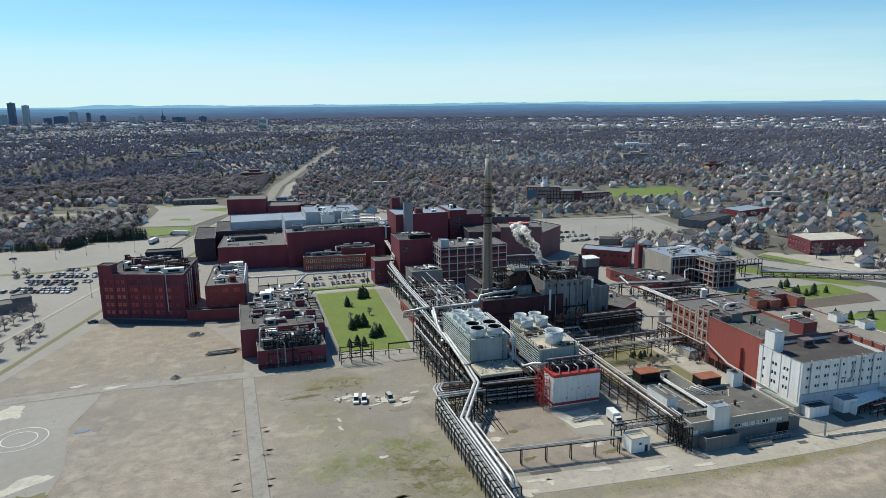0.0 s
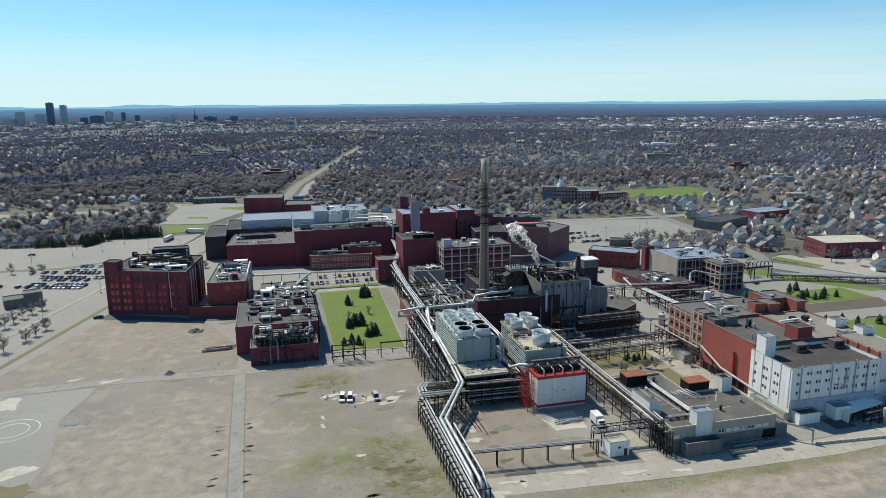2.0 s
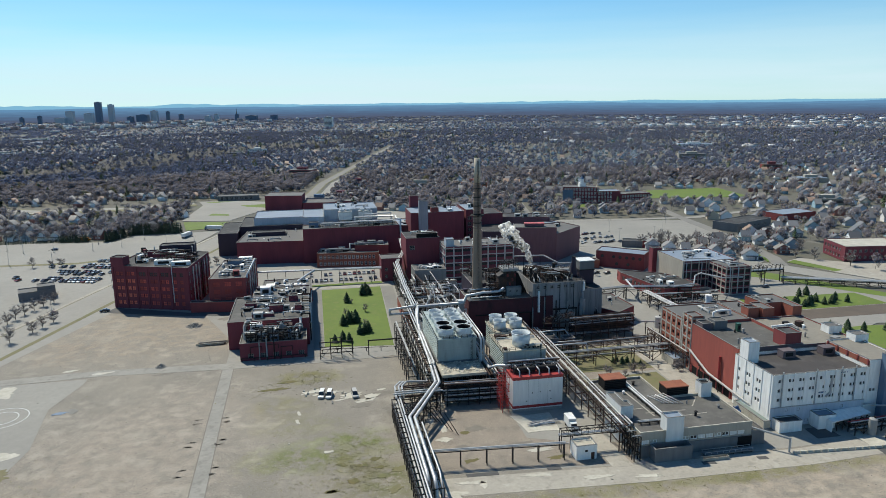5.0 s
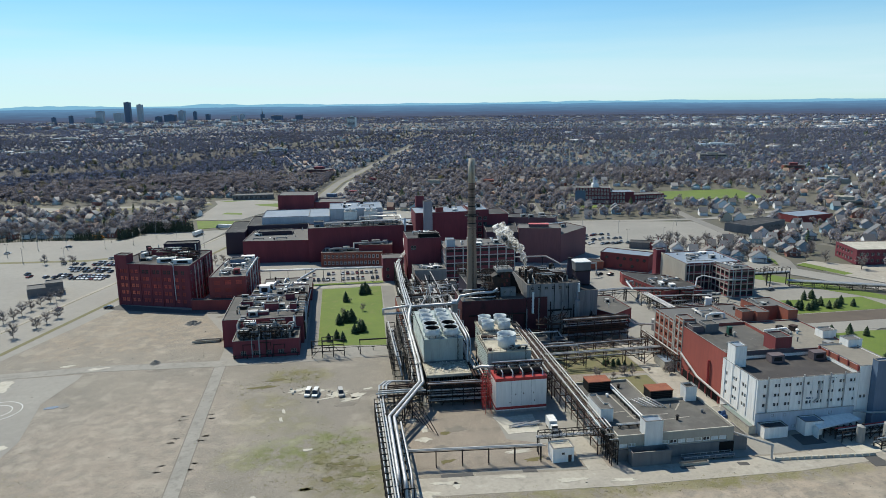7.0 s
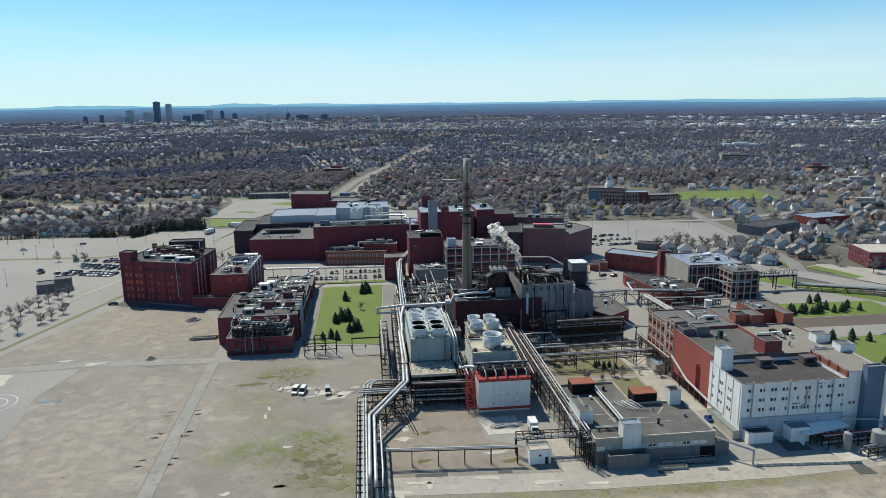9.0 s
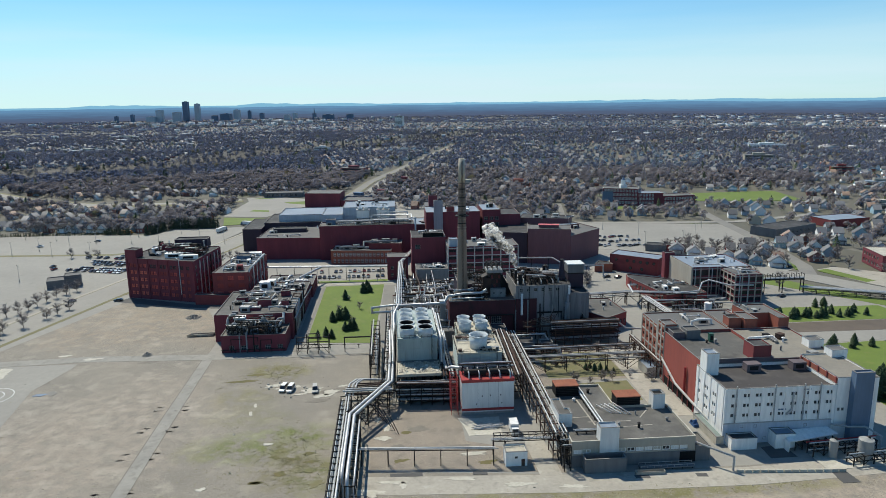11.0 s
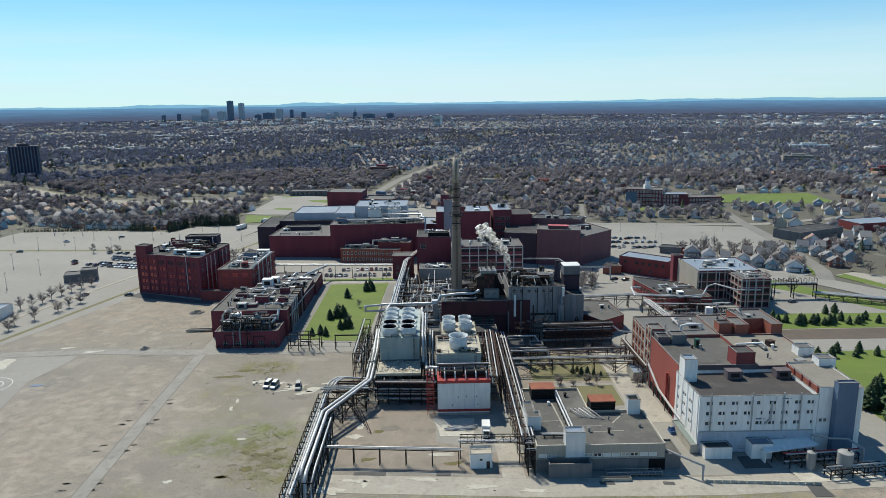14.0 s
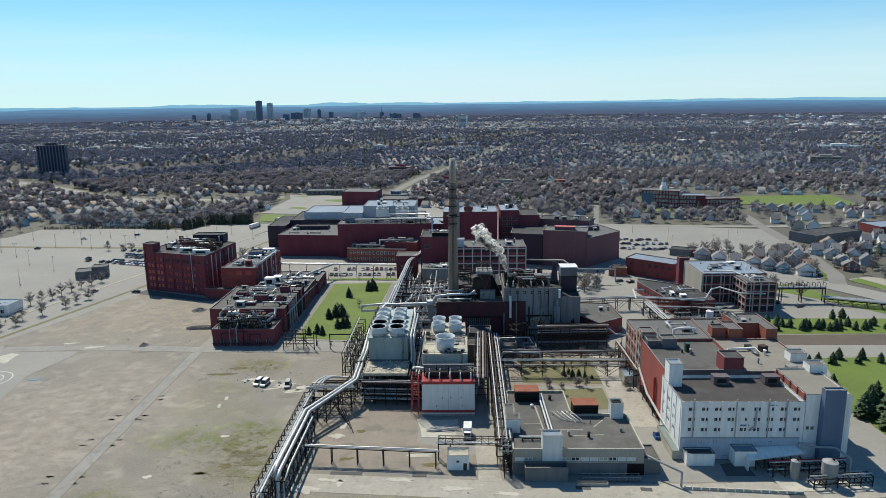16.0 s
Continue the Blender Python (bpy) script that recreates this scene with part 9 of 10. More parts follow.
# ---- trees ----
def bare_tree_mesh(seed, h, twigs):
    """Trunk, limbs out to an oval crown, branches and a haze of fine twigs, all tapered."""
    g = random.Random(seed)
    wood, fine = M(), M()

    def blade(a, b, w):
        d = (b - a)
        s = d.cross(Vector((g.gauss(0, 1), g.gauss(0, 1), g.gauss(0, 1)))).normalized() * w
        fine.add([a - s, a + s, b], [(0, 1, 2)])
    wood.cyl((0, 0, 0), (g.uniform(-0.2, 0.2), g.uniform(-0.2, 0.2), h * 0.6), h * 0.021, h * 0.008, 6)
    for i in range(15):
        a = 2.4 * i + g.uniform(-0.4, 0.4)
        lift = g.uniform(-0.7, 1.0)
        out = math.sqrt(max(0.05, 1 - lift * lift)) * g.uniform(0.75, 1.1)
        tip = Vector((math.cos(a) * h * 0.34 * out, math.sin(a) * h * 0.34 * out, h * (0.56 + 0.41 * lift)))
        base = Vector((0, 0, max(h * 0.14, min(h * 0.55, tip.z - h * g.uniform(0.14, 0.3)))))
        elbow = base.lerp(tip, 0.5) + Vector((g.gauss(0, 0.02) * h, g.gauss(0, 0.02) * h, -h * 0.03))
        wood.cyl(base, elbow, h * 0.009, h * 0.006, 4, caps=False)
        wood.cyl(elbow, tip, h * 0.006, h * 0.002, 4, caps=False)
        for _ in range(twigs):
            t = g.uniform(0.2, 1.0)
            p = base.lerp(elbow, t * 2) if t < 0.5 else elbow.lerp(tip, t * 2 - 1)
            d = Vector((g.gauss(0, 0.8) + tip.x / h, g.gauss(0, 0.8) + tip.y / h, g.uniform(-0.2, 1.0))).normalized() * h * g.uniform(0.06, 0.18)
            blade(p, p + d, h * 0.007)
            q = p + d * g.uniform(0.4, 0.9)
            for _ in range(2):
                blade(q, q + Vector((g.gauss(0, 0.7), g.gauss(0, 0.7), g.uniform(-0.2, 0.9))).normalized() * h * g.uniform(0.04, 0.1), h * 0.005)
    return wood.mesh("trunk", BARK), fine.mesh("crown", TWIG_NEAR)


def conifer_mesh(seed, h, tiers=15, per=13):
    g = random.Random(seed)
    m = M()
    for k in range(tiers):
        z = h * (0.04 + 0.9 * k / tiers)
        R = h * 0.42 * (1 - (k / tiers) ** 1.7) * (0.75 + 0.25 * min(1, k / 3)) + h * 0.02
        for i in range(per):
            a = 2 * math.pi * (i + g.random()) / per
            r = R * g.uniform(0.65, 1.1)
            tip = Vector((math.cos(a) * r, math.sin(a) * r, z - r * 0.12 + g.uniform(-0.2, 0.3)))
            side = Vector((-math.sin(a), math.cos(a), 0)) * r * 0.3
            root = Vector((0, 0, z + h * 0.035))
            mid = root.lerp(tip, 0.6)
            m.add([root, mid - side + Vector((0, 0, -0.1)), tip, mid + side + Vector((0, 0, -0.1)), mid + Vector((0, 0, 0.25))],
                  [(0, 1, 4), (1, 2, 4), (2, 3, 4), (3, 0, 4)])
    m.cyl((0, 0, h * 0.9), (0, 0, h), h * 0.02, 0.01, 5)
    return M().cyl((0, 0, 0), (0, 0, h * 0.9), h * 0.02, 0.04, 6).mesh("trunk", BARK), m.mesh("crown", NEEDLE)


BARE = [bare_tree_mesh(s, 10, 34) for s in range(5)]
FIR = [conifer_mesh(s, 9) for s in range(3)]


def tree(kind, x, y, h, z=0.0):
    t = RNG.choice(BARE if kind == "bare" else FIR)
    ob = thing("bare_tree" if kind == "bare" else "pine_tree", "leafless grey-brown street tree" if kind == "bare" else "dark green young pine on grass", "tree", x, y, z, RNG.uniform(0, 360), "bare trees" if kind == "bare" else "pine trees")
    s = h / (10 if kind == "bare" else 9)
    ob.scale = (s * RNG.uniform(0.9, 1.15), s * RNG.uniform(0.9, 1.15), s)
    part("trunk", t[0], None, ob)
    part("crown", t[1], None, ob)
    return ob


for x, y in [(-217, -2), (-214, 3), (-212, 9), (-211, 16), (-210, 24), (-208, 31), (-206, 38), (-203, 44), (-203, -36), (-205, -28), (-195.5, -7), (-193.5, 0), (-191.5, 8), (-206, -44), (-223, -22), (-226, -34), (-229, -46), (-208, -58), (-212, -70), (-200, -20)]:
    tree("bare", x, y, RNG.uniform(6.5, 8.5))
for x, y, h in [(-60.5, -50, 4), (-57, -48.5, 5), (-54.4, -50.6, 4.6), (-55.8, -27, 5.6), (-53, -24, 6.4), (-49.9, -24.2, 6.8), (-51.5, -22.6, 5.6), (-49, -41.3, 5), (-46.8, -40.2, 5.4), (-45.2, -39.5, 5.8), (-52.1, 10, 5.8), (-43.1, 22.4, 6.4), (-41.3, 25, 6.8), (-40, 23, 5.8)]:
    tree("fir", x, y, h)
for x, y in [(147, -38), (153, -35), (147, -47), (152, -42), (155, -43), (159, -47), (163, -44), (166, -46), (169, -44), (170, -48), (173, -47), (176, -45), (181, -42), (182, -47), (186, -47), (193, -41), (180, -31), (185, -30), (189, -45), (196, -46), (161, -45)]:
    tree("fir", x, y, RNG.uniform(3.8, 5.6))
for x, y, h in [(142, -87, 4), (146, -86, 4.6), (151, -87, 5), (156, -82, 5), (161, -87, 4.2), (165, -82, 5), (170, -86, 4.6), (140.5, -100, 4), (141.5, -106, 4), (180, -88, 5), (186, -95, 5)]:
    tree("fir", x, y, h)
for x, y, h in [(46, -98, 2.6), (49, -99.5, 3.2), (51.5, -98.5, 3.0), (53.5, -100, 2.4), (48, -96.5, 2.6), (36, -92, 2.0), (56, -101, 1.8)]:
    tree("fir", x, y, h)
for x, y, h in [(137, -133, 9), (141, -129, 10), (143, -136, 11), (146, -124, 9), (148, -131, 10), (140, -142, 9), (146, -142, 11), (151, -138, 10), (144, -150, 10), (150, -148, 11), (140, -158, 9), (154, -128, 9)]:
    tree("fir", x, y, h)
for i in range(24):
    x, y = 34 + RNG.random() * 34, RNG.choice((-92, -106, -112, -80)) + RNG.uniform(-4, 4)
    if not (22 < x < 70 and -131 < y < -70):
        continue
    tree("bare", x, y, RNG.uniform(2, 5))
for x, y in ((76, 24), (78, 30), (82, 26), (74, 18), (80, 20), (84, 32), (72, 27), (171, 12), (182, 4), (186, 116), (196, 114), (206, 112), (178, 112), (174, 104), (234, 70), (240, 50), (246, 40), (252, 62), (255, 20), (-54, -12), (-50, 8), (-44, -8), (-46, -32), (-141, 92), (-137, 100), (-134, 112), (-130, 118), (-233, 132), (-245, 134), (-228, 134)):
    tree("bare", x, y, RNG.uniform(3, 4.5) if x in (-54, -50, -44, -46) else RNG.uniform(6, 11))


for x, y in ((160, 104), (168, 96), (173, 92), (181, 84), (180, 92), (190, 78), (188, 88), (199, 70), (196, 76), (203, 66), (206, 60), (213, 54), (217, 70), (212, 84), (206, 92), (200, 98), (192, 100), (184, 102), (216, 112), (224, 100), (212, 100), (204, 106), (240, 84), (248, 98), (250, 84), (247, 70), (258, 98), (266, 104), (270, 118), (246, 112), (257, 66), (263, 78), (170, 108), (220, 82), (234, 110)):
    tree("bare", x + RNG.uniform(-2, 2), y + RNG.uniform(-2, 2), RNG.uniform(6, 11))


for k in range(30):
    tree("bare", -325 + k * 4.6 + RNG.uniform(-3, 3), 228 + RNG.uniform(-2, 20) + (10 if k > 20 else 0), RNG.uniform(8, 13))


# ---- suburb ----
def inside(x, y, poly):
    c = False
    n = len(poly)
    for i in range(n):
        (ax, ay), (bx, by) = poly[i], poly[i - 1]
        if (ay > y) != (by > y) and x < (bx - ax) * (y - ay) / (by - ay) + ax:
            c = not c
    return c


WORKS = [(-300, -420), (-420, 90), (-366, 188), (-340, 236), (-242, 224), (-214, 224), (-210, 242), (-182, 250), (-186, 300), (-186, 430), (-90, 480), (-60, 410), (-40, 330), (40, 300), (108, 236), (250, 204), (262, 206), (250, 140), (232, 118), (190, 112), (165, 118), (160, 100), (166, 76), (196, 52), (215, 40), (234, 60), (275, 70), (312, 60), (306, 26), (262, 20), (250, -40), (330, -150), (330, -420)]
FIELD = [(280, 300), (400, 300), (410, 392), (286, 392)]
SCHOOL = [(172, 316), (178, 284), (264, 276), (276, 292), (278, 328), (190, 346)]
NEARROW = [(150, 120), (236, 122), (232, 38), (190, 30), (150, 60)]
STORE = [(240, 153), (253, 126), (303, 150), (290, 186), (255, 186)]
PSTORE = [(312, 164), (360, 172), (356, 202), (308, 194)]


HIGHWAY = [(-900, 812), (-653, 628), (-506, 518), (-410, 432), (-331, 394), (-250, 394), (-188, 412)]
ROADS = [(AVENUE[:8], 14), (AVENUE[7:10], 11), ([(x + 12, y) for x, y in AVENUE[7:10]], 12), ([(x + 4, y) for x, y in AVENUE[9:]], 8), (STREET, 6), (BIG_ROAD, 11), ([(118, 215), (140, 330)], 2.6), ([(110, 222), (200, 210), (262, 206), (340, 230)], 6), (HIGHWAY, 12), ([(x + 3, y - 10) for x, y in HIGHWAY], 9)]
ribbon("verge_highway", [(x + 2, y - 5) for x, y in HIGHWAY], 26, 0.03, ROUGH_TURF, "green grass verge along the highway", "verge")
ribbon("road_highway", HIGHWAY, 12, 0.06, LOT, "pale highway through the trees")
ribbon("road_slip", [(-470, 470), (-420, 412), (-372, 392), (-331, 384)], 6, 0.055, CONCRETE, "pale slip road beside the highway")


def taken(x, y, margin=0):
    if inside(x, y, WORKS) or inside(x, y, FIELD) or inside(x, y, SCHOOL) or inside(x, y, STORE) or inside(x, y, NEARROW) or inside(x, y, PSTORE):
        return True
    if y < 1400:
        for pts, w in ROADS:
            if seg_dist(x, y, pts) < w + margin:
                return True
    return False


ANGLE = radians(-19)
CA, SA = math.cos(ANGLE), math.sin(ANGLE)


def in_view(x, y, lo=-39, hi=54):
    a = math.degrees(math.atan2(x - EYE[0], y - EYE[1]))
    return lo < a < hi


def house_template():
    """Walls and gable roof of a unit house, 1 x 1 x 1 at the eaves."""
    w = M().box(-0.5, -0.5, 0, 0.5, 0.5, 1)
    w.add([(-0.5, -0.5, 1), (-0.5, 0.5, 1), (-0.5, 0, 1.75)], [(0, 2, 1)])
    w.add([(0.5, -0.5, 1), (0.5, 0.5, 1), (0.5, 0, 1.75)], [(0, 1, 2)])
    r = M().add([(-0.56, -0.6, 0.92), (0.56, -0.6, 0.92), (0.56, 0, 1.82), (-0.56, 0, 1.82), (-0.56, 0.6, 0.92), (0.56, 0.6, 0.92)], [(0, 1, 2, 3), (3, 2, 5, 4)])
    r.add([(-0.56, -0.6, 0.84), (0.56, -0.6, 0.84), (0.56, 0, 1.72), (-0.56, 0, 1.72), (-0.56, 0.6, 0.84), (0.56, 0.6, 0.84)], [(3, 2, 1, 0), (4, 5, 2, 3)])
    return w, r


HW, HR = house_template()
hw_mesh, hr_mesh = HW.mesh("wall", HOUSEWALL_O), HR.mesh("roof", HOUSEROOF_O)
ch_mesh = M().box(-0.03, -0.04, 0.8, 0.03, 0.04, 1.95).mesh("chimney", BRICK)
pw_mesh = shared(("housewin",), lambda: window_mesh(1.1, 1.5, 1, 2, WHITE, GLASS))
po_mesh = M().box(-0.5, -0.5, 0, 0.5, 0.5, 0.12).box(-0.48, -0.48, 0.12, -0.42, -0.42, 1).box(0.42, -0.48, 0.12, 0.48, -0.42, 1).box(-0.56, -0.6, 1, 0.56, 0.5, 1.12).mesh("porch", HOUSEROOF_O)

sites, near_houses = [], 0
hr_ = random.Random(14)
for i in range(-130, 230):
    for j in range(-20, 76):
        # streets every 46 m, houses on both sides
        for side in (-1, 1):
            u, v = i * 12.5 + hr_.uniform(-1.5, 1.5), j * 48 + side * 14 + hr_.uniform(-2, 2)
            x, y = 180 + u * CA - v * SA, 240 + u * SA + v * CA
            r = math.hypot(x - EYE[0], y - EYE[1])
            if r > 3300 or r < 380 or not in_view(x, y) or hr_.random() < (0.42 if r < 800 else 0.6 if r < 1500 else 0.8) or taken(x, y, 7):
                continue
            if land(x, y) < -1 or (x < -140 and 520 < y < 860 and hr_.random() < 0.85):
                continue
            sites.append((r, x, y, side, u, v))
sites.sort()
ROW = [(-228, 325), (-216, 321), (-204, 317), (-192, 315), (-184, 322), (-272, 234), (-262, 233), (-250, 235), (-240, 231), (-230, 229), (-284, 236), (-296, 238), (-308, 238), (163, 96), (170, 85), (176.5, 76), (186, 72), (192.5, 66), (198, 59), (207.5, 51), (214, 62), (210, 74), (203, 82), (196, 88), (222, 92), (218, 104), (241, 106), (244, 92), (242, 76), (239, 62), (252, 104), (256, 90), (262, 112), (274, 111), (286, 110)]
sites = [(0, x, y, -1, 0, 0) for x, y in ROW] + [s for s in sites if all(math.hypot(s[1] - x, s[2] - y) > 10 for x, y in ROW)]
houses_far = []
for k, (r, x, y, side, u, v) in enumerate(sites):
    w, d, h = hr_.uniform(5.4, 7), hr_.uniform(7, 9.4), hr_.uniform(3.6, 4.6)
    turn = math.degrees(ANGLE) + (90 if hr_.random() < 0.65 else 0) + (180 if side > 0 else 0)
    if k < 240:
        ob = thing("house", hr_.choice(("gabled timber house with a grey shingle roof", "two-storey gabled wooden house with a porch", "small gabled suburban house with a chimney")), "house", x, y, -0.3, turn, "suburban houses")
        for nm, me, sc, at in (("wall", hw_mesh, (w, d, h), (0, 0, 0)), ("roof", hr_mesh, (w, d, h), (0, 0, 0)), ("chimney", ch_mesh, (w * 1.2, d * 0.8, h), (w * 0.2, d * 0.1, 0)), ("porch", po_mesh, (2.2, w * 0.0 + d * 0.7, 2.8), (-w / 2 - 1.1, 0, 0)))[:4 if k < 70 else 2]:
            p = part(nm, me, None, ob, at=at)
            p.scale = sc
        if k < 44:
            for z in (1.0, 3.4):
                for yy in (-d * 0.3, d * 0.12):
                    part("window", pw_mesh, None, ob, at=(-w / 2 - 0.06, yy + 1.1, z), rz=-90)
                for xx in (-w * 0.3, w * 0.12):
                    part("window", pw_mesh, None, ob, at=(xx, -d / 2 - 0.06, z))
    else:
        houses_far.append((x, y, land(x, y), w, d, h, radians(turn)))


def fast_mesh(name, verts, tris, mat):
    """A mesh from arrays of corners and triangles."""
    me = bpy.data.meshes.new(name)
    me.vertices.add(len(verts))
    me.vertices.foreach_set("co", verts.astype(np.float32).ravel())
    me.loops.add(tris.size)
    me.loops.foreach_set("vertex_index", tris.astype(np.int32).ravel())
    me.polygons.add(len(tris))
    me.polygons.foreach_set("loop_start", np.arange(0, tris.size, 3, dtype=np.int32))
    me.materials.append(mat)
    me.update(calc_edges=True)
    return me


def as_tris(m):
    return np.array(m.v, float), np.array([(f[0], f[i], f[i + 1]) for f in m.f for i in range(1, len(f) - 1)])


def scatter(name, templates, place, mat, label, category):
    """Many copies of some small shapes in one mesh. place: rows of x, y, z, sx, sy, sz, turn."""
    V, T, base = [], [], 0
    place = np.array(place)
    pick = NP.integers(0, len(templates), len(place))
    for k, (tv, tt) in enumerate(templates):
        p = place[pick == k]
        if not len(p):
            continue
        c, s = np.cos(p[:, 6])[:, None], np.sin(p[:, 6])[:, None]
        x, y, z = tv[None, :, 0] * p[:, 3:4], tv[None, :, 1] * p[:, 4:5], tv[None, :, 2] * p[:, 5:6]
        v = np.stack([x * c - y * s + p[:, 0:1], x * s + y * c + p[:, 1:2], z + p[:, 2:3]], -1).reshape(-1, 3)
        t = (tt[None] + (np.arange(len(p)) * len(tv))[:, None, None]).reshape(-1, 3) + base
        base += len(v)
        V.append(v), T.append(t)
    ob = new(name, fast_mesh(name, np.concatenate(V), np.concatenate(T), mat))
    return tagged(ob, label, category, kind="stuff")


rows = [(x, y, z, w, d, h, a) for x, y, z, w, d, h, a in houses_far]
scatter("house_walls", [as_tris(HW)], rows, HOUSEWALL, "walls of many distant suburban houses", "houses")
scatter("house_roofs", [as_tris(HR)], rows, HOUSEROOF, "gabled roofs of many distant suburban houses", "houses")


def lump(m, g, c, r, h, fine):
    """An uneven bundle of twigs: a jittered octahedron, split once more where it is near."""
    core = [(1, 0, 0), (0, 1, 0), (-1, 0, 0), (0, -1, 0), (0, 0, 1), (0, 0, -1)]
    faces = [(0, 1, 4), (1, 2, 4), (2, 3, 4), (3, 0, 4), (1, 0, 5), (2, 1, 5), (3, 2, 5), (0, 3, 5)]
    vs = [Vector(v) * g.uniform(0.7, 1.25) for v in core]
    if fine:
        split = []
        for f in faces[:4]:
            vs.append(sum((vs[i] for i in f), Vector()).normalized() * g.uniform(0.75, 1.35))
            split += [(f[0], f[1], len(vs) - 1), (f[1], f[2], len(vs) - 1), (f[2], f[0], len(vs) - 1)]
        faces = split + faces[4:]
    m.add([(c[0] + v.x * r, c[1] + v.y * r, c[2] + v.z * h) for v in vs], faces)


def tuft(seed, n, width, spread=0.36, lobes_n=5, fine=True):
    """A far bare tree: a trunk, bundles of twigs and slim slivers that fan out into an uneven crown."""
    g = random.Random(seed)
    m = M()
    m.add([(-0.022, 0, 0), (0.022, 0, 0), (0, 0.01, 0.6)], [(0, 1, 2)])
    m.add([(0, -0.022, 0), (0, 0.022, 0), (0.01, 0, 0.6)], [(0, 1, 2)])
    lobes = []
    for k in range(lobes_n):
        a, q = 2.4 * k + g.uniform(-0.5, 0.5), g.uniform(0.06, 0.22) if k else 0.03
        lobes.append((q * math.cos(a), q * math.sin(a), g.uniform(0.4, 0.74) - 0.4 * q if k else 0.68))
    for c in lobes:
        lump(m, g, c, g.uniform(0.15, 0.23) * 5 ** 0.3 / lobes_n ** 0.3, g.uniform(0.18, 0.27), fine)
    for i in range(n):
        lx, ly, lz = g.choice(lobes)
        d = Vector((g.gauss(0, 1), g.gauss(0, 1), g.gauss(0.3, 0.8))).normalized() * g.uniform(0.8, 1.15)
        tip = Vector((lx + d.x * spread * 0.6, ly + d.y * spread * 0.6, max(0.16, min(lz + d.z * 0.25, 1.05))))
        root = Vector((lx * 0.7, ly * 0.7, lz - 0.05)).lerp(tip, g.uniform(0.2, 0.5))
        s = (tip - root).cross(Vector((g.gauss(0, 1), g.gauss(0, 1), g.gauss(0, 1)))).normalized() * width * g.uniform(0.5, 1.3)
        m.add([root - s, root + s, tip], [(0, 1, 2)])
    return as_tris(m)


def clump(seed, n):
    """A far patch of bare woods."""
    g = random.Random(seed)
    m = M()
    for i in range(n):
        lump(m, g, (g.uniform(-0.4, 0.4), g.uniform(-0.4, 0.4), g.uniform(0.35, 0.6)), g.uniform(0.12, 0.22), g.uniform(0.3, 0.5), False)
    return as_tris(m)


def fir_low(seed):
    g = random.Random(seed)
    m = M()
    for k in range(6):
        z, R = 0.06 + 0.15 * k, 0.33 * (1 - (k / 6.3) ** 1.4)
        for i in range(6):
            a = 2 * math.pi * (i + g.random()) / 6
            r = R * g.uniform(0.7, 1.15)
            s = 0.35 * r
            m.add([(0, 0, z + 0.2), (math.cos(a) * r - math.sin(a) * s, math.sin(a) * r + math.cos(a) * s, z), (math.cos(a) * r + math.sin(a) * s, math.sin(a) * r - math.cos(a) * s, z)], [(0, 1, 2)])
    return as_tris(m)


tg = random.Random(77)
house_cells = {}
for r, x, y, *_ in sites:
    house_cells.setdefault((int(x // 9), int(y // 9)), []).append((x, y))


def on_house(x, y, d=3.6):
    i, j = int(x // 9), int(y // 9)
    return any(abs(x - a) < d and abs(y - b) < d for p in (-1, 0, 1) for q in (-1, 0, 1) for a, b in house_cells.get((i + p, j + q), ()))


def spread_trees(n, r0, r1, hmin, hmax, gap):
    out, firs = [], []
    while len(out) < n:
        a = radians(tg.uniform(-39, 54))
        r = math.sqrt(tg.uniform(r0 * r0, r1 * r1))
        x, y = EYE[0] + r * math.sin(a), EYE[1] + r * math.cos(a)
        dens = noise.noise(Vector((x * 0.004, y * 0.004, 0)))
        wood = x < -140 and 540 < y < 1150 or land(x, y) < -2
        if dens < -0.1 and not wood and tg.random() < 0.65:
            continue
        if taken(x, y, 2) or (gap and on_house(x, y)):
            continue
        sparse = x > 90 and y < 310 or x > 200 and y < 430 or x < -110 and y < 470   # streets of houses with few, smaller trees
        if sparse and tg.random() < 0.25:
            continue
        if not wood and x > -60 and tg.random() < (0.45 if gap else 0.2):       # more roofs show in the eastern streets
            continue
        h = tg.uniform(hmin, hmax) * (1.15 if wood else 0.88 if sparse else 1)
        (firs if tg.random() < 0.03 else out).append((x, y, land(x, y) - 0.2, h * tg.uniform(0.85, 1.2), h * tg.uniform(0.85, 1.2), h, tg.uniform(0, 6.3)))
    return out, firs


near, f_near = spread_trees(4900, 380, 1000, 8.5, 14, True)
mid, f_mid = spread_trees(26000, 1000, 2450, 9, 14, False)
buds = near[::90] + mid[::110]
scatter("bare_trees_near", [tuft(s, 54, 0.013, lobes_n=4 + s % 3) for s in range(12)], near, TWIG, "leafless grey-brown trees between houses", "trees")
scatter("bare_trees_mid", [tuft(s, 12, 0.03, lobes_n=3, fine=False) for s in range(12)], mid, TWIG_MID_HAZE, "leafless trees of the suburb", "trees")
scatter("budding_trees", [tuft(s + 40, 30, 0.02) for s in range(4)], [(x + 6, y - 5, *q) for x, y, *q in buds], TWIG_SPRING, "yellow-green budding trees among bare ones", "trees")
far = []
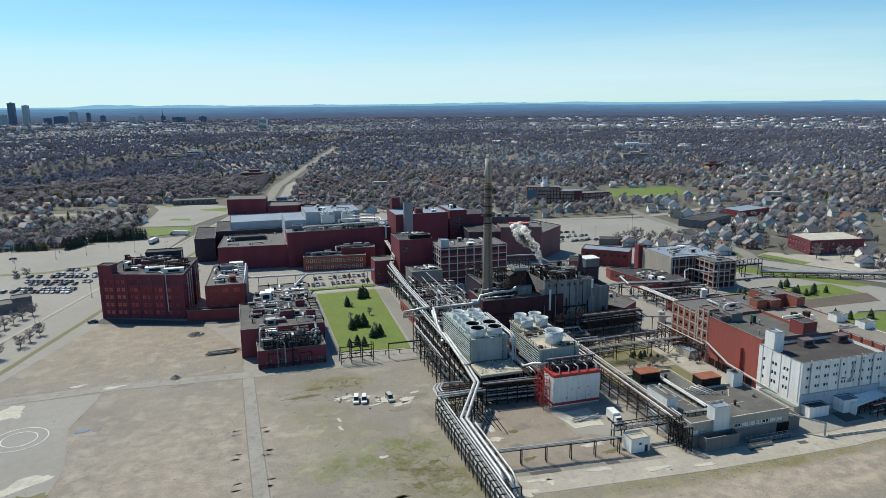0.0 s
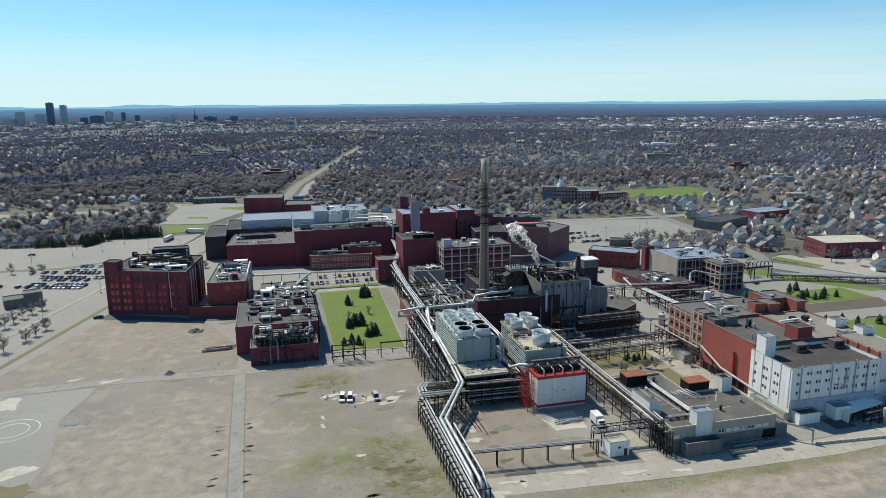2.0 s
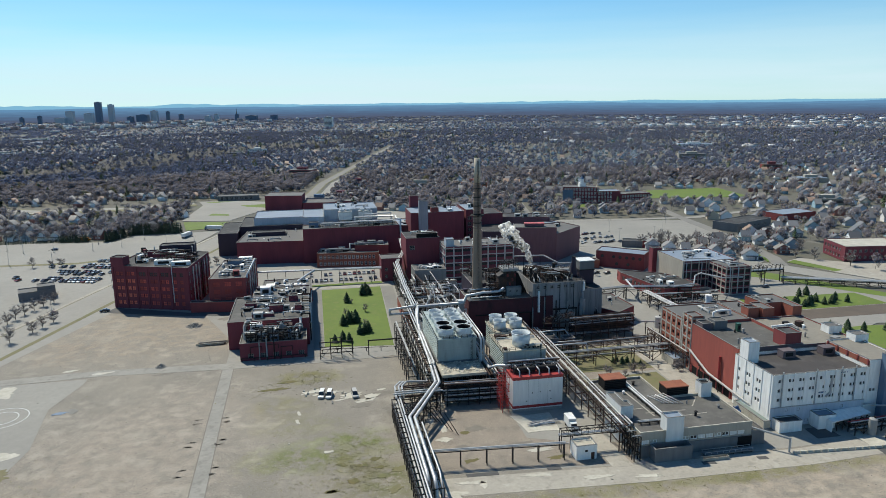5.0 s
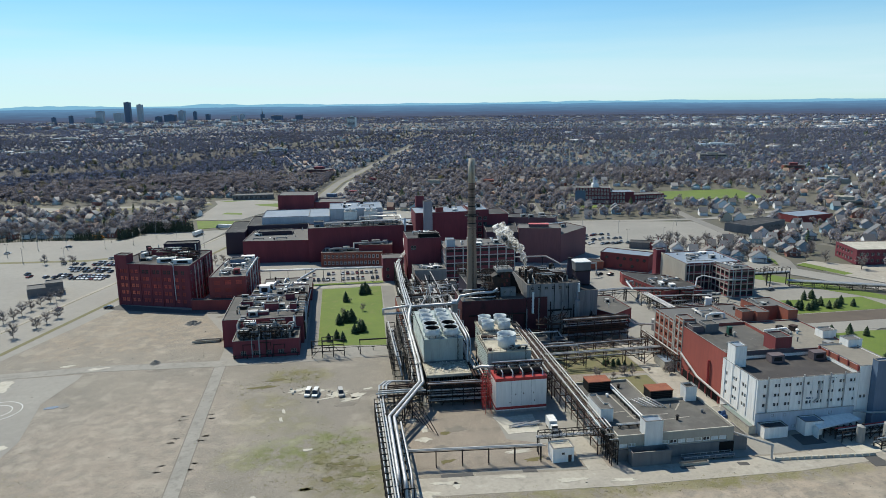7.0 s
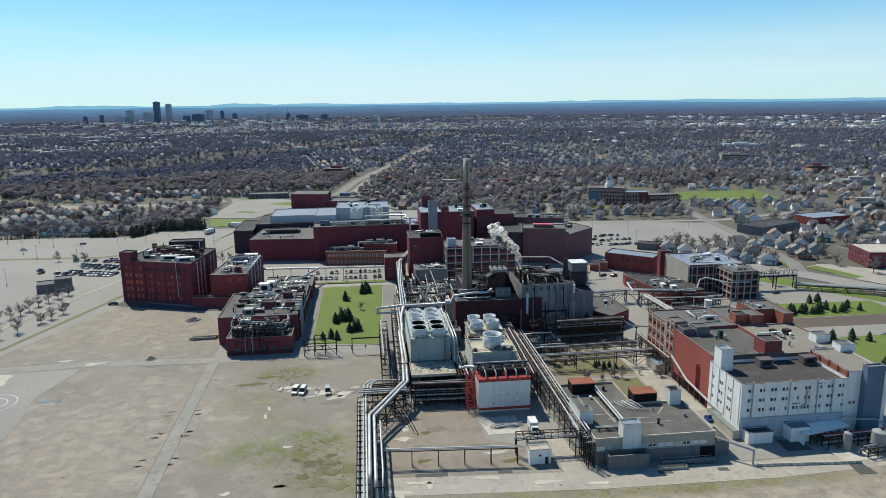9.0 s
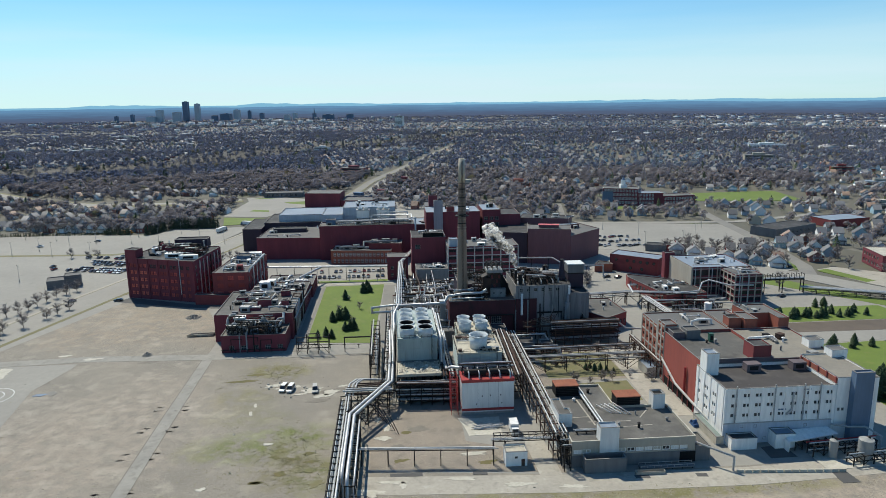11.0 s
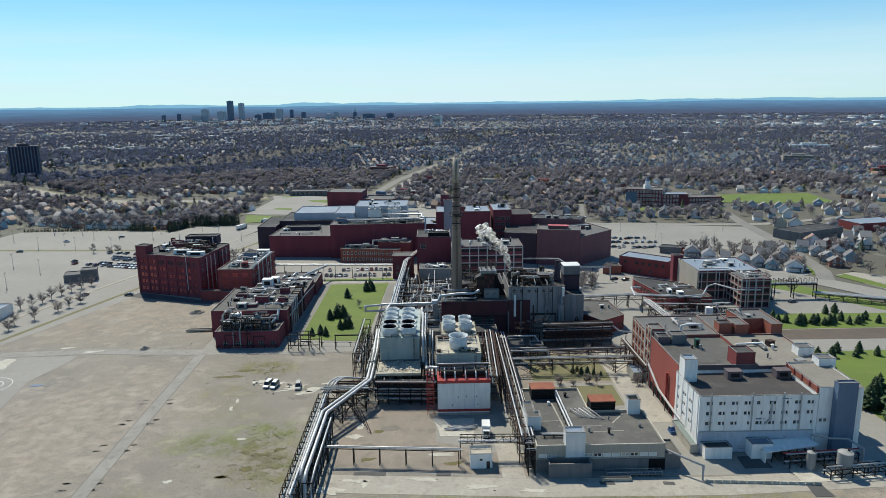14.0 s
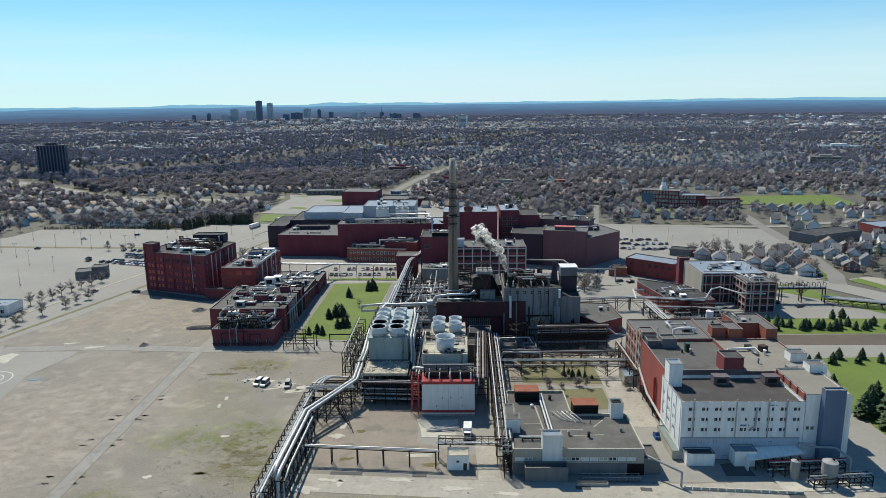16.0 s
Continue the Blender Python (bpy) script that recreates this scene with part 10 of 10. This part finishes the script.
while len(far) < 27000:
    a = radians(tg.uniform(-39, 54))
    r = math.sqrt(tg.uniform(2150 ** 2, 4930 ** 2))
    x, y = EYE[0] + r * math.sin(a), EYE[1] + r * math.cos(a)
    if noise.noise(Vector((x * 0.0022, y * 0.005, 5))) < -0.2 and tg.random() < 0.7:
        far.append(None)
        continue
    s = tg.uniform(20, 38)
    far.append((x, y, land(x, y) - 2, s, s, tg.uniform(7, 12), tg.uniform(0, 6.3)))
scatter("far_woods", [clump(s, 3) for s in range(9)], [f for f in far if f], TWIG_FAR_HAZE, "far bare woods reaching to the horizon", "woods")
scatter("pine_trees_far", [fir_low(s) for s in range(3)], f_near + f_mid, NEEDLE, "scattered dark green conifers among houses", "trees")
hedge = []
HEDGE_LINE = [((-345, 222), (-258, 220), 2, 3.5), ((-256, 219), (-236, 217), 5, 7), ((-222, 213), (-213, 236), 6, 8.5), ((-212, 240), (-171, 239), 8.5, 10)]
for (ax, ay), (bx, by), lo, hi in HEDGE_LINE:
    n = int(math.hypot(bx - ax, by - ay) / 0.9)
    for i in range(n):
        hh = tg.uniform(lo, hi)
        hedge.append((ax + (bx - ax) * i / n + tg.uniform(-0.8, 0.8), ay + (by - ay) * i / n + tg.uniform(-0.8, 0.8), -0.2, hh * 0.7, hh * 0.7, hh, tg.uniform(0, 6)))
scatter("hedge", [fir_low(s + 9) for s in range(3)], hedge, HEDGE, "dark evergreen hedge along the parking lot", "hedge")
boxes = []
for k in range(300):
    a = radians(tg.uniform(-38, 53))
    r = tg.uniform(1500, 4800)
    x, y = EYE[0] + r * math.sin(a), EYE[1] + r * math.cos(a)
    if taken(x, y, 20):
        continue
    w, d = tg.uniform(10, 36), tg.uniform(10, 24)
    boxes.append((x, y, land(x, y), w, d, tg.uniform(5, 9.5), radians(-19) + tg.choice((0, 1.57))))
for k in range(190):                                        # the town round the towers
    a, rr_ = radians(tg.gauss(-13, 6)), tg.uniform(3300, 4350)
    x, y = EYE[0] + rr_ * math.sin(a), EYE[1] + rr_ * math.cos(a)
    boxes.append((x, y, land(x, y), tg.uniform(10, 32), tg.uniform(10, 20), tg.uniform(6, 18), radians(-8)))
scatter("far_buildings", [as_tris(M().box(-0.5, -0.5, 0, 0.5, 0.5, 1))], boxes, CITY, "flat-roofed blocks scattered through the far town", "buildings")


# ---- far town ----
def block(label, x, y, w, d, h, mat, rz=-10, floors=0, category="tower block", roof=ROOF_GREY):
    """A distant building with its storeys as recessed window bands."""
    ob = thing("apartment_block", label, category, x, y, land(x, y) - 0.5, rz)
    part("wall", M().box(-w / 2, -d / 2, 0, w / 2, d / 2, h), mat, ob)
    part("roof", M().box(-w / 2 + 0.3, -d / 2 + 0.3, h, w / 2 - 0.3, d / 2 - 0.3, h + 0.4), roof, ob)
    part("plant_room", M().box(-w * 0.2, -d * 0.2, h + 0.4, w * 0.2, d * 0.2, h + 3.4), mat, ob)
    for k in range(floors):
        z = (k + 0.35) * h / floors
        part("window_band", M().box(-w * 0.46, -d / 2 - 0.15, z, w * 0.46, -d / 2 + 0.1, z + h / floors * 0.45), GLASS, ob)
    return ob


SKY = [(-1259, 4046, 45, 119), (-1195, 4063, 41, 105), (-971, 4115, 49, 78), (-897, 4130, 26, 71), (-824, 4143, 34, 52), (-1035, 4102, 82, 52),
       (-1403, 4003, 52, 82), (-1311, 4031, 60, 67), (-1548, 3955, 26, 55), (-1630, 3926, 26, 47), (-1101, 4086, 45, 42), (-670, 4167, 52, 38),
       (-622, 4174, 37, 49), (-502, 4187, 30, 46), (-415, 4195, 90, 36), (-278, 4204, 56, 36), (-1447, 3989, 75, 40)]
# Blue panel materials carry the haze over the skyline in their colour.
for k, (x, y, w, top) in enumerate(SKY):
    f = 1.0 if k < 2 else 0.97
    block("dark glass office tower in the distant city" if k < 2 else "distant city block tinted haze blue", x * f, (y + 343) * f - 343, w * 0.72, w * 0.6, top if k < 2 else max(top * 0.86, 22), (BLUEGREY, PALEBLUE, PALEBLUE, BLUEGREY, BLUEGREY)[k % 5], -8, 0, "office tower")
ob = thing("church_spire", "slim dark church spire in the distant city", "spire", -502, 4187, 0)
part("spire", M().cyl((0, 0, 0), (0, 0, 78), 7, 0.6, 8), SOOTY, ob)
hb = block("long dark slab-shaped apartment tower with vertical ribs", -588, 655, 38, 15, 50, CLAD_DARK, 22, 0)
for k in range(10):
    part("rib", M().box(-18.6 + k * 4, -8.6, 0, -17.4 + k * 4, -7.5, 51), BLUEGREY, hb)
for x, y, w, d, h, mat, fl, lab in [(-185, 1310, 34, 24, 30, WHITE, 7, "white hospital block with window bands"), (-225, 1300, 44, 20, 18, PALE, 4, "pale hospital wing among bare trees"), (-290, 1190, 60, 20, 9, BRICK_DARK, 2, "dark brick block among bare trees"), (570, 742, 44, 22, 11, BEIGE, 3, "pale flat-roofed school among houses"), (735, 1015, 70, 34, 9, PANELWHITE, 0, "wide white-roofed hall among trees"), (576, 540, 26, 14, 10, BRICK, 2, "red brick church among houses"), (17, 2620, 34, 22, 44, WHITE, 9, "white apartment tower in the distance"), (-680, 1225, 60, 26, 8, PALE, 0, "pale low hall in the woods"), (536, 410, 36, 18, 6, BEIGE, 0, "pale flat store among houses"), (425, 250, 40, 20, 6, BEIGE, 1, "flat-roofed brick shop by a street"), (122, 452, 30, 16, 9, BRICK_ORANGE, 2, "brick school wing among trees"), (60, 470, 40, 14, 8, BEIGE, 2, "pale flat-roofed school among trees"), (-820, 1830, 110, 30, 9, PALE, 0, "long pale hall in the far town"), (-60, 370, 24, 14, 8, BLUEGREY, 2, "grey two-storey block by the avenue"), (-38, 392, 22, 12, 8, BRICK_DARK, 2, "brown brick block by the avenue"), (-24, 470, 24, 13, 6, BLUEGREY, 1, "low grey shop beside the avenue"), (-10, 520, 20, 14, 7, BRICK_DARK, 1, "low brown shop beside the avenue"), (-78, 640, 34, 20, 12, BRICK_DARK, 3, "dark brick block beside the avenue")]:
    block(lab, x, y, w, d, h, mat, -19, fl, "building", ROOF_PALE if fl == 0 else ROOF_GREY)
halls = []
for k in range(120):
    r, a = tg.uniform(2600, 4100), radians(tg.uniform(22, 52))
    halls.append((EYE[0] + r * math.sin(a), EYE[1] + r * math.cos(a), -0.5, tg.uniform(14, 44), tg.uniform(10, 20), tg.uniform(7, 11), radians(tg.uniform(-25, -15))))
scatter("industrial_halls", [as_tris(M().box(-0.5, -0.5, 0, 0.5, 0.5, 1))], halls, coloured("pale_halls", [(0.75, 0.75, 0.74), (0.6, 0.6, 0.58), (0.8, 0.79, 0.77), (0.45, 0.43, 0.4)], 0.6), "pale industrial halls in the far distance", "halls")


# ---- loose stones and tufts on the yards ----
YARD = [(-196, -64), (-205, -110), (-236, -255), (-232, -322), (118, -322), (118, -182), (20, -178), (-46, -172), (-46, -120), (-40, -74), (-106, -74), (-108, -44), (-125, -6), (-166, 12)]
stone_t = []
for k in range(4):
    bm = bmesh.new()
    bmesh.ops.create_icosphere(bm, subdivisions=1, radius=1)
    for v in bm.verts:
        v.co *= 0.6 + 0.8 * tg.random()
    me = M().add([tuple(v.co) for v in bm.verts], [tuple(v.index for v in f.verts) for f in bm.faces])
    bm.free()
    stone_t.append(as_tris(me))


def blades(seed):
    g = random.Random(seed)
    m = M()
    for i in range(9):
        a, q = g.uniform(0, 6.3), g.uniform(0.1, 0.9)
        c = Vector((q * math.cos(a), q * math.sin(a), 0))
        m.add([c + Vector((-0.12, 0.05, 0)), c + Vector((0.12, -0.05, 0)), c + Vector((g.gauss(0, 0.25), g.gauss(0, 0.25), g.uniform(0.5, 1)))], [(0, 1, 2)])
    return as_tris(m)


stones, tufts = [], []
while len(stones) < 700:
    x, y = tg.uniform(-236, 118), tg.uniform(-300, 12)
    dens = noise.noise(Vector((x * 0.03, y * 0.03, 8)))
    if inside(x, y, YARD) and tg.random() < 0.25 + dens:
        s = tg.uniform(0.05, 0.22) * (1.6 if tg.random() < 0.08 else 1)
        stones.append((x, y, 0.02, s * 1.3, s, s * 0.6, tg.uniform(0, 6)))
while len(tufts) < 7000:
    x, y = tg.uniform(-236, 118), tg.uniform(-300, 12)
    near = max(math.exp(-((x - a) / c) ** 2 - ((y - b) / d) ** 2) for a, b, c, d in ((-62, -146, 19, 10), (-72, -90, 12, 8), (-56, -162, 10, 12), (-175, -165, 26, 20), (-82, -95, 12, 6), (20, -182, 60, 3), (-70, -210, 20, 40)))
    dens = noise.fractal(Vector((x * 0.06, y * 0.06, 3)), 0.8, 2.0, 4)
    if inside(x, y, YARD) and tg.random() < near * (0.55 + dens) + 0.004:
        s = tg.uniform(0.25, 0.7)
        tufts.append((x, y, 0.0, s, s, s * 0.2, tg.uniform(0, 6)))
scatter("gravel_stones", stone_t, stones, surface("loose_stone", (0.36, 0.33, 0.28), (0.22, 0.2, 0.17), 0.3, 2.0, island=0.5), "loose grey-brown stones on the gravel yard", "stones")
scatter("grass_tufts", [blades(k) for k in range(5)], tufts, surface("dry_grass", (0.24, 0.23, 0.085), (0.28, 0.25, 0.13), 0.08, 1.0, island=0.4), "thin olive grass tufts on the gravel yard", "grass")
